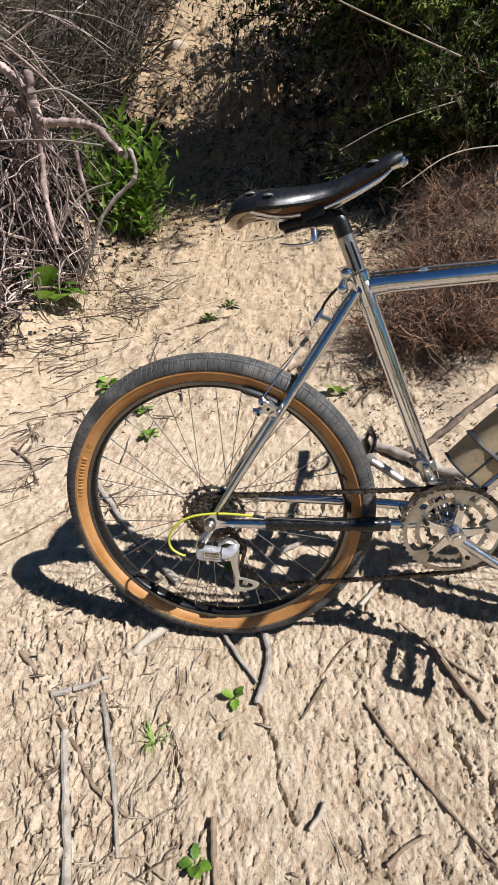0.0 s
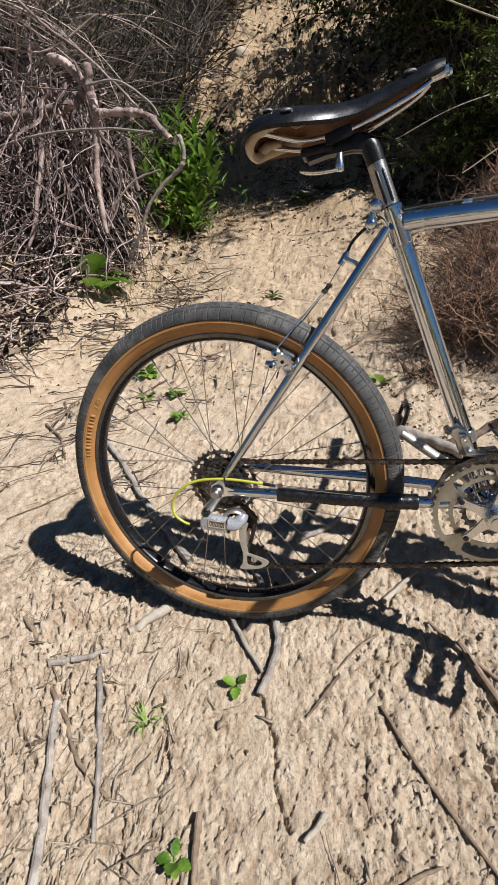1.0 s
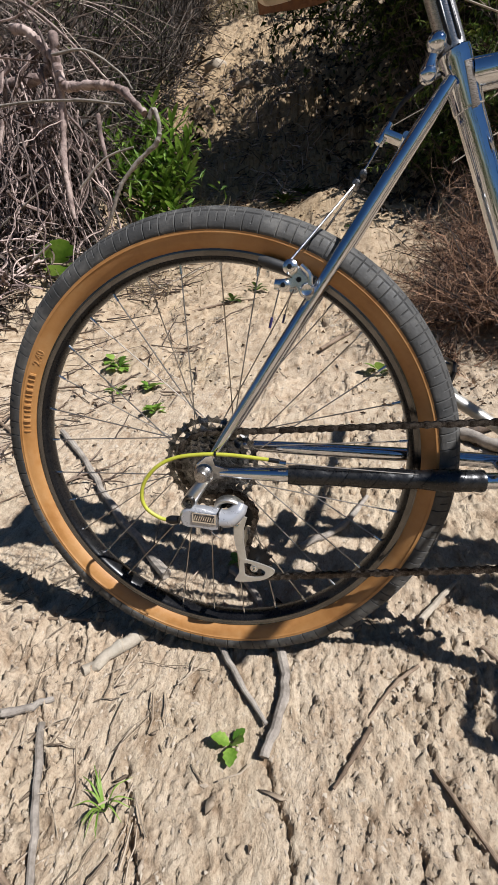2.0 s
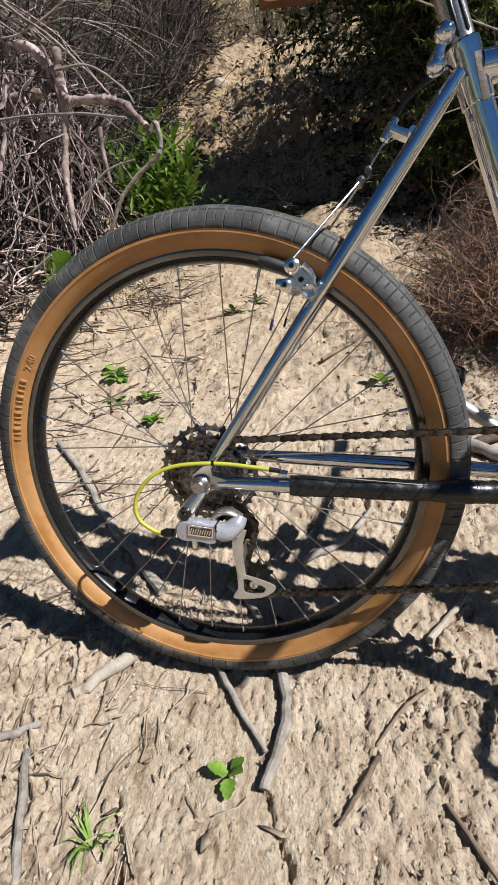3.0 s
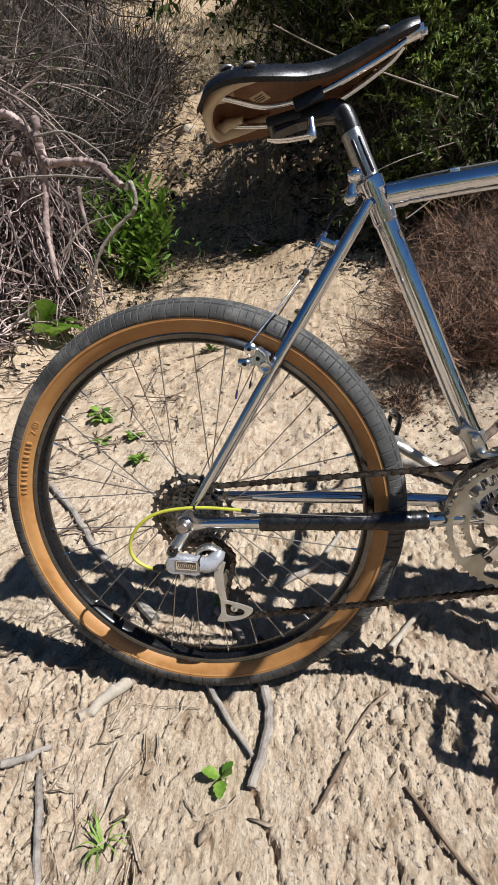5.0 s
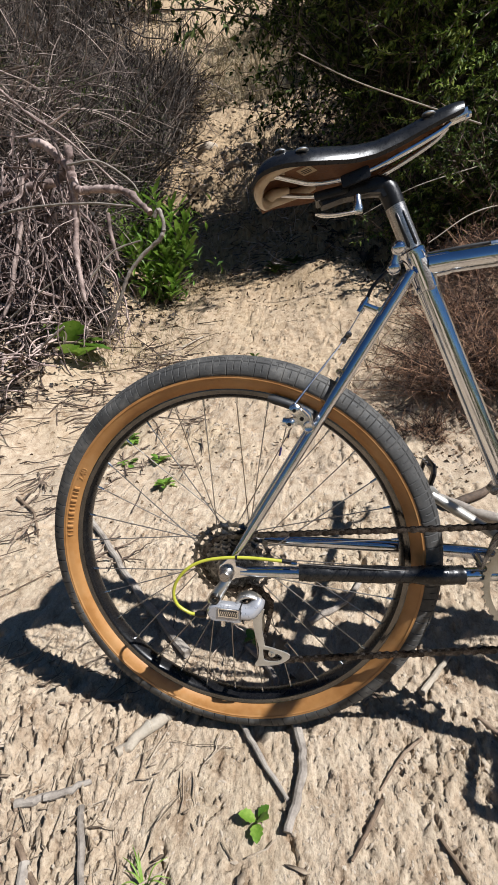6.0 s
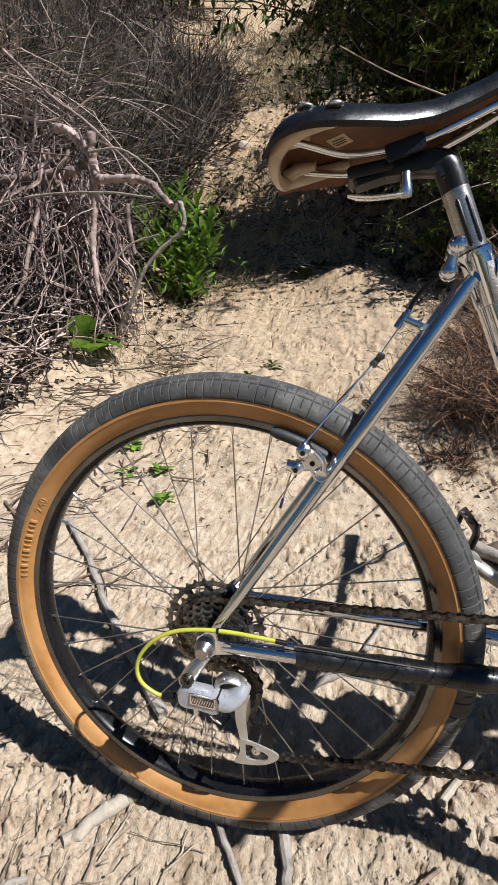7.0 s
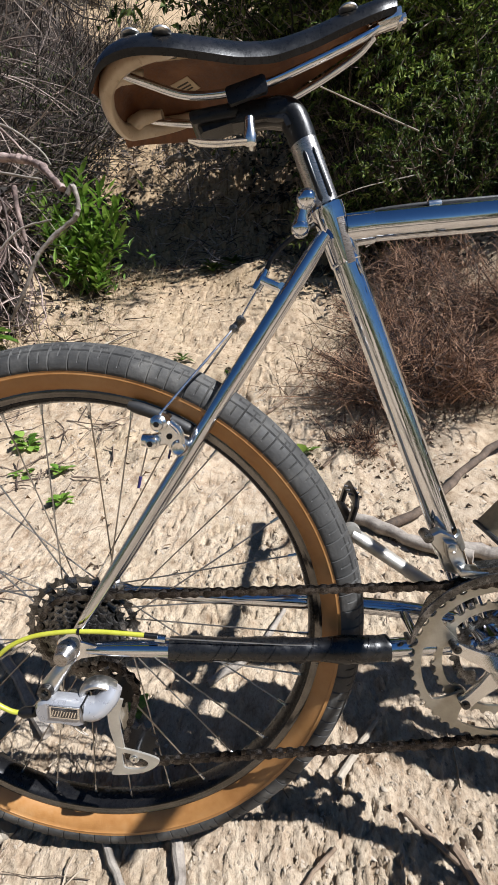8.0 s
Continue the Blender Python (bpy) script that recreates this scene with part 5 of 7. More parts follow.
for side in (-1, 1):
    part("grip", Geo().tube([(0.866, side * 0.392, 0.998), (0.871, side * 0.275, 0.9955)], 0.0165, 18), RUBBER, handlebar, "black rubber grip")
    lv = Geo().tube(bend([(0.884, side * 0.245, 0.985), (0.915, side * 0.275, 0.965), (0.925, side * 0.32, 0.958), (0.918, side * 0.36, 0.955)]), 0.006, 10)
    lv.box((0.880, side * 0.235, 0.982), (0.034, 0.045, 0.026), (1, 0, -0.3), (0, 1, 0), 0.004)
    part("brake_lever", lv, BLACK_METAL, handlebar, "dark brake lever")
fw = wheel_rim("front_wheel", fork_low, bicycle, "black box-section rim of the front wheel")
wheel_tyre(fw, fork_low, 4)
wheel_spokes(fw, fork_low, -0.032, 0.032)
part("hub", Geo().lathe(fork_low, YAX, [(-0.052, 0.006), (-0.036, 0.010), (-0.034, 0.022), (-0.030, 0.022), (-0.026, 0.013), (0.026, 0.013), (0.030, 0.022), (0.034, 0.022), (0.036, 0.010), (0.052, 0.006)], 28, cap=True), DULL_ALLOY, fw)

# bag strapped on the down tube
dt = unit(np.array((0.408, 0, 0.428)))
dn = np.array((-dt[2], 0, dt[0]))
bag = thing("frame_bag", "small tan waxed-canvas bag with black piping on the down tube", "bag", at=(0, 0, 0))
prof = []
for t in np.linspace(0, 2 * np.pi, 36, endpoint=False):
    c, s = math.cos(t), math.sin(t)
    prof.append((0.040 * math.copysign(abs(c) ** 0.55, c), 0.0385 * math.copysign(abs(s) ** 0.55, s)))
prof = np.array(prof)
body = Geo()
rings, L = [], np.linspace(0, 0.165, 12)
for q in L:
    sc = 1 - 0.04 * math.cos(q * 40) * 0.5
    c = BB + dt * (0.094 + q) + dn * 0.0565
    rings.append(c + prof[:, :1] * sc * np.array((0, 1, 0)) + prof[:, 1:] * sc * dn)
k = 36
i = np.arange(k)
j = (i + 1) % k
quads = np.concatenate([np.stack([i + r * k, j + r * k, j + (r + 1) * k, i + (r + 1) * k], 1) for r in range(11)])
body.add(np.concatenate(rings), quads, i[None, ::-1], (i + 11 * k)[None])
part("bag_body", body, CANVAS, bag)
for q in (0, 11):
    part("piping", Geo().tube(np.concatenate([rings[q], rings[q][:2]]), 0.0028, 8, caps=False), RUBBER, bag, "black piping")
mid_line = [BB + dt * (0.0935 + q) + dn * 0.0595 + (0, y, 0) for q, y in ((-0.0005, 0.030), (-0.0005, -0.030), (-0.0005, -0.0405))] + [BB + dt * (0.094 + q) + dn * 0.0595 + (0, -0.0412, 0) for q in (0.04, 0.08, 0.12, 0.165)]
part("seam_piping", Geo().tube(mid_line, 0.0022, 8), RUBBER, bag, "black seam piping")
for q in (0.06, 0.13):
    c = BB + dt * (0.094 + q)
    loop = [c + dn * a + np.array((0, b, 0)) for a, b in ((-0.019, 0), (0, -0.024), (0.045, -0.0425), (0.092, -0.030), (0.099, 0), (0.092, 0.030), (0.045, 0.0425), (0, 0.024), (-0.019, 0))]
    part("strap", Geo().tube(bend(loop, 4), 0.0022, 6, squash=2.5), RUBBER, bag, "black strap")

# ---------------------------------------------------------------- wood, leaves and crumbs on the ground
rng = np.random.default_rng(7)
LITTER = surface("small dry sticks", [(0.077, 0.0539, 0.03465), (0.1925, 0.1463, 0.1001), (0.308, 0.2503, 0.1848)], 20, 0.9, island=0.4)


def lain(points, r, lift=0.75):
    """Points of a stick laid on the ground; the height follows the ground under it."""
    p = bend([(x, y, 0) for x, y in points], 6)
    p[:, 2] = lie(p[:, 0], p[:, 1]) + 0.006 + r * lift
    return p


def stick(name, points, r, material, label, tip=0.6, rough=0.14, rise=(0, 0), knots=1.0):
    p = lain(points, r)
    k = len(p)
    p[:, 2] += np.linspace(rise[0], rise[1], k)
    jit = rng.normal(0, r * rough, (k, 3))
    jit[[0, -1]] = 0
    q = np.linspace(0, 1, k)
    rad = r * np.interp(q, [0, 0.5, 1], [1, 0.92, tip]) * (1 + knots * 0.10 * np.sin(q * 23 + len(points)) * rng.uniform(0.5, 1, k))
    ob = part(name, Geo().tube(p + jit, rad, 14 if r > 0.012 else 9), material, None, label)
    return tagged(ob, label, "stick")


stick("curved_stick", [(0.079, 0.004), (0.098, -0.055), (0.090, -0.115), (0.078, -0.153)], 0.0085, GREY_WOOD, "curved grey stick poking out from under the tyre", tip=0.8)
stick("stick", [(-0.022, -0.005), (0.025, -0.06), (0.075, -0.112)], 0.0055, GREY_WOOD, "straight grey stick beside the rear tyre")
stick("wood_chunk", [(-0.160, -0.002), (-0.195, -0.028), (-0.242, -0.074)], 0.0125, PALE_WOOD, "short bleached wood chunk in front of the tyre", tip=0.7, rough=0.22)
stick("long_stick", [(0.303, -0.135), (0.360, -0.210), (0.407, -0.263), (0.494, -0.358), (0.54, -0.42)], 0.0034, BROWN_WOOD, "long thin brown stick on the silt")
stick("twig", [(0.224, -0.100), (0.200, -0.136), (0.173, -0.174)], 0.0036, BROWN_WOOD, "short brown twig on the silt")
stick("twig", [(0.30, -0.01), (0.262, -0.04), (0.222, -0.088)], 0.0028, BROWN_WOOD, "thin bent twig on the silt")
stick("stick", [(0.453, -0.004), (0.492, -0.075), (0.540, -0.158)], 0.0075, BROWN_WOOD, "brown stick beneath the crank")
stick("stick", [(0.40, 0.03), (0.47, -0.03), (0.55, -0.09)], 0.0045, BROWN_WOOD, "thin brown stick beneath the crank")
stick("bleached_stick", [(-0.330, -0.225), (-0.285, -0.32), (-0.232, -0.430), (-0.20, -0.52)], 0.0090, GREY_WOOD, "long bleached stick on rough silt", tip=0.9, rough=0.09)
stick("stick", [(-0.372, -0.195), (-0.300, -0.245), (-0.242, -0.300), (-0.150, -0.345)], 0.0048, BROWN_WOOD, "bent brown stick on rough silt")
stick("stick", [(-0.272, -0.150), (-0.228, -0.235), (-0.191, -0.305), (-0.150, -0.40)], 0.0060, GREY_WOOD, "grey stick half sunk in silt")
stick("stick", [(-0.525, -0.070), (-0.455, -0.115), (-0.385, -0.168)], 0.0055, BROWN_WOOD, "brown stick on rough silt")
stick("stick", [(0.013, -0.335), (0.020, -0.375), (0.033, -0.425)], 0.0062, BROWN_WOOD, "dark stub of stick on the silt")
stick("wood_chip", [(-0.392, -0.160), (-0.330, -0.142), (-0.270, -0.116)], 0.0075, GREY_WOOD, "flat grey wood chip on rough silt", rough=0.25)
stick("twig", [(0.316, -0.372), (0.352, -0.345), (0.388, -0.328)], 0.0035, BROWN_WOOD, "curved twig on the silt")
stick("twig", [(0.217, -0.303), (0.205, -0.322), (0.188, -0.341)], 0.0060, PALE_WOOD, "pale stub of wood on the silt")
stick("stick", [(0.312, 0.060), (0.345, 0.10), (0.385, 0.146)], 0.0060, PALE_WOOD, "pale stick behind the tyre")
stick("grey_branch", [(-0.70, 0.640), (-0.55, 0.50), (-0.36, 0.30), (-0.160, 0.120)], 0.0095, GREY_WOOD, "grey branch lying behind the rear wheel", tip=1.1)
stick("twig", [(-0.80, 0.215), (-0.70, 0.285), (-0.60, 0.395)], 0.0022, BROWN_WOOD, "thin dark twig on smooth silt")
stick("twig", [(-1.02, 0.735), (-0.88, 0.63), (-0.77, 0.495)], 0.0055, BROWN_WOOD, "brown twig on smooth silt")
stick("old_log", [(0.36, 0.70), (0.46, 0.645), (0.56, 0.555), (0.68, 0.50)], 0.0180, GREY_WOOD, "weathered log lying behind the cranks", tip=0.85, rough=0.12)
stick("old_log", [(0.66, 0.53), (0.78, 0.50), (0.92, 0.52)], 0.0185, GREY_WOOD, "weathered log lying behind the cranks", tip=0.85)
stick("brown_branch", [(0.50, 0.620), (0.62, 0.69), (0.80, 0.86), (0.96, 1.00), (1.15, 1.12)], 0.0125, DARK_WOOD, "brown branch leaning up from the silt", tip=0.9, rise=(0.0, 0.05))
stick("stick", [(-0.25, 0.02), (-0.31, 0.015), (-0.40, 0.0)], 0.0036, BROWN_WOOD, "thin brown stick in the shade of the tyre")
stick("stick", [(0.10, 0.20), (0.18, 0.26), (0.24, 0.36)], 0.0075, GREY_WOOD, "short grey stick behind the spokes")
stick("stick", [(-0.03, 0.14), (0.02, 0.10), (0.05, 0.04)], 0.0085, GREY_WOOD, "short grey stick behind the rim")
stick("twig", [(-0.95, 2.20), (-0.82, 2.33), (-0.70, 2.42)], 0.009, PALE_WOOD, "pale stick at the foot of the brush")
stick("twig", [(-0.62, 1.62), (-0.40, 1.75), (-0.20, 1.78)], 0.006, BROWN_WOOD, "thin stick across the trail")
stick("twig", [(0.10, 1.25), (0.25, 1.42), (0.36, 1.60)], 0.008, BROWN_WOOD, "dark twig beside the dry shrub")
stick("twig", [(0.38, 0.98), (0.44, 1.10), (0.42, 1.22)], 0.006, BROWN_WOOD, "dark twig beside the dry shrub")

# small twigs, uncounted
lt = Geo()
n = 620
u = rng.uniform(0, 1, n)
px = np.where(u < 0.5, rng.uniform(-0.75, -0.05, n), rng.uniform(-0.9, 0.95, n))
py = np.where(u < 0.5, rng.uniform(-0.5, 0.15, n), rng.uniform(-0.5, 1.9, n))
px, py = np.where(u > 0.78, rng.uniform(-1.3, 0.5, n), px), np.where(u > 0.78, rng.uniform(1.4, 4.8, n), py)
a = rng.normal(np.pi / 2 - 0.35, 0.8, n)
ln_ = rng.uniform(0.015, 0.075, n) * np.where(rng.uniform(0, 1, n) < 0.15, 2.0, 1)
k = 4
q = np.linspace(-0.5, 0.5, k)
p = np.zeros((n, k, 3))
p[:, :, 0] = px[:, None] + np.cos(a)[:, None] * ln_[:, None] * q + rng.normal(0, 0.0015, (n, k))
p[:, :, 1] = py[:, None] + np.sin(a)[:, None] * ln_[:, None] * q + rng.normal(0, 0.0015, (n, k))
p[:, :, 2] = lie(p[:, :, 0], p[:, :, 1]) + 0.008 + rng.uniform(-0.003, 0.007, (n, k))
r = rng.uniform(0.0006, 0.0019, n)[:, None] * np.array([1, 1, 0.9, 0.6])
lt.twigs(p, r, 4)
tagged(part("twig_litter", lt, LITTER), "scattered small dry twigs on the silt", "twigs", kind="stuff")

# crumbs and flakes of silt
cr = Geo()
n = 21000
px = np.where(rng.uniform(0, 1, n) < 0.45, rng.uniform(-0.75, -0.02, n), rng.uniform(-0.85, 0.9, n))
py = rng.uniform(-0.52, 0.2, n)
back = rng.uniform(0, 1, n) < 0.45
px[back], py[back] = rng.uniform(-1.1, 0.95, back.sum()), rng.uniform(0.1, 1.6, back.sum())
under = rng.uniform(0, 1, n) < 0.22
px[under], py[under] = rng.uniform(0.08, 0.75, under.sum()), rng.uniform(-0.46, 0.12, under.sum())
sz = np.exp(rng.normal(-6.25, 0.45, n)).clip(0.0008, 0.0046)
sz = np.where(py > 0.4, sz * 2.0, sz)
octa = np.array([(1, 0, -0.8), (0, 1, -0.8), (-1, 0, -0.8), (0, -1, -0.8), (0, 0, 1)], float)
of = np.array([(0, 1, 4), (1, 2, 4), (2, 3, 4), (3, 0, 4)])
th = rng.uniform(0, np.pi, n)
sh = octa[None] * rng.uniform(0.45, 1.35, (n, 5, 1)) * np.array([0.8, 1.6, 0.55]) * sz[:, None, None]
tw = rng.normal(0.25, 0.6, n)
rot = np.stack([np.cos(tw)[:, None] * sh[:, :, 0] - np.sin(tw)[:, None] * sh[:, :, 1], np.sin(tw)[:, None] * sh[:, :, 0] + np.cos(tw)[:, None] * sh[:, :, 1], sh[:, :, 2]], -1)
rot += np.stack([px, py, soil(px, py) + sz * 0.15], -1)[:, None]
cr.add(rot.reshape(-1, 3), (np.arange(n)[:, None, None] * 5 + of[None]).reshape(-1, 3))
tagged(part("silt_crumbs", cr, CLOD, smooth=False), "loose crumbs and flakes of dry silt", "gravel", kind="stuff")

# clods of silt on the trail behind
cl_ = Geo()
n = 5200
px, py = rng.uniform(-1.6, 0.75, n), 0.35 + 4.2 * rng.uniform(0, 1, n) ** 1.3
up_trail = rng.uniform(0, 1, n) < 0.5
py = np.where(up_trail, rng.uniform(3.6, 9.0, n), py)
px = np.where(up_trail, -0.15 - 0.2 * np.clip(py - 2, 0, 6) + rng.normal(0.1, 0.75, n), px)
keep = bumps(px * 3.1, py * 2.7, 93) > -0.15
px, py = px[keep], py[keep]
n = len(px)
sz = np.exp(rng.normal(-5.0, 0.5, n)).clip(0.003, 0.022) * (0.6 + 0.4 * ease(0.5, 2, py) + 1.4 * ease(3.4, 5.0, py))
k = 8
ang = np.linspace(0, 2 * np.pi, k, endpoint=False)[None] + rng.uniform(0, 1, (n, 1))
low = np.stack([np.cos(ang) * rng.uniform(0.7, 1.3, (n, k)), np.sin(ang) * rng.uniform(0.7, 1.3, (n, k)), np.full((n, k), -0.5)], -1)
high = low * rng.uniform(0.4, 0.75, (n, k, 1)) * (1, 1, 0) + np.stack([0 * ang, 0 * ang, rng.uniform(0.25, 0.7, (n, k))], -1)
v = np.concatenate([low, high], 1) * sz[:, None, None] + np.stack([px, py, soil(px, py)], -1)[:, None]
i = np.arange(k)
base = np.arange(n)[:, None] * 2 * k
cl_.add(v.reshape(-1, 3), (base[:, :, None] + np.stack([i, (i + 1) % k, (i + 1) % k + k, i + k], 1)[None]).reshape(-1, 4), base + (k + i)[None])
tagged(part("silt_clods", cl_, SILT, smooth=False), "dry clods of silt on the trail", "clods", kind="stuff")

# chips of bark and crust, mostly in the rough silt
bc = Geo()
n = 260
px = np.where(rng.uniform(0, 1, n) < 0.7, rng.uniform(-0.8, -0.06, n), rng.uniform(-0.3, 0.9, n))
py = np.where(rng.uniform(0, 1, n) < 0.7, rng.uniform(-0.52, 0.05, n), rng.uniform(0.0, 1.6, n))
k = 6
ang = np.linspace(0, 2 * np.pi, k, endpoint=False)[None] + rng.uniform(0, 1, (n, 1))
rr = rng.uniform(0.3, 1.5, (n, k)) * np.exp(rng.normal(-5.45, 0.45, n)).clip(0.002, 0.010)[:, None]
yaw = rng.normal(1.2, 0.7, n)[:, None]
ex, ey = rr * np.cos(ang) * 2.1, rr * np.sin(ang) * 0.5
ox, oy = ex * np.cos(yaw) - ey * np.sin(yaw), ex * np.sin(yaw) + ey * np.cos(yaw)
tx, ty = rng.normal(0, 0.35, (n, 1)), rng.normal(0, 0.35, (n, 1))
z = soil(px, py)[:, None] + 0.0025 + ox * tx + oy * ty
th = rng.uniform(0.0008, 0.0025, (n, 1))
topv = np.stack([px[:, None] + ox, py[:, None] + oy, z + th], -1)
v = np.concatenate([topv, topv - np.array((0, 0, 1)) * (2 * th)[:, :, None]], 1)
base = np.arange(n)[:, None] * 2 * k
i = np.arange(k)
bc.add(v.reshape(-1, 3), base + i[None], base + (2 * k - 1 - i)[None], (base[:, :, None] + np.stack([i + k, (i + 1) % k + k, (i + 1) % k, i], 1)[None]).reshape(-1, 4))
tagged(part("bark_chips", bc, LITTER, smooth=False), "flat chips of bark and crust on rough silt", "bark", kind="stuff")

# dead leaves
dl = Geo()
n = 2800
px, py = rng.uniform(-1.3, 1.0, n), rng.uniform(-0.4, 5.6, n)
far_ones = rng.uniform(0, 1, n) < 0.5
px[far_ones], py[far_ones] = rng.uniform(-1.6, 0.5, far_ones.sum()), rng.uniform(2.6, 6.2, far_ones.sum())
near_shrub = rng.uniform(0, 1, n) < 0.10
px[near_shrub], py[near_shrub] = rng.normal(0.62, 0.25, near_shrub.sum()), rng.normal(1.05, 0.25, near_shrub.sum())
few = (py > 0.45) | (rng.uniform(0, 1, n) < 0.12)
px, py = px[few], py[few]
n = len(px)
at = np.stack([px, py, soil(px, py) + 0.004], 1)
wy = unit(rng.normal(0, 1, (n, 3)) * (1, 1, 0.35))
dl.leaves(at, wy, unit(rng.normal(0, 0.5, (n, 3)) + (0, 0, 1)), rng.uniform(0.008, 0.030, n) * (1 + ease(2, 4, py)), rng.uniform(0.004, 0.013, n) * (1 + ease(2, 4, py)), 0.6, 0.4)
tagged(part("dead_leaves", dl, LEAF_DEAD, smooth=False), "curled dead leaves strewn on the silt", "leaves", kind="stuff")


# ---------------------------------------------------------------- small green plants
def blade_leaf(length, width, fold=0.22, droop=0.25, teeth=0.0, material=LEAF_BRIGHT):
    """One leaf along +x, folded and curved, as a mesh of its own."""
    k = 9
    s = np.linspace(0, 1, k)
    half = width / 2 * np.sin(np.pi * np.clip(s * 0.93 + 0.05, 0, 1)) ** 0.8 * (1 + teeth * np.where(np.arange(k) % 2, 1, -1))
    half[0], half[-1] = width * 0.05, 0.0003
    z = -droop * length * s**2
    v = np.concatenate([np.stack([s * length, half, z + fold * half], 1), np.stack([s * length, 0 * s, z], 1), np.stack([s * length, -half, z + fold * half], 1)])
    i = np.arange(k - 1)
    return Geo().add(v, np.stack([i, k + i, k + i + 1, i + 1], 1), np.stack([k + i, 2 * k + i, 2 * k + i + 1, k + i + 1], 1)).mesh("leaf", material, sharp=80)


def set_leaf(me, parent, at, way, up=(0, 0, 1), scale=1.0):
    ob = part("leaf", me, None, parent)
    x = Vector(way).normalized()
    y = Vector(up).cross(x).normalized()
    ob.matrix_basis = Matrix.Translation(at) @ Matrix((x, y, x.cross(y))).transposed().to_4x4() @ Matrix.Scale(scale, 4)
    return ob


BROAD, SLIM = blade_leaf(0.046, 0.034, teeth=0.12), blade_leaf(0.135, 0.037, droop=0.12)
DUSTY = blade_leaf(0.05, 0.020, teeth=0.14, material=LEAF_DARK)
MALLOW = blade_leaf(0.085, 0.07, teeth=0.13, droop=0.1)


def herb(x, y, size, count, label, me=BROAD, lift=35, seed=1):
    g = np.random.default_rng(seed)
    z = float(lie(x, y)) + 0.004
    stem = Geo()
    plant = thing("green_plant", label, "plant", "small plants on the trail", (0, 0, 0))
    for k in range(count):
        a = 2.4 * k + g.normal(0, 0.25)
        e = math.radians(lift + g.normal(0, 14))
        w = np.array((math.cos(a) * math.cos(e), math.sin(a) * math.cos(e), math.sin(e)))
        l = size * (0.16 if size < 0.04 else 0.3) * g.uniform(0.6, 1.3)
        base = np.array((x, y, z + size * 0.08 * k / count))
        stem.tube([base, base + w * l], 0.0011 * size / 0.06, 5)
        set_leaf(me, plant, base + w * l, w + (0, 0, g.normal(-0.25, 0.15)), scale=size / 0.06 * g.uniform(0.75, 1.15))
    part("stem", stem, LEAF_BRIGHT, plant)


herb(0.028, -0.140, 0.034, 6, "small bright green seedling on bare silt", seed=3)
herb(-0.010, -0.395, 0.034, 7, "small bright green seedling on bare silt", seed=4)
herb(-0.757, 1.185, 0.060, 13, "small green weed behind the wheel", seed=5)
herb(-0.445, 0.800, 0.046, 14, "small green weed behind the wheel", seed=6)
herb(-0.545, 1.010, 0.050, 12, "small green weed behind the wheel", seed=16)
herb(-0.690, 1.000, 0.046, 9, "small green weed behind the wheel", seed=7)
herb(-0.372, 1.77, 0.065, 16, "dusty green weed on the trail", DUSTY, seed=8)
herb(-0.27, 1.93, 0.060, 14, "dusty green weed on the trail", DUSTY, seed=18)
herb(0.325, 1.09, 0.06, 6, "small green weed beside the dry shrub", seed=9)
herb(-0.80, 1.23, 0.06, 6, "small green weed behind the wheel", seed=10)
herb(-0.02, 0.16, 0.035, 5, "tiny green weed behind the rim", seed=11)
herb(-0.30, 3.60, 0.13, 26, "green weed beside a hump of silt", DUSTY, seed=12)
herb(-0.14, 3.85, 0.11, 20, "green weed beside a hump of silt", DUSTY, seed=13)
herb(-1.36, 1.80, 0.15, 4, "broad green leaves at the foot of the brush", MALLOW, 48, seed=14)
herb(-1.30, 1.74, 0.12, 3, "broad green leaves at the foot of the brush", MALLOW, 50, seed=15)

# grass tuft
tuft = thing("grass_tuft", "sparse tuft of green grass blades in the silt", "grass", at=(0, 0, 0))
for k in range(16):
    a = rng.uniform(0, 2 * np.pi)
    l = rng.uniform(0.03, 0.055)
    base = np.array((-0.130, -0.228, float(lie(-0.13, -0.228)) + 0.004))
    out = np.array((math.cos(a), math.sin(a), 0))
    part("blade", Geo().tube(bend([base + out * 0.003, base + out * l * 0.45 + (0, 0, l * 0.55), base + out * l * 1.0 + (0, 0, l * 0.45)], 4), [0.0013] * 5 + [0.0011, 0.0008, 0.0006, 0.0002], 5, squash=0.4), LEAF_BRIGHT, tuft)


# ---------------------------------------------------------------- brush and bushes
def wander(start, way, length, k, wild, sag, g):
    """Paths for many twigs at once: from start along way, wandering and sagging."""
    n = len(start)
    step = unit(way)[:, None, :] + np.cumsum(g.normal(0, wild, (n, k - 1, 3)), 1)
    step[:, :, 2] -= sag * np.linspace(0, 1, k - 1)[None]
    step = unit(step) * (np.asarray(length)[:, None, None] / (k - 1))
    return np.concatenate([start[:, None], start[:, None] + np.cumsum(step, 1)], 1)


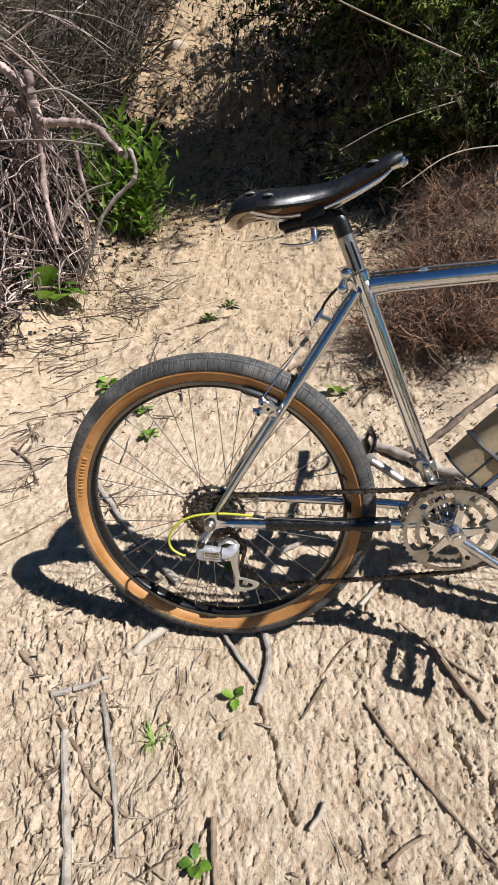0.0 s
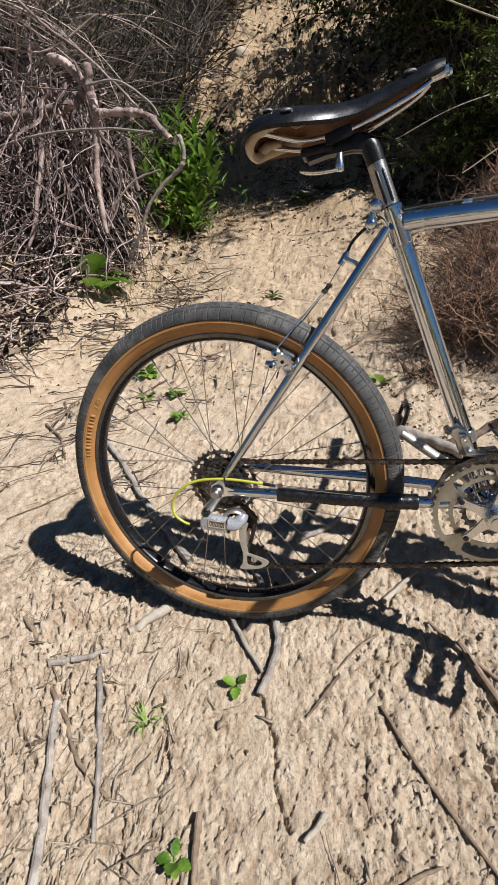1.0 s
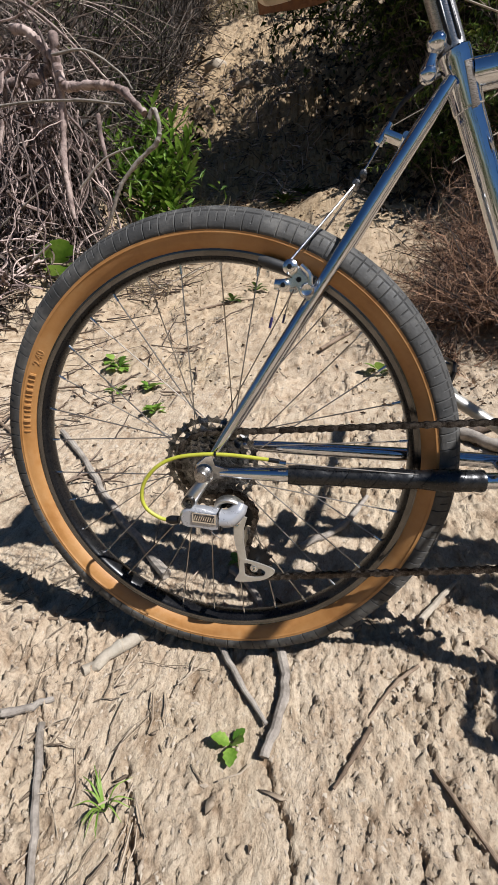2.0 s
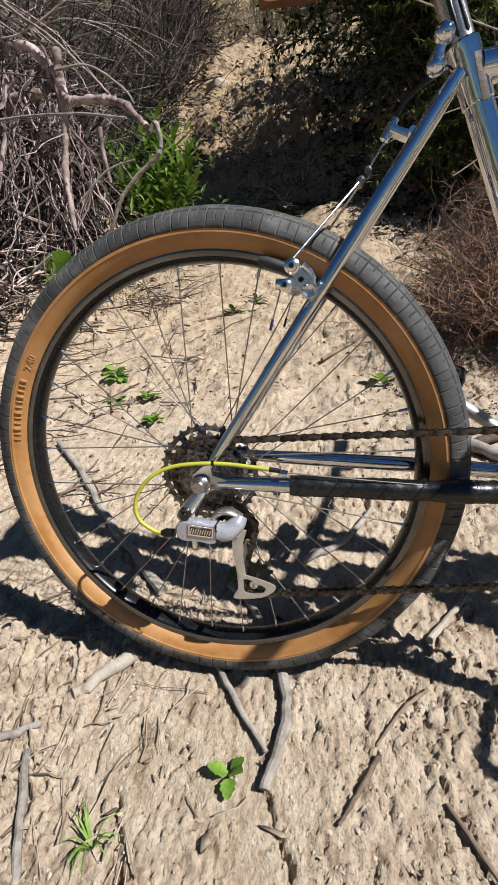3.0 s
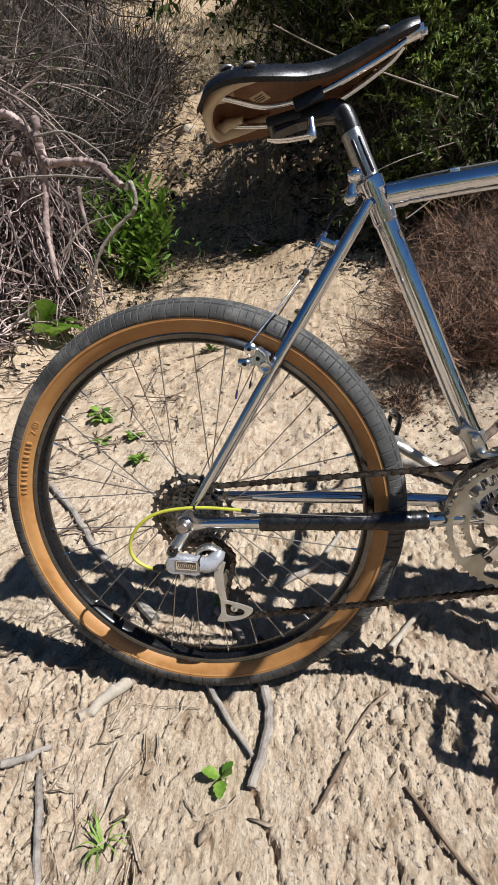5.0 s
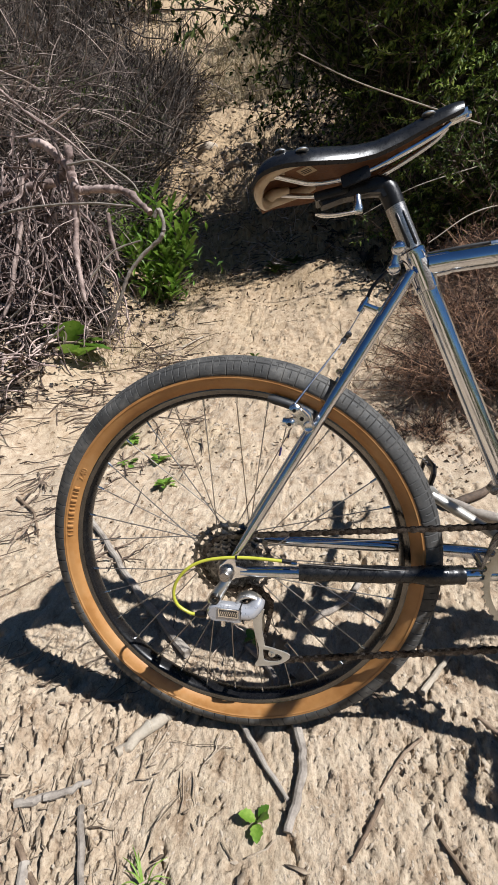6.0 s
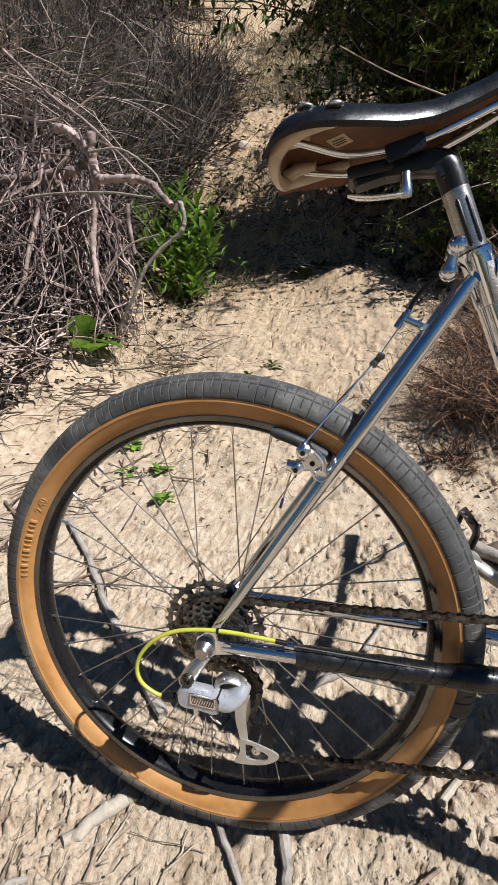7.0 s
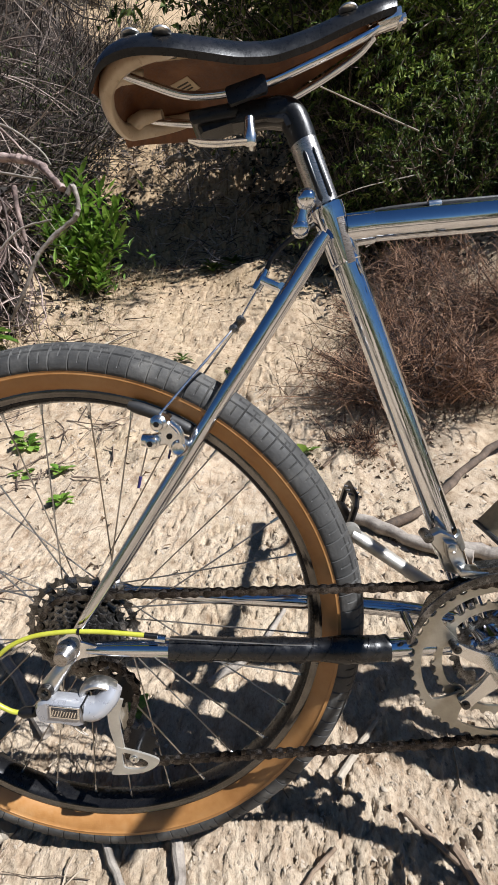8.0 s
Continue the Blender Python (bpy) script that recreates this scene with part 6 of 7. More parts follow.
def leafy_bush(name, label, at, size, boughs, per, leaf, material, g, lean=(0, 0, 0), leaf_count=7, twig_material=DRY_TWIG, keep=1.0):
    """A bush of many stems, side twigs and small leaves. size: half widths and height; keep: the share of twigs that bear leaves."""
    bush = thing(name, label, "bush", at=at)
    wood, crown = Geo(), Geo()
    s = np.array(size)
    start = g.normal(0, 0.13, (boughs, 3)) * (s[0], s[1], 0)
    start[:, 2] = -0.1
    way = g.normal(0, 0.62, (boughs, 3)) * (s[0] / s[2], s[1] / s[2], 0) + np.array((0, 0, 1.0)) + np.array(lean)
    length = s[2] * g.uniform(0.65, 1.15, boughs)
    p = wander(start, way, length, 9, 0.11, 0.35, g)
    wood.twigs(p, np.linspace(0.010, 0.003, 9)[None] * g.uniform(0.5, 1.2, boughs)[:, None], 4)
    b = g.integers(0, boughs, boughs * per)
    c = g.uniform(2, 8, boughs * per)
    lo = np.floor(c).astype(int).clip(0, 7)
    st = p[b, lo] + (p[b, lo + 1] - p[b, lo]) * (c - lo)[:, None]
    w2 = unit(p[b, lo + 1] - p[b, lo]) * 0.5 + g.normal(0, 0.7, (len(b), 3)) + (0, 0, 0.1)
    l2 = g.uniform(0.12, 0.42, len(b)) * s[2] / 2.2
    p2 = wander(st, w2, l2, 4, 0.18, 0.25, g)
    stay = np.arange(len(b)) < keep * len(b)
    wood.twigs(p2[stay][:, ::3], (np.linspace(0.0042, 0.0014, 2)[None] * g.uniform(0.6, 1.3, len(b))[:, None])[stay], 3)
    tagged(part("branchwork", wood, twig_material, bush), kind="stuff")
    m = len(b) * leaf_count
    t = np.repeat(np.arange(len(b)), leaf_count)
    f = g.uniform(0.6, 3, m)
    lo = np.floor(f).astype(int).clip(0, 2)
    at2 = p2[t, lo] + (p2[t, lo + 1] - p2[t, lo]) * (f - lo)[:, None]
    w3 = unit(p2[t, lo + 1] - p2[t, lo]) * 0.6 + g.normal(0, 0.6, (m, 3)) + (0, 0, 0.15)
    face, long, wide = unit(g.normal(0, 0.45, (m, 3)) + (0.2, -0.15, 1)), leaf * g.uniform(0.6, 1.3, m), leaf * 0.48 * g.uniform(0.7, 1.3, m)
    k = stay[t]
    crown.leaves(at2[k], w3[k], face[k], long[k], wide[k], 0.2, 0.15)
    tagged(part("foliage", crown, material, bush), kind="stuff")
    return bush


def place(x, y, z=0.0):
    return (x, y, float(lie(x, y)) + z)


g = np.random.default_rng(31)
leafy_bush("leafy_bush", "dense green small-leaved bush over the trail", place(1.85, 4.05), (1.15, 0.75, 2.7), 90, 30, 0.050, LEAF_BUSH, g, (-0.25, -0.1, 0), 8)
leafy_bush("leafy_bush", "tall dusty green bush beside the trail", place(1.35, 4.35), (1.0, 0.9, 3.4), 110, 30, 0.070, LEAF_DARK, g, (-0.15, -0.1, 0), 8, keep=0.95)
leafy_bush("leafy_bush", "dense green bush with dead twigs", place(2.9, 3.9), (1.1, 0.9, 2.8), 60, 20, 0.054, LEAF_BUSH, g, (-0.2, 0, 0), 8)
m2 = leafy_bush("leafy_bush", "dusty green bush beside the trail", place(2.2, 6.4), (1.0, 0.9, 2.8), 50, 20, 0.075, LEAF_DARK, g, (-0.15, -0.1, 0), 9, keep=0.7)
far1 = leafy_bush("leafy_bush", "dusty green bush on the hillside", place(2.3, 8.5), (1.4, 1.3, 3.8), 34, 13, 0.128, LEAF_DARK, g, (-0.1, -0.1, 0), 6)
far2 = leafy_bush("leafy_bush", "dusty green bush on the hillside", place(4.4, 4.6), (1.4, 1.1, 3.4), 30, 12, 0.11, LEAF_BUSH, g, (-0.2, 0, 0), 8)
for x, y, turn, sc, src in ((0.85, 9.3, 80, 0.85, far1), (1.25, 4.95, 20, 1.45, m2), (1.75, 5.7, 250, 0.85, m2), (2.6, 5.6, 150, 1.2, m2), (-5.2, 10.5, 200, 1.05, far1), (0.2, 12.0, 60, 1.1, far1), (1.8, 13.0, 100, 1.35, far1),
                            (-4.4, 13.0, 30, 1.35, far1), (6.0, 8.0, 310, 1.35, far1), (6.6, 2.2, 40, 0.95, far2), (-7.5, 3.0, 290, 1.05, far1), (0.75, 10.2, 240, 0.95, far2)):
    copy_thing(src, Matrix.Translation(place(x, y, -0.1)) @ pose(0, 0, 0, 0, 0, turn) @ Matrix.Scale(sc, 4))
# undergrowth at the foot of the bushes
low1 = leafy_bush("leafy_bush", "low dusty green undergrowth with dead twigs", place(1.40, 2.95), (0.6, 0.40, 0.85), 60, 26, 0.036, LEAF_DARK, g, (-0.1, -0.1, 0), 7, BROWN_STEM, 0.8)
for x, y, turn, sc in ((1.95, 2.70, 120, 0.9), (1.02, 3.40, 220, 0.85), (1.75, 3.2, 50, 1.1), (2.5, 2.9, 300, 1.2)):
    copy_thing(low1, Matrix.Translation(place(x, y, -0.04)) @ pose(0, 0, 0, 0, 0, turn) @ Matrix.Scale(sc, 4))
# low bushes across the trail, behind the eye: unseen, added to shape the chrome's reflections
for x, y, turn, sc in ((-3.6, -3.6, 15, 0.72), (-1.7, -3.3, 300, 0.68), (0.2, -3.5, 130, 0.72), (2.0, -3.4, 60, 0.68), (3.8, -3.8, 250, 0.72), (-5.6, -3.0, 70, 0.85), (6.2, -3.2, 190, 0.85), (-4.8, -0.9, 80, 0.85), (5.2, -1.2, 170, 0.75)):
    copy_thing(far1, Matrix.Translation(place(x, y, -0.1)) @ pose(0, 0, 0, 0, 0, turn) @ Matrix.Scale(sc, 4))

# bare twigs reaching out of the right bush
for name, pts, r in (("bare_branch", [(0.06, 2.55, 2.47), (0.38, 2.50, 2.24), (0.70, 2.45, 2.05), (1.08, 2.40, 1.84)], 0.0048),
                     ("bare_branch", [(0.42, 2.6, 1.50), (0.75, 2.6, 1.62), (1.15, 2.65, 1.70)], 0.0036),
                     ("bare_branch", [(0.75, 2.2, 1.20), (1.05, 2.25, 1.35), (1.5, 2.4, 1.38)], 0.004)):
    tagged(part(name, Geo().tube(bend(pts), np.linspace(r * 0.7, r, 8 * (len(pts) - 1) + 1), 7), PALE_WOOD), "bare pale branch reaching out of the bush", "branch")

# a curtain of dead stems hanging in the bushes
curtain = thing("dead_bush", "curtain of dead brown stems hanging in the bush", "brush", at=place(1.5, 3.1))
cu = Geo()
n = 760
st = np.stack([g.uniform(0.9, 2.6, n), g.uniform(3.6, 4.0, n), g.uniform(2.5, 3.7, n)], 1)
st[:, 2] += 0.25 * bumps(st[:, 0] * 3, st[:, 1] * 3, 85)
p = wander(st, np.array((0.0, -0.1, -1.0)) + g.normal(0, 0.28, (n, 3)), g.uniform(0.25, 0.8, n), 6, 0.16, 0.2, g)
for k in range(40):
    part("stem", Geo().twigs(p[k:k + 1] - np.array(curtain.location), np.linspace(0.0055, 0.0020, 6)[None], 5), BROWN_STEM, curtain)
cu.twigs(p, np.linspace(0.0036, 0.0014, 6)[None] * g.uniform(0.5, 1.4, n)[:, None], 3)
n = 650
st = np.stack([g.uniform(0.3, 2.6, n), g.uniform(3.1, 3.9, n), g.uniform(1.3, 3.0, n)], 1) + (0.35, 0.2, 0)
p = wander(st, g.normal(0, 0.7, (n, 3)) + (-0.3, -0.3, 0.1), g.uniform(0.25, 0.7, n), 6, 0.2, 0.4, g)
cu.twigs(p, np.linspace(0.0034, 0.0012, 6)[None] * g.uniform(0.5, 1.4, n)[:, None], 3)
ob = tagged(part("brushwood", cu, BROWN_STEM, curtain), kind="stuff")
ob.location = -Vector(curtain.location)

# sprigs of the right bush that reach over the trail
sp = Geo()
spw = Geo()
n = 300
st = np.stack([g.uniform(1.0, 3.0, n), g.uniform(3.0, 3.5, n), g.uniform(1.45, 3.6, n)], 1)
p = wander(st, np.array((-1.0, -0.35, 0.05)) + g.normal(0, 0.4, (n, 3)), g.uniform(0.3, 0.8, n), 7, 0.12, 0.3, g)
spw.twigs(p, np.linspace(0.004, 0.0015, 7)[None] * np.ones((n, 1)), 4)
t = np.repeat(np.arange(n), 50)
f = g.uniform(1.5, 6, len(t))
lo = np.floor(f).astype(int).clip(0, 5)
at2 = p[t, lo] + (p[t, lo + 1] - p[t, lo]) * (f - lo)[:, None]
sp.leaves(at2, unit(p[t, lo + 1] - p[t, lo]) * 0.7 + g.normal(0, 0.55, (len(t), 3)), unit(g.normal(0, 0.4, (len(t), 3)) + (0.2, -0.2, 1)), 0.045 * g.uniform(0.6, 1.3, len(t)), 0.019 * g.uniform(0.7, 1.3, len(t)), 0.2, 0.15)
sprigs = thing("leafy_sprigs", "long leafy sprigs hanging over the trail", "bush", at=(0.8, 2.4, 1.2))
for nm, ge, mt in (("branchwork", spw, DRY_TWIG), ("foliage", sp, LEAF_BUSH)):
    ob = tagged(part(nm, ge, mt, sprigs), kind="stuff")
    ob.location = (-0.8, -2.4, -1.2)

# the dry shrubs beside the trail: tangles of fine reddish twigs
def dry_shrub(at, n, m, size, stems, label):
    dry = thing("dry_shrub", label, "bush", at=at)
    tw_ = Geo()
    st = g.normal(0, 0.10, (n, 3)) * (1, 0.8, 0)
    p = wander(st, g.normal(0, 0.85, (n, 3)) * (1.15, 0.9, 0) + (0, 0, 0.75), g.uniform(0.25, 0.54, n), 6, 0.2, 0.35, g)
    for k in range(stems):
        part("stem", Geo().twigs(p[k:k + 1] * size, np.linspace(0.0042, 0.0012, 6)[None], 5), RED_TWIG, dry)
    tw_.twigs(p[stems:] * size, np.linspace(0.0030, 0.0010, 6)[None] * g.uniform(0.6, 1.3, n - stems)[:, None], 3)
    b = g.integers(0, n, m)
    f = g.uniform(1.0, 5, m)
    lo = np.floor(f).astype(int).clip(0, 4)
    st = p[b, lo] + (p[b, lo + 1] - p[b, lo]) * (f - lo)[:, None]
    p2 = wander(st, g.normal(0, 1, (m, 3)) + (0, 0, 0.1), g.uniform(0.03, 0.17, m), 3, 0.35, 0.2, g) * size
    tw_.twigs(p2, np.linspace(0.0011, 0.0005, 3)[None] * np.ones((m, 1)), 3)
    tagged(part("twig_tangle", tw_, RED_TWIG, dry), kind="stuff")
    bits = Geo()
    c = m // 2
    bt = p2[g.integers(0, m, c), g.integers(1, 3, c)]
    bits.leaves(bt, g.normal(0, 1, bt.shape), unit(g.normal(0, 1, bt.shape) + (0, 0, 0.5)), g.uniform(0.006, 0.018, c), g.uniform(0.003, 0.007, c), 0.4, 0.2)
    tagged(part("withered_foliage", bits, RED_TWIG, dry), kind="stuff")


dry_shrub(place(0.84, 1.40), 420, 8000, 1.0, 60, "dead reddish-brown shrub, a tangle of fine twigs")
dry_shrub(place(1.35, 1.75), 240, 3600, 1.25, 30, "dead reddish-brown shrub against green bushes")
dry_shrub(place(0.56, 1.16, -0.06), 90, 1600, 0.42, 12, "low dead tuft of fine reddish twigs")
dry_shrub(place(0.95, 2.15), 240, 3000, 0.95, 30, "dead brown shrub under the green bush")
dry_shrub(place(1.15, 2.62), 200, 2400, 0.8, 20, "dead brown shrub under the green bush")

# the bank of dead brush: hanging roots and stems
bank = thing("brush_bank", "tangled grey roots and dead stems hanging over the bank", "brush", at=place(-1.6, 2.3))
n = 560
sx = g.uniform(-2.7, -1.26, n)
sy = 1.98 + 0.1 * (-1.0 - sx) + g.normal(0, 0.15, n)
top = 1.56 + 0.14 * g.normal(0, 1, n) + 0.22 * (-1.0 - sx)
p = wander(np.stack([sx, sy, top], 1), np.array((0.02, -0.10, -1.0)) + g.normal(0, 0.24, (n, 3)), g.uniform(0.35, 1.1, n), 13, 0.17, 0.35, g)
p[:, 1:, :2] += 0.008 * g.normal(0, 1, (n, 12, 2))
p[:, :, 0] = -1.17 - np.abs(p[:, :, 0] + 1.17)
rad = np.exp(g.normal(-5.5, 0.5, n)).clip(0.002, 0.013)
for k in range(n):
    q = bend(p[k] - np.array(bank.location), 2)
    part("root", Geo().tube(q, rad[k] * np.linspace(1, 0.4, len(q)) * (1 + 0.10 * np.sin(np.arange(len(q)) * 2.3 + k)), 5), ROOT, bank)
roots = Geo()
n = 1300
sx = g.uniform(-2.8, -1.36, n)
start = np.stack([sx, 2.02 + g.normal(0, 0.24, n), g.uniform(0.75, 1.85, n)], 1)
p = wander(start, g.normal(0, 0.6, (n, 3)) + (0.1, -0.1, -0.5), g.uniform(0.2, 0.7, n), 6, 0.12, 0.2, g)
p[:, :, 0] = -1.17 - np.abs(p[:, :, 0] + 1.17)
roots.twigs(p, np.linspace(0.0046, 0.0016, 6)[None] * g.uniform(0.5, 1.5, n)[:, None], 3)
ob = tagged(part("root_tangle", roots, ROOT, bank), kind="stuff")
ob.location = -Vector(bank.location)


# near-black leaves hung behind the roots as painted shade
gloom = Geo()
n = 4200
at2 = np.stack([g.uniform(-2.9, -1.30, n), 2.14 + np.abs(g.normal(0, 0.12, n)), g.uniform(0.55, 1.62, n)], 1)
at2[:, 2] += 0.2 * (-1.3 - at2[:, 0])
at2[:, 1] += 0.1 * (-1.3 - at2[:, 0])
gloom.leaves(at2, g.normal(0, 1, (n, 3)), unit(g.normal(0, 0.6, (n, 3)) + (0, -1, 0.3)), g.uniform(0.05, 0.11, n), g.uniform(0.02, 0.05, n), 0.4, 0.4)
ob = tagged(part("dead_foliage", gloom, SHADE_LEAF, bank, smooth=False), kind="stuff")
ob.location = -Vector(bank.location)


def limb(name, pts, r0, r1, label, parent=None, material=ROOT, knots=0.12):
    p = bend(pts, 8)
    q = np.linspace(0, 1, len(p))
    p = p + g.normal(0, r0 * 0.08, p.shape)
    r = (r0 + (r1 - r0) * q) * (1 + knots * np.sin(q * 31 + r0 * 900) + 0.5 * knots * np.sin(q * 83 + r0 * 500) + g.normal(0, 0.07, len(p)))
    ob = part(name, Geo().tube(p, r, 12), material, parent, label)
    if parent is None:
        tagged(ob, label, "branch")
    return ob


bough = limb("gnarled_branch", [(-1.80, 1.86, 1.72), (-1.63, 1.85, 1.704), (-1.516, 1.85, 1.711), (-1.343, 1.85, 1.707), (-1.27, 1.85, 1.74), (-1.247, 1.85, 1.79), (-1.289, 1.85, 1.855), (-1.353, 1.86, 1.916), (-1.434, 1.88, 1.944)], 0.025, 0.021, "gnarled grey branch over the bank", None, ROOT, 0.10)
limb("side_branch", [(-1.157, 1.77, 1.835), (-1.163, 1.77, 1.72), (-1.136, 1.76, 1.625), (-1.069, 1.75, 1.606), (-0.915, 1.72, 1.578), (-0.823, 1.70, 1.542), (-0.762, 1.66, 1.487), (-0.69, 1.63, 1.405)], 0.024, 0.014, "", bough, ROOT, 0.10)
limb("side_branch", [(-1.24, 1.84, 1.80), (-1.20, 1.80, 1.76), (-1.165, 1.78, 1.66), (-1.181, 1.78, 1.475), (-1.208, 1.78, 1.337), (-1.211, 1.78, 1.212), (-1.213, 1.80, 1.05)], 0.020, 0.013, "", bough, ROOT, 0.09)
limb("side_branch", [(-0.668, 1.62, 1.38), (-0.640, 1.62, 1.412), (-0.622, 1.62, 1.34), (-0.648, 1.62, 1.279), (-0.725, 1.62, 1.231), (-0.806, 1.62, 1.166), (-0.859, 1.62, 1.104), (-0.907, 1.63, 1.024), (-0.965, 1.64, 0.943), (-1.04, 1.67, 0.860)], 0.0120, 0.0075, "crooked pale branch bent down to the ground", bough, GREY_WOOD, 0.06)
limb("side_branch", [(-1.72, 1.62, 1.49), (-1.589, 1.6, 1.5), (-1.343, 1.6, 1.513), (-1.036, 1.6, 1.492), (-0.767, 1.6, 1.441)], 0.0075, 0.0050, "", bough, GREY_WOOD, 0.05)
limb("side_branch", [(-1.153, 1.72, 1.73), (-0.978, 1.72, 1.722), (-0.821, 1.72, 1.613), (-0.772, 1.72, 1.543)], 0.0065, 0.004, "", bough, GREY_WOOD, 0.05)
limb("side_branch", [(-1.073, 1.65, 1.144), (-0.923, 1.65, 1.257), (-0.769, 1.65, 1.29)], 0.0055, 0.004, "", bough, GREY_WOOD, 0.05)
limb("side_branch", [(-0.93, 1.7, 1.22), (-0.947, 1.7, 1.345), (-0.952, 1.7, 1.461)], 0.009, 0.011, "", bough, ROOT, 0.06)
limb("stick_against_bank", [(-1.452, 1.55, 0.74), (-1.338, 1.55, 0.825), (-1.216, 1.55, 0.896)], 0.008, 0.006, "grey stick leaning on the bank of roots", None, GREY_WOOD, 0.05)
limb("stick_against_bank", [(-1.631, 1.6, 0.936), (-1.441, 1.6, 1.048), (-1.208, 1.6, 1.166)], 0.006, 0.004, "thin grey stick leaning on the bank of roots", None, GREY_WOOD, 0.05)
limb("stick_against_bank", [(-1.80, 1.62, 0.83), (-1.608, 1.65, 1.048), (-1.517, 1.65, 1.255), (-1.435, 1.67, 1.487)], 0.013, 0.011, "thick grey root against the bank", None, ROOT, 0.07)
limb("stick_against_bank", [(-1.66, 1.82, 2.32), (-1.56, 1.8, 2.224), (-1.381, 1.8, 2.048), (-1.197, 1.8, 1.906), (-1.02, 1.8, 1.733), (-0.898, 1.8, 1.6)], 0.0085, 0.0050, "thin dead stem leaning over the bank", None, ROOT, 0.05)
limb("stick_against_bank", [(-1.90, 1.86, 2.06), (-1.704, 1.85, 2.027), (-1.43, 1.85, 1.969), (-1.104, 1.85, 2.069)], 0.0062, 0.0036, "thin dead stem leaning over the bank", None, ROOT, 0.05)

# dry fans of thin pale stems drooping over a dark thicket
fan = Geo()
n = 520
root_at = np.stack([g.uniform(-3.1, -1.7, 26), g.uniform(2.1, 3.0, 26), np.zeros(26)], 1)
root_at[:, 2] = lie(root_at[:, 0], root_at[:, 1]) + g.uniform(0.5, 1.25, 26)
pick = g.integers(0, 26, n)
start = root_at[pick] + g.normal(0, 0.05, (n, 3))
p = wander(start, np.array((0.7, -0.25, 0.15)) + g.normal(0, 0.35, (26, 3))[pick] + g.normal(0, 0.3, (n, 3)), g.uniform(0.35, 1.15, n), 8, 0.10, 0.75, g)
fan.twigs(p, np.linspace(0.0042, 0.0014, 8)[None] * g.uniform(0.5, 1.5, n)[:, None], 4)
n = 1500
start = np.stack([g.uniform(-5.0, -1.7, n), 2.4 + 5.5 * g.uniform(0, 1, n) ** 1.3, np.zeros(n)], 1)
start[:, 0] -= 0.12 * (start[:, 1] - 2.6)
start[:, 2] = lie(start[:, 0], start[:, 1]) + g.uniform(0.35, 1.2, n)
keep = bumps(start[:, 0] * 2.1, start[:, 1] * 2.1, 63) > -0.05
start = start[keep]
n = len(start)
p = wander(start, np.array((0.35, -0.25, 0.35)) + g.normal(0, 0.7, (n, 3)), g.uniform(0.3, 1.2, n) * (1 + 0.12 * (start[:, 1] - 2.6)), 6, 0.22, 0.6, g)
fan.twigs(p, np.linspace(0.0050, 0.0018, 6)[None] * g.uniform(0.5, 1.7, n)[:, None], 3)
brush = thing("dry_brush", "thicket of thin dead grey-brown stems up the bank", "brush", at=place(-2.2, 3.2))
ob = tagged(part("drooping_brushwood", fan, GREY_STEM, brush), kind="stuff")
ob.location = -Vector(brush.location)
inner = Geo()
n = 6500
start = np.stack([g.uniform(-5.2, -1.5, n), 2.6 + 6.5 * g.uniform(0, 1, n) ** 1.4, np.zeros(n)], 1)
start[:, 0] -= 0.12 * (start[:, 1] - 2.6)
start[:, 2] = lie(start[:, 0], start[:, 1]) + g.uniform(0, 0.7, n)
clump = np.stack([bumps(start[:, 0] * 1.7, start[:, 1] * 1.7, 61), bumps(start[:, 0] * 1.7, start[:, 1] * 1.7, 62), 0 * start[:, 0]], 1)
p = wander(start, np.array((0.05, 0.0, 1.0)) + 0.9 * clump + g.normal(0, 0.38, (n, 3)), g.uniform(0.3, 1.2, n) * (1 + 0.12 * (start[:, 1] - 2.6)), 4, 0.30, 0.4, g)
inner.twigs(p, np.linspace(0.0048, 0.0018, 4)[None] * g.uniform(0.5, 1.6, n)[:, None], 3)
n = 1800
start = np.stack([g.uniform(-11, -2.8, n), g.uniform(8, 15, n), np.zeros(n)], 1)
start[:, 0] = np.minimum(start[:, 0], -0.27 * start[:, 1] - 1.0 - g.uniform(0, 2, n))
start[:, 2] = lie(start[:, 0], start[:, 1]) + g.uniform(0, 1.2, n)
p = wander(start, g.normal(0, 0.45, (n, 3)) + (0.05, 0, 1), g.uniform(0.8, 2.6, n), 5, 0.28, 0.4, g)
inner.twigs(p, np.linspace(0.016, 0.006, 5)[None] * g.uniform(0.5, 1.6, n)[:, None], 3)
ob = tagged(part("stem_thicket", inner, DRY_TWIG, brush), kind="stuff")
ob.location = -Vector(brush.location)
lf = Geo()
n = 9000
at2 = np.stack([g.uniform(-4.4, -1.2, n), g.uniform(2.6, 6.0, n), np.zeros(n)], 1)
at2[:, 0] -= 0.18 * (at2[:, 1] - 2.5)
at2[:, 2] = lie(at2[:, 0], at2[:, 1]) + g.uniform(0.1, 1.5, n)
lf.leaves(at2, g.normal(0, 1, (n, 3)), unit(g.normal(0, 0.5, (n, 3)) + (0, 0, 1)), g.uniform(0.02, 0.05, n), g.uniform(0.007, 0.016, n))
# near-black leaves among the stems: shade of the thicket's gaps put into colour
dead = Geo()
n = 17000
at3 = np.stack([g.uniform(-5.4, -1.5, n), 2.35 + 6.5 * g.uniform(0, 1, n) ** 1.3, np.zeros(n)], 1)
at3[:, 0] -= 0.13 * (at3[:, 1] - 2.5)
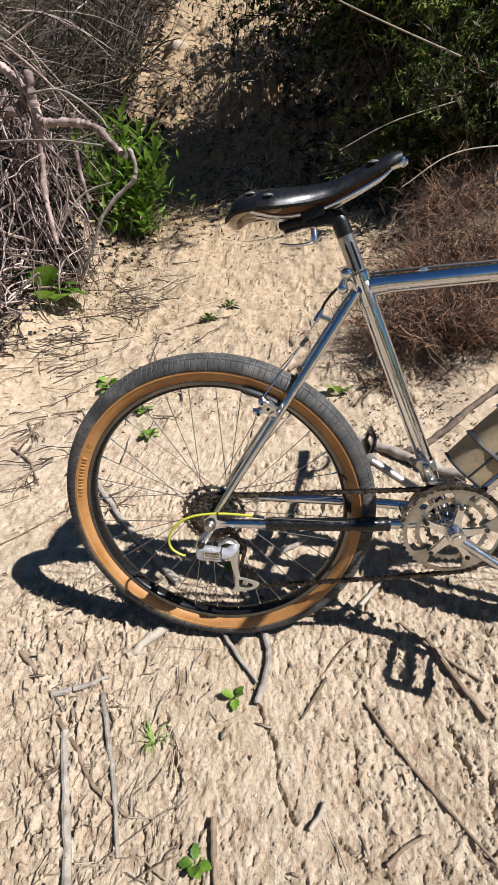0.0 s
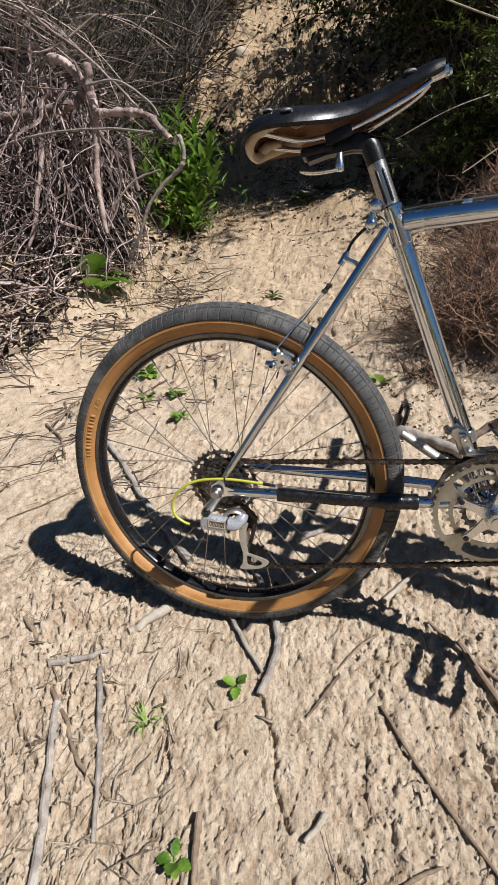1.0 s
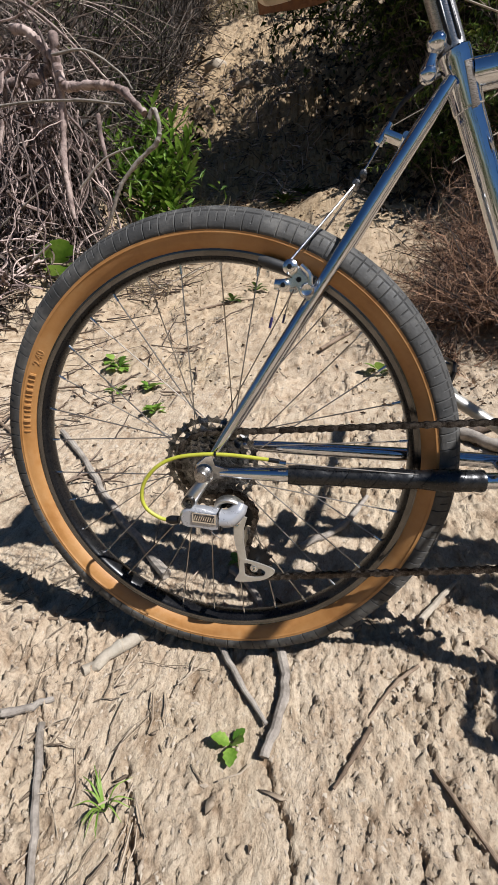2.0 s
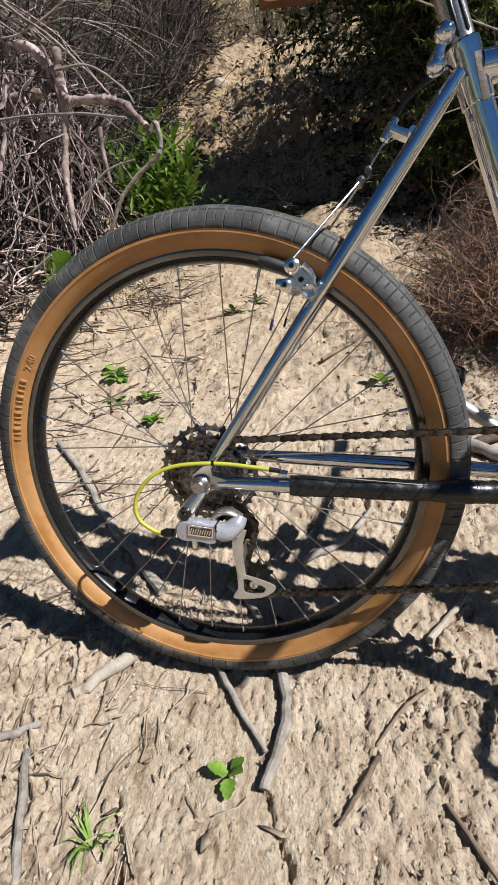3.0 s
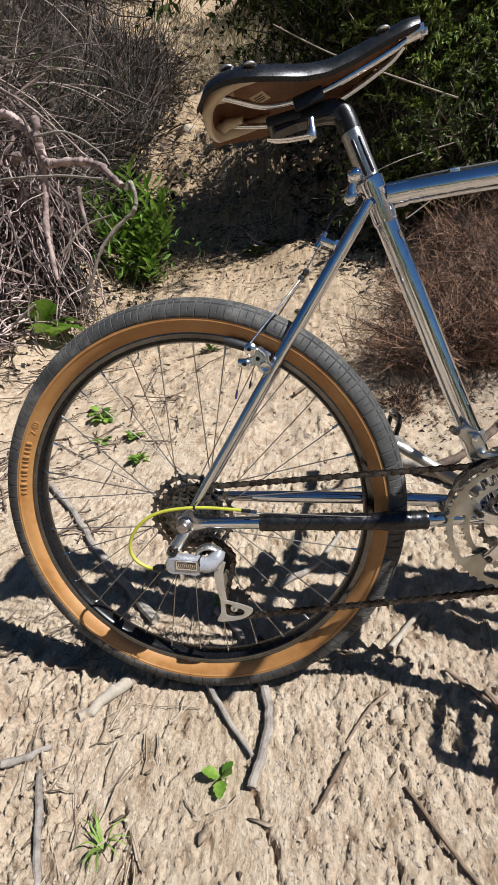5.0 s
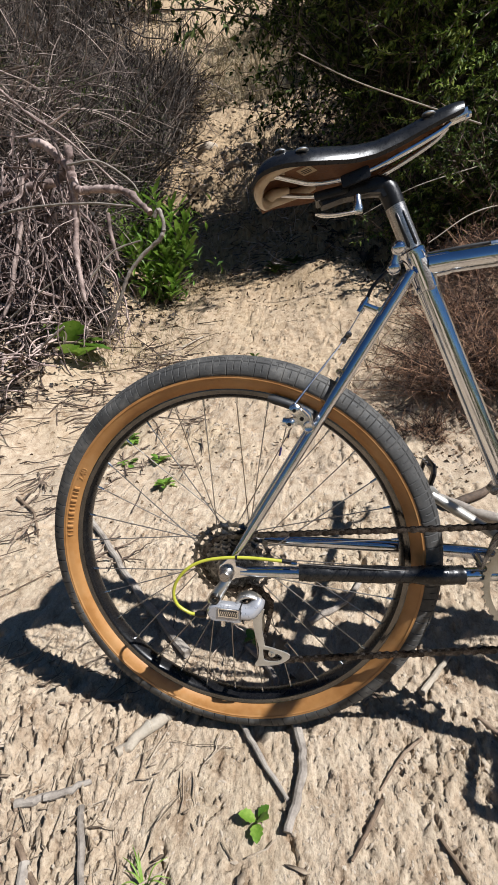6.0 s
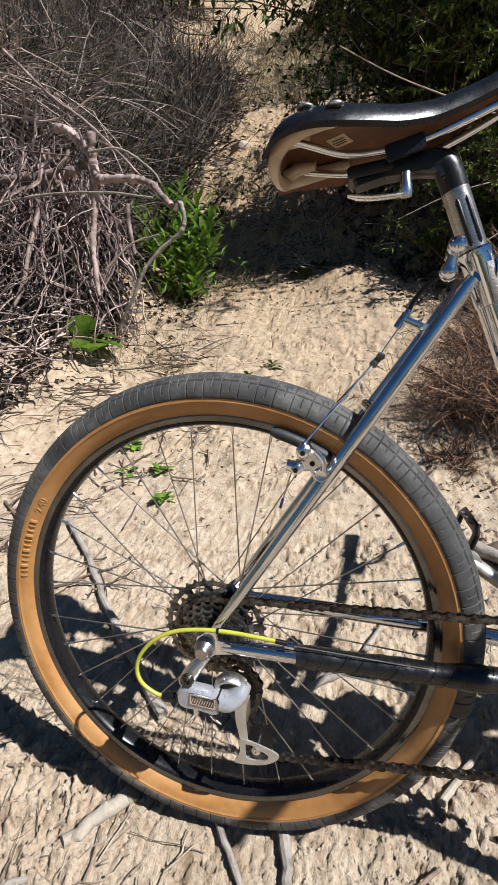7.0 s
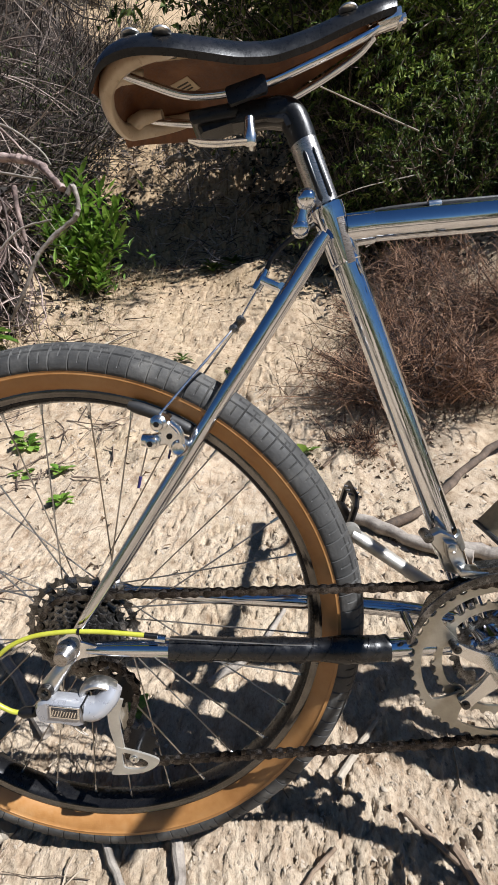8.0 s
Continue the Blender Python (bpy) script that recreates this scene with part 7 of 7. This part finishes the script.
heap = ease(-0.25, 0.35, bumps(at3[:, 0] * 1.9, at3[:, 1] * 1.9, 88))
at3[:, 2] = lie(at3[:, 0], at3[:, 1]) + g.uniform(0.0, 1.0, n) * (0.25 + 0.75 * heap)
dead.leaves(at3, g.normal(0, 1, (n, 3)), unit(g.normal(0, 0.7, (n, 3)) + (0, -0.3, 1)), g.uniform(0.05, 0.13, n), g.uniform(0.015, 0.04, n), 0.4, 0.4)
ob = tagged(part("dead_foliage", dead, SHADE_LEAF, brush, smooth=False), kind="stuff")
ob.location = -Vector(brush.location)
ob = tagged(part("sparse_foliage", lf, LEAF_DARK, brush), kind="stuff")
ob.location = -Vector(brush.location)
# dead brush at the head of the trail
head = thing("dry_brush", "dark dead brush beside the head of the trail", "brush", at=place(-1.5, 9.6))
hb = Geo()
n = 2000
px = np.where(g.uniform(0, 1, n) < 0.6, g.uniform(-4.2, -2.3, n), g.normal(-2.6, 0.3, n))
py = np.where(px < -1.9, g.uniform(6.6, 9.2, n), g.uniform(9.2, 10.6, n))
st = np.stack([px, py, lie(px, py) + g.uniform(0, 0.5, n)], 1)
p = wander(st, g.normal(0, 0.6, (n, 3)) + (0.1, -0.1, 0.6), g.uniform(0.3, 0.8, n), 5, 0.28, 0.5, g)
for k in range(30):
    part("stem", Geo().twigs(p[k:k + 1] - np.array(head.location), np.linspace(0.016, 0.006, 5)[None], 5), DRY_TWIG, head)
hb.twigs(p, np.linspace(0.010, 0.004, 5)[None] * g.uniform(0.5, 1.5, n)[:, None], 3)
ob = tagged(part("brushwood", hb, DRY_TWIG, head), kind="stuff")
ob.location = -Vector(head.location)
# near-black leaves, their colour standing in for shade under the brush and the bushes
shade_leaves = Geo()
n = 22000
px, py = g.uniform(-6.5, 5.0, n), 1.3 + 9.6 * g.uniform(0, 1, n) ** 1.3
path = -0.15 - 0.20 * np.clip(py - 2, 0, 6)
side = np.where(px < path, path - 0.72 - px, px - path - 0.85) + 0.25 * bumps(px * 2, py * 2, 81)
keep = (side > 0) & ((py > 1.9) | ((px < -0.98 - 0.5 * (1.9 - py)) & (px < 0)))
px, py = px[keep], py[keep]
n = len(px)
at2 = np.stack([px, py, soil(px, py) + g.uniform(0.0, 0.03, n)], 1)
shade_leaves.leaves(at2, unit(g.normal(0, 1, (n, 3)) * (1, 1, 0.3)), unit(g.normal(0, 0.35, (n, 3)) + (0, -0.3, 1)), g.uniform(0.06, 0.15, n) * (0.3 + 0.7 * ease(2.0, 3.4, py)), g.uniform(0.03, 0.07, n) * (0.3 + 0.7 * ease(2.0, 3.4, py)), 0.4, 0.3)
tagged(part("leaf_mould", shade_leaves, SHADE_LEAF, smooth=False), "near-black leaves standing in for shade under the brush", "leaves", kind="stuff")

# brown leaves in the shade of the sprawling roots, added to darken the silt
foot = Geo()
n = 3600
px, py = g.uniform(-3.0, -1.2, n), g.uniform(0.55, 2.2, n)
keep = px + 0.10 * bumps(px * 4, py * 4, 84) < -1.30 - 0.20 * np.clip(1.9 - py, 0, 2)
px, py = px[keep], py[keep]
n = len(px)
at2 = np.stack([px, py, soil(px, py) + g.uniform(0.0, 0.05, n)], 1)
foot.leaves(at2, unit(g.normal(0, 1, (n, 3)) * (1, 1, 0.4)), unit(g.normal(0, 0.5, (n, 3)) + (0, 0, 1)), g.uniform(0.04, 0.10, n), g.uniform(0.015, 0.04, n), 0.4, 0.3)
tagged(part("leaf_mould", foot, BROWN_STEM, smooth=False), "brown leaf litter among sprawling roots", "leaves", kind="stuff")

# the bright green shrub by the path
shrub = thing("green_shrub", "bright green shrub with slender whorled leaves", "bush", at=place(-1.14, 3.02))
gs = np.random.default_rng(5)
stems = Geo()
bx, by, bz = place(-1.14, 3.02)
tips = ((-0.93, 2.98, 1.62), (-1.00, 3.06, 1.86), (-1.30, 3.16, 1.98), (-1.17, 3.02, 1.66), (-0.86, 3.0, 1.48), (-1.42, 3.10, 1.72), (-1.30, 2.96, 1.50), (-1.05, 2.94, 1.44), (-1.50, 3.10, 1.58), (-0.92, 3.14, 1.76), (-1.18, 3.16, 1.84), (-1.0, 2.92, 1.30), (-1.22, 2.92, 1.34))
for tx, ty, tz in tips + ((-1.55, 3.05, 1.86), (-1.44, 2.96, 1.60), (-1.12, 3.0, 1.96)):
    tx, tz = tx - 0.03, tz + 0.06
    base = np.array((gs.normal(0, 0.04), gs.normal(0, 0.04), 0.02))
    tip = np.array((tx - bx, ty - by, tz - bz))
    mid = (base + tip) / 2 + gs.normal(0, 0.03, 3) + (0, 0, -0.02)
    line = bend([base, mid, tip], 10)
    stems.tube(line, np.linspace(0.006, 0.0025, len(line)), 6)
    for k in range(30):
        f = 0.36 + 0.64 * (k / 29) ** 0.62
        c = line[int(f * (len(line) - 1))]
        a = 2.4 * k
        out = np.array((math.cos(a), math.sin(a), 0.45 + 1.3 * max(0, f - 0.80) / 0.20))
        set_leaf(SLIM, shrub, c, unit(out + gs.normal(0, 0.12, 3)), (0.05, 0.02, 1), scale=gs.uniform(0.75, 1.15) * (1.0 if f < 0.97 else 0.7))
part("stem", stems, LEAF_BRIGHT, shrub)
inner = Geo()
n = 260
at2 = gs.normal(0, 1, (n, 3)) * (0.17, 0.12, 0.17) + (-0.04, -0.02, 0.36)
inner.leaves(at2, unit(gs.normal(0, 0.8, (n, 3)) + (0, -0.2, 0.5)), unit(gs.normal(0, 0.4, (n, 3)) + (0.2, -0.2, 1)), gs.uniform(0.08, 0.14, n), gs.uniform(0.018, 0.028, n), 0.2, 0.15)
tagged(part("inner_foliage", inner, LEAF_BRIGHT, shrub), kind="stuff")

# straw grass and dead stalks up the trail and along its edges
gr = Geo()
n = 5200
px = -1.0 + g.normal(0, 1.3, n)
py = 8.5 + 5 * g.uniform(0, 1, n) ** 1.4
edge = g.uniform(0, 1, n) < 0.4
px[edge], py[edge] = np.where(g.uniform(0, 1, edge.sum()) < 0.6, g.normal(-1.15, 0.25, edge.sum()), g.normal(0.9, 0.3, edge.sum())), g.uniform(1.7, 5.2, edge.sum())
start = np.stack([px, py, lie(px, py)], 1)
p = wander(start, g.normal(0, 0.45, (n, 3)) + (0, 0, 1), g.uniform(0.06, 0.32, n) * np.where(edge, 0.6, 1.5), 4, 0.2, 0.5, g)
gr.twigs(p, np.linspace(0.0024, 0.0009, 4)[None] * np.where(edge, 0.8, 1.6 + 0.5 * np.clip(py - 7, 0, 6))[:, None], 3)
tagged(part("dry_grass", gr, STRAW), "dry straw-coloured grass along the trail", "grass", kind="stuff")
# mat of fallen twigs at the foot of the bank
mt_ = Geo()
n = 750
px, py = g.uniform(-2.2, -0.75, n), g.uniform(1.1, 2.6, n)
keep = (px < -0.62 - 0.35 * np.abs(py - 2.4)) & (bumps(px * 3, py * 3, 83) > -0.1)
px, py = px[keep], py[keep]
n = len(px)
start = np.stack([px, py, lie(px, py) + g.uniform(0.005, 0.05, n)], 1)
p = wander(start, g.normal(0, 1, (n, 3)) * (1, 1, 0.12), g.uniform(0.08, 0.35, n), 5, 0.06, 0.05, g)
mt_.twigs(p, np.linspace(0.0034, 0.0014, 5)[None] * g.uniform(0.5, 1.5, n)[:, None], 4)
tagged(part("fallen_twigs", mt_, BROWN_STEM), "mat of fallen dry twigs at the foot of the bank", "twigs", kind="stuff")

# twigs and pale dead stalks lying in the shaded cutting of the trail
sl = Geo()
n = 900
py = g.uniform(3.7, 6.8, n)
px = -0.15 - 0.2 * (py - 2) + g.normal(0.1, 0.6, n)
start = np.stack([px, py, soil(px, py) + 0.01], 1)
p = wander(start, g.normal(0, 1, (n, 3)) * (1, 1, 0.35), g.uniform(0.05, 0.28, n), 4, 0.15, 0.05, g)
p[:, :, 2] = np.maximum(p[:, :, 2], soil(p[:, :, 0], p[:, :, 1]) + 0.004)
sl.twigs(p, np.linspace(0.0055, 0.0025, 4)[None] * g.uniform(0.5, 1.5, n)[:, None], 3)
tagged(part("fallen_twigs", sl, GREY_STEM), "pale dead stalks lying in the shaded trail", "twigs", kind="stuff")

# dark branching twigs strewn on the silt below the bank
st_ = Geo()
n = 110
px, py = g.uniform(-1.7, -0.40, n), g.uniform(0.35, 1.65, n)
start = np.stack([px, py, lie(px, py) + 0.012], 1)
way = g.normal(0, 1, (n, 3)) * (1, 1, 0.0)
p = wander(start, way, g.uniform(0.06, 0.30, n), 6, 0.10, 0.0, g)
b = g.integers(0, n, 110)
p2 = wander(p[b, 3], unit(way[b]) + g.normal(0, 0.7, (110, 3)) * (1, 1, 0), g.uniform(0.04, 0.14, 110), 6, 0.12, 0.0, g)
p = np.concatenate([p, p2])
p[:, :, 2] = lie(p[:, :, 0], p[:, :, 1]) + 0.010 + np.abs(g.normal(0, 0.006, p.shape[:2]))
st_.twigs(p, np.linspace(0.0030, 0.0013, 6)[None] * g.uniform(0.5, 1.5, len(p))[:, None], 4)
tagged(part("dark_twigs", st_, BROWN_STEM), "dark branching twigs strewn on the silt", "twigs", kind="stuff")
# roots and sticks sprawling from the foot of the bank
sprawl = thing("dead_brush", "dead roots and sticks sprawling below the bank", "brush", at=place(-1.7, 1.6))
for k in range(360):
    x, y = g.uniform(-2.8, -1.2), 1.95 - 1.25 * g.uniform(0, 1) ** 1.5
    q = wander(np.array([(x, y, float(lie(x, y)) + g.uniform(0.02, 0.25))]), np.array([(g.normal(0.35, 0.6), g.normal(-0.45, 0.4), g.normal(0.0, 0.25))]), np.array([g.uniform(0.2, 0.6)]), 9, 0.035, 0.4, g)[0]
    q[:, 2] = np.maximum(q[:, 2], lie(q[:, 0], q[:, 1]) + 0.008)
    q[:, 0] = np.minimum(q[:, 0], -1.22 - 0.2 * np.clip(1.9 - q[:, 1], 0, 2) - 0.1 * np.abs(np.sin(9 * q[:, 1] + k)))
    r = float(np.exp(g.normal(-5.15, 0.4)))
    part("stick", Geo().tube(bend(q - np.array(sprawl.location), 2), r * np.linspace(1, 0.45, 17), 6), ROOT if k % 4 else BROWN_STEM, sprawl)

# stones in the lit cutting of the trail
for x, y, r in ((-1.05, 6.15, 0.11), (-0.95, 6.75, 0.10), (-1.6, 6.9, 0.14)):
    b_ = Geo().ball((0, 0, 0), r, 18, (1.2, 0.9, 0.7))
    v = b_.v[0]
    v += 0.22 * r * np.stack([bumps(v[:, 0] / r * 1.3 + x * 7, v[:, 2] / r * 1.3 + k, 71 + k) for k in range(3)], 1)
    ob = part("stone", b_, CLOD, None, sharp=35)
    ob.location = place(x, y, 0.02)
    tagged(ob, "pale blocky stone in the trail cutting", "stone", "stones in the trail")
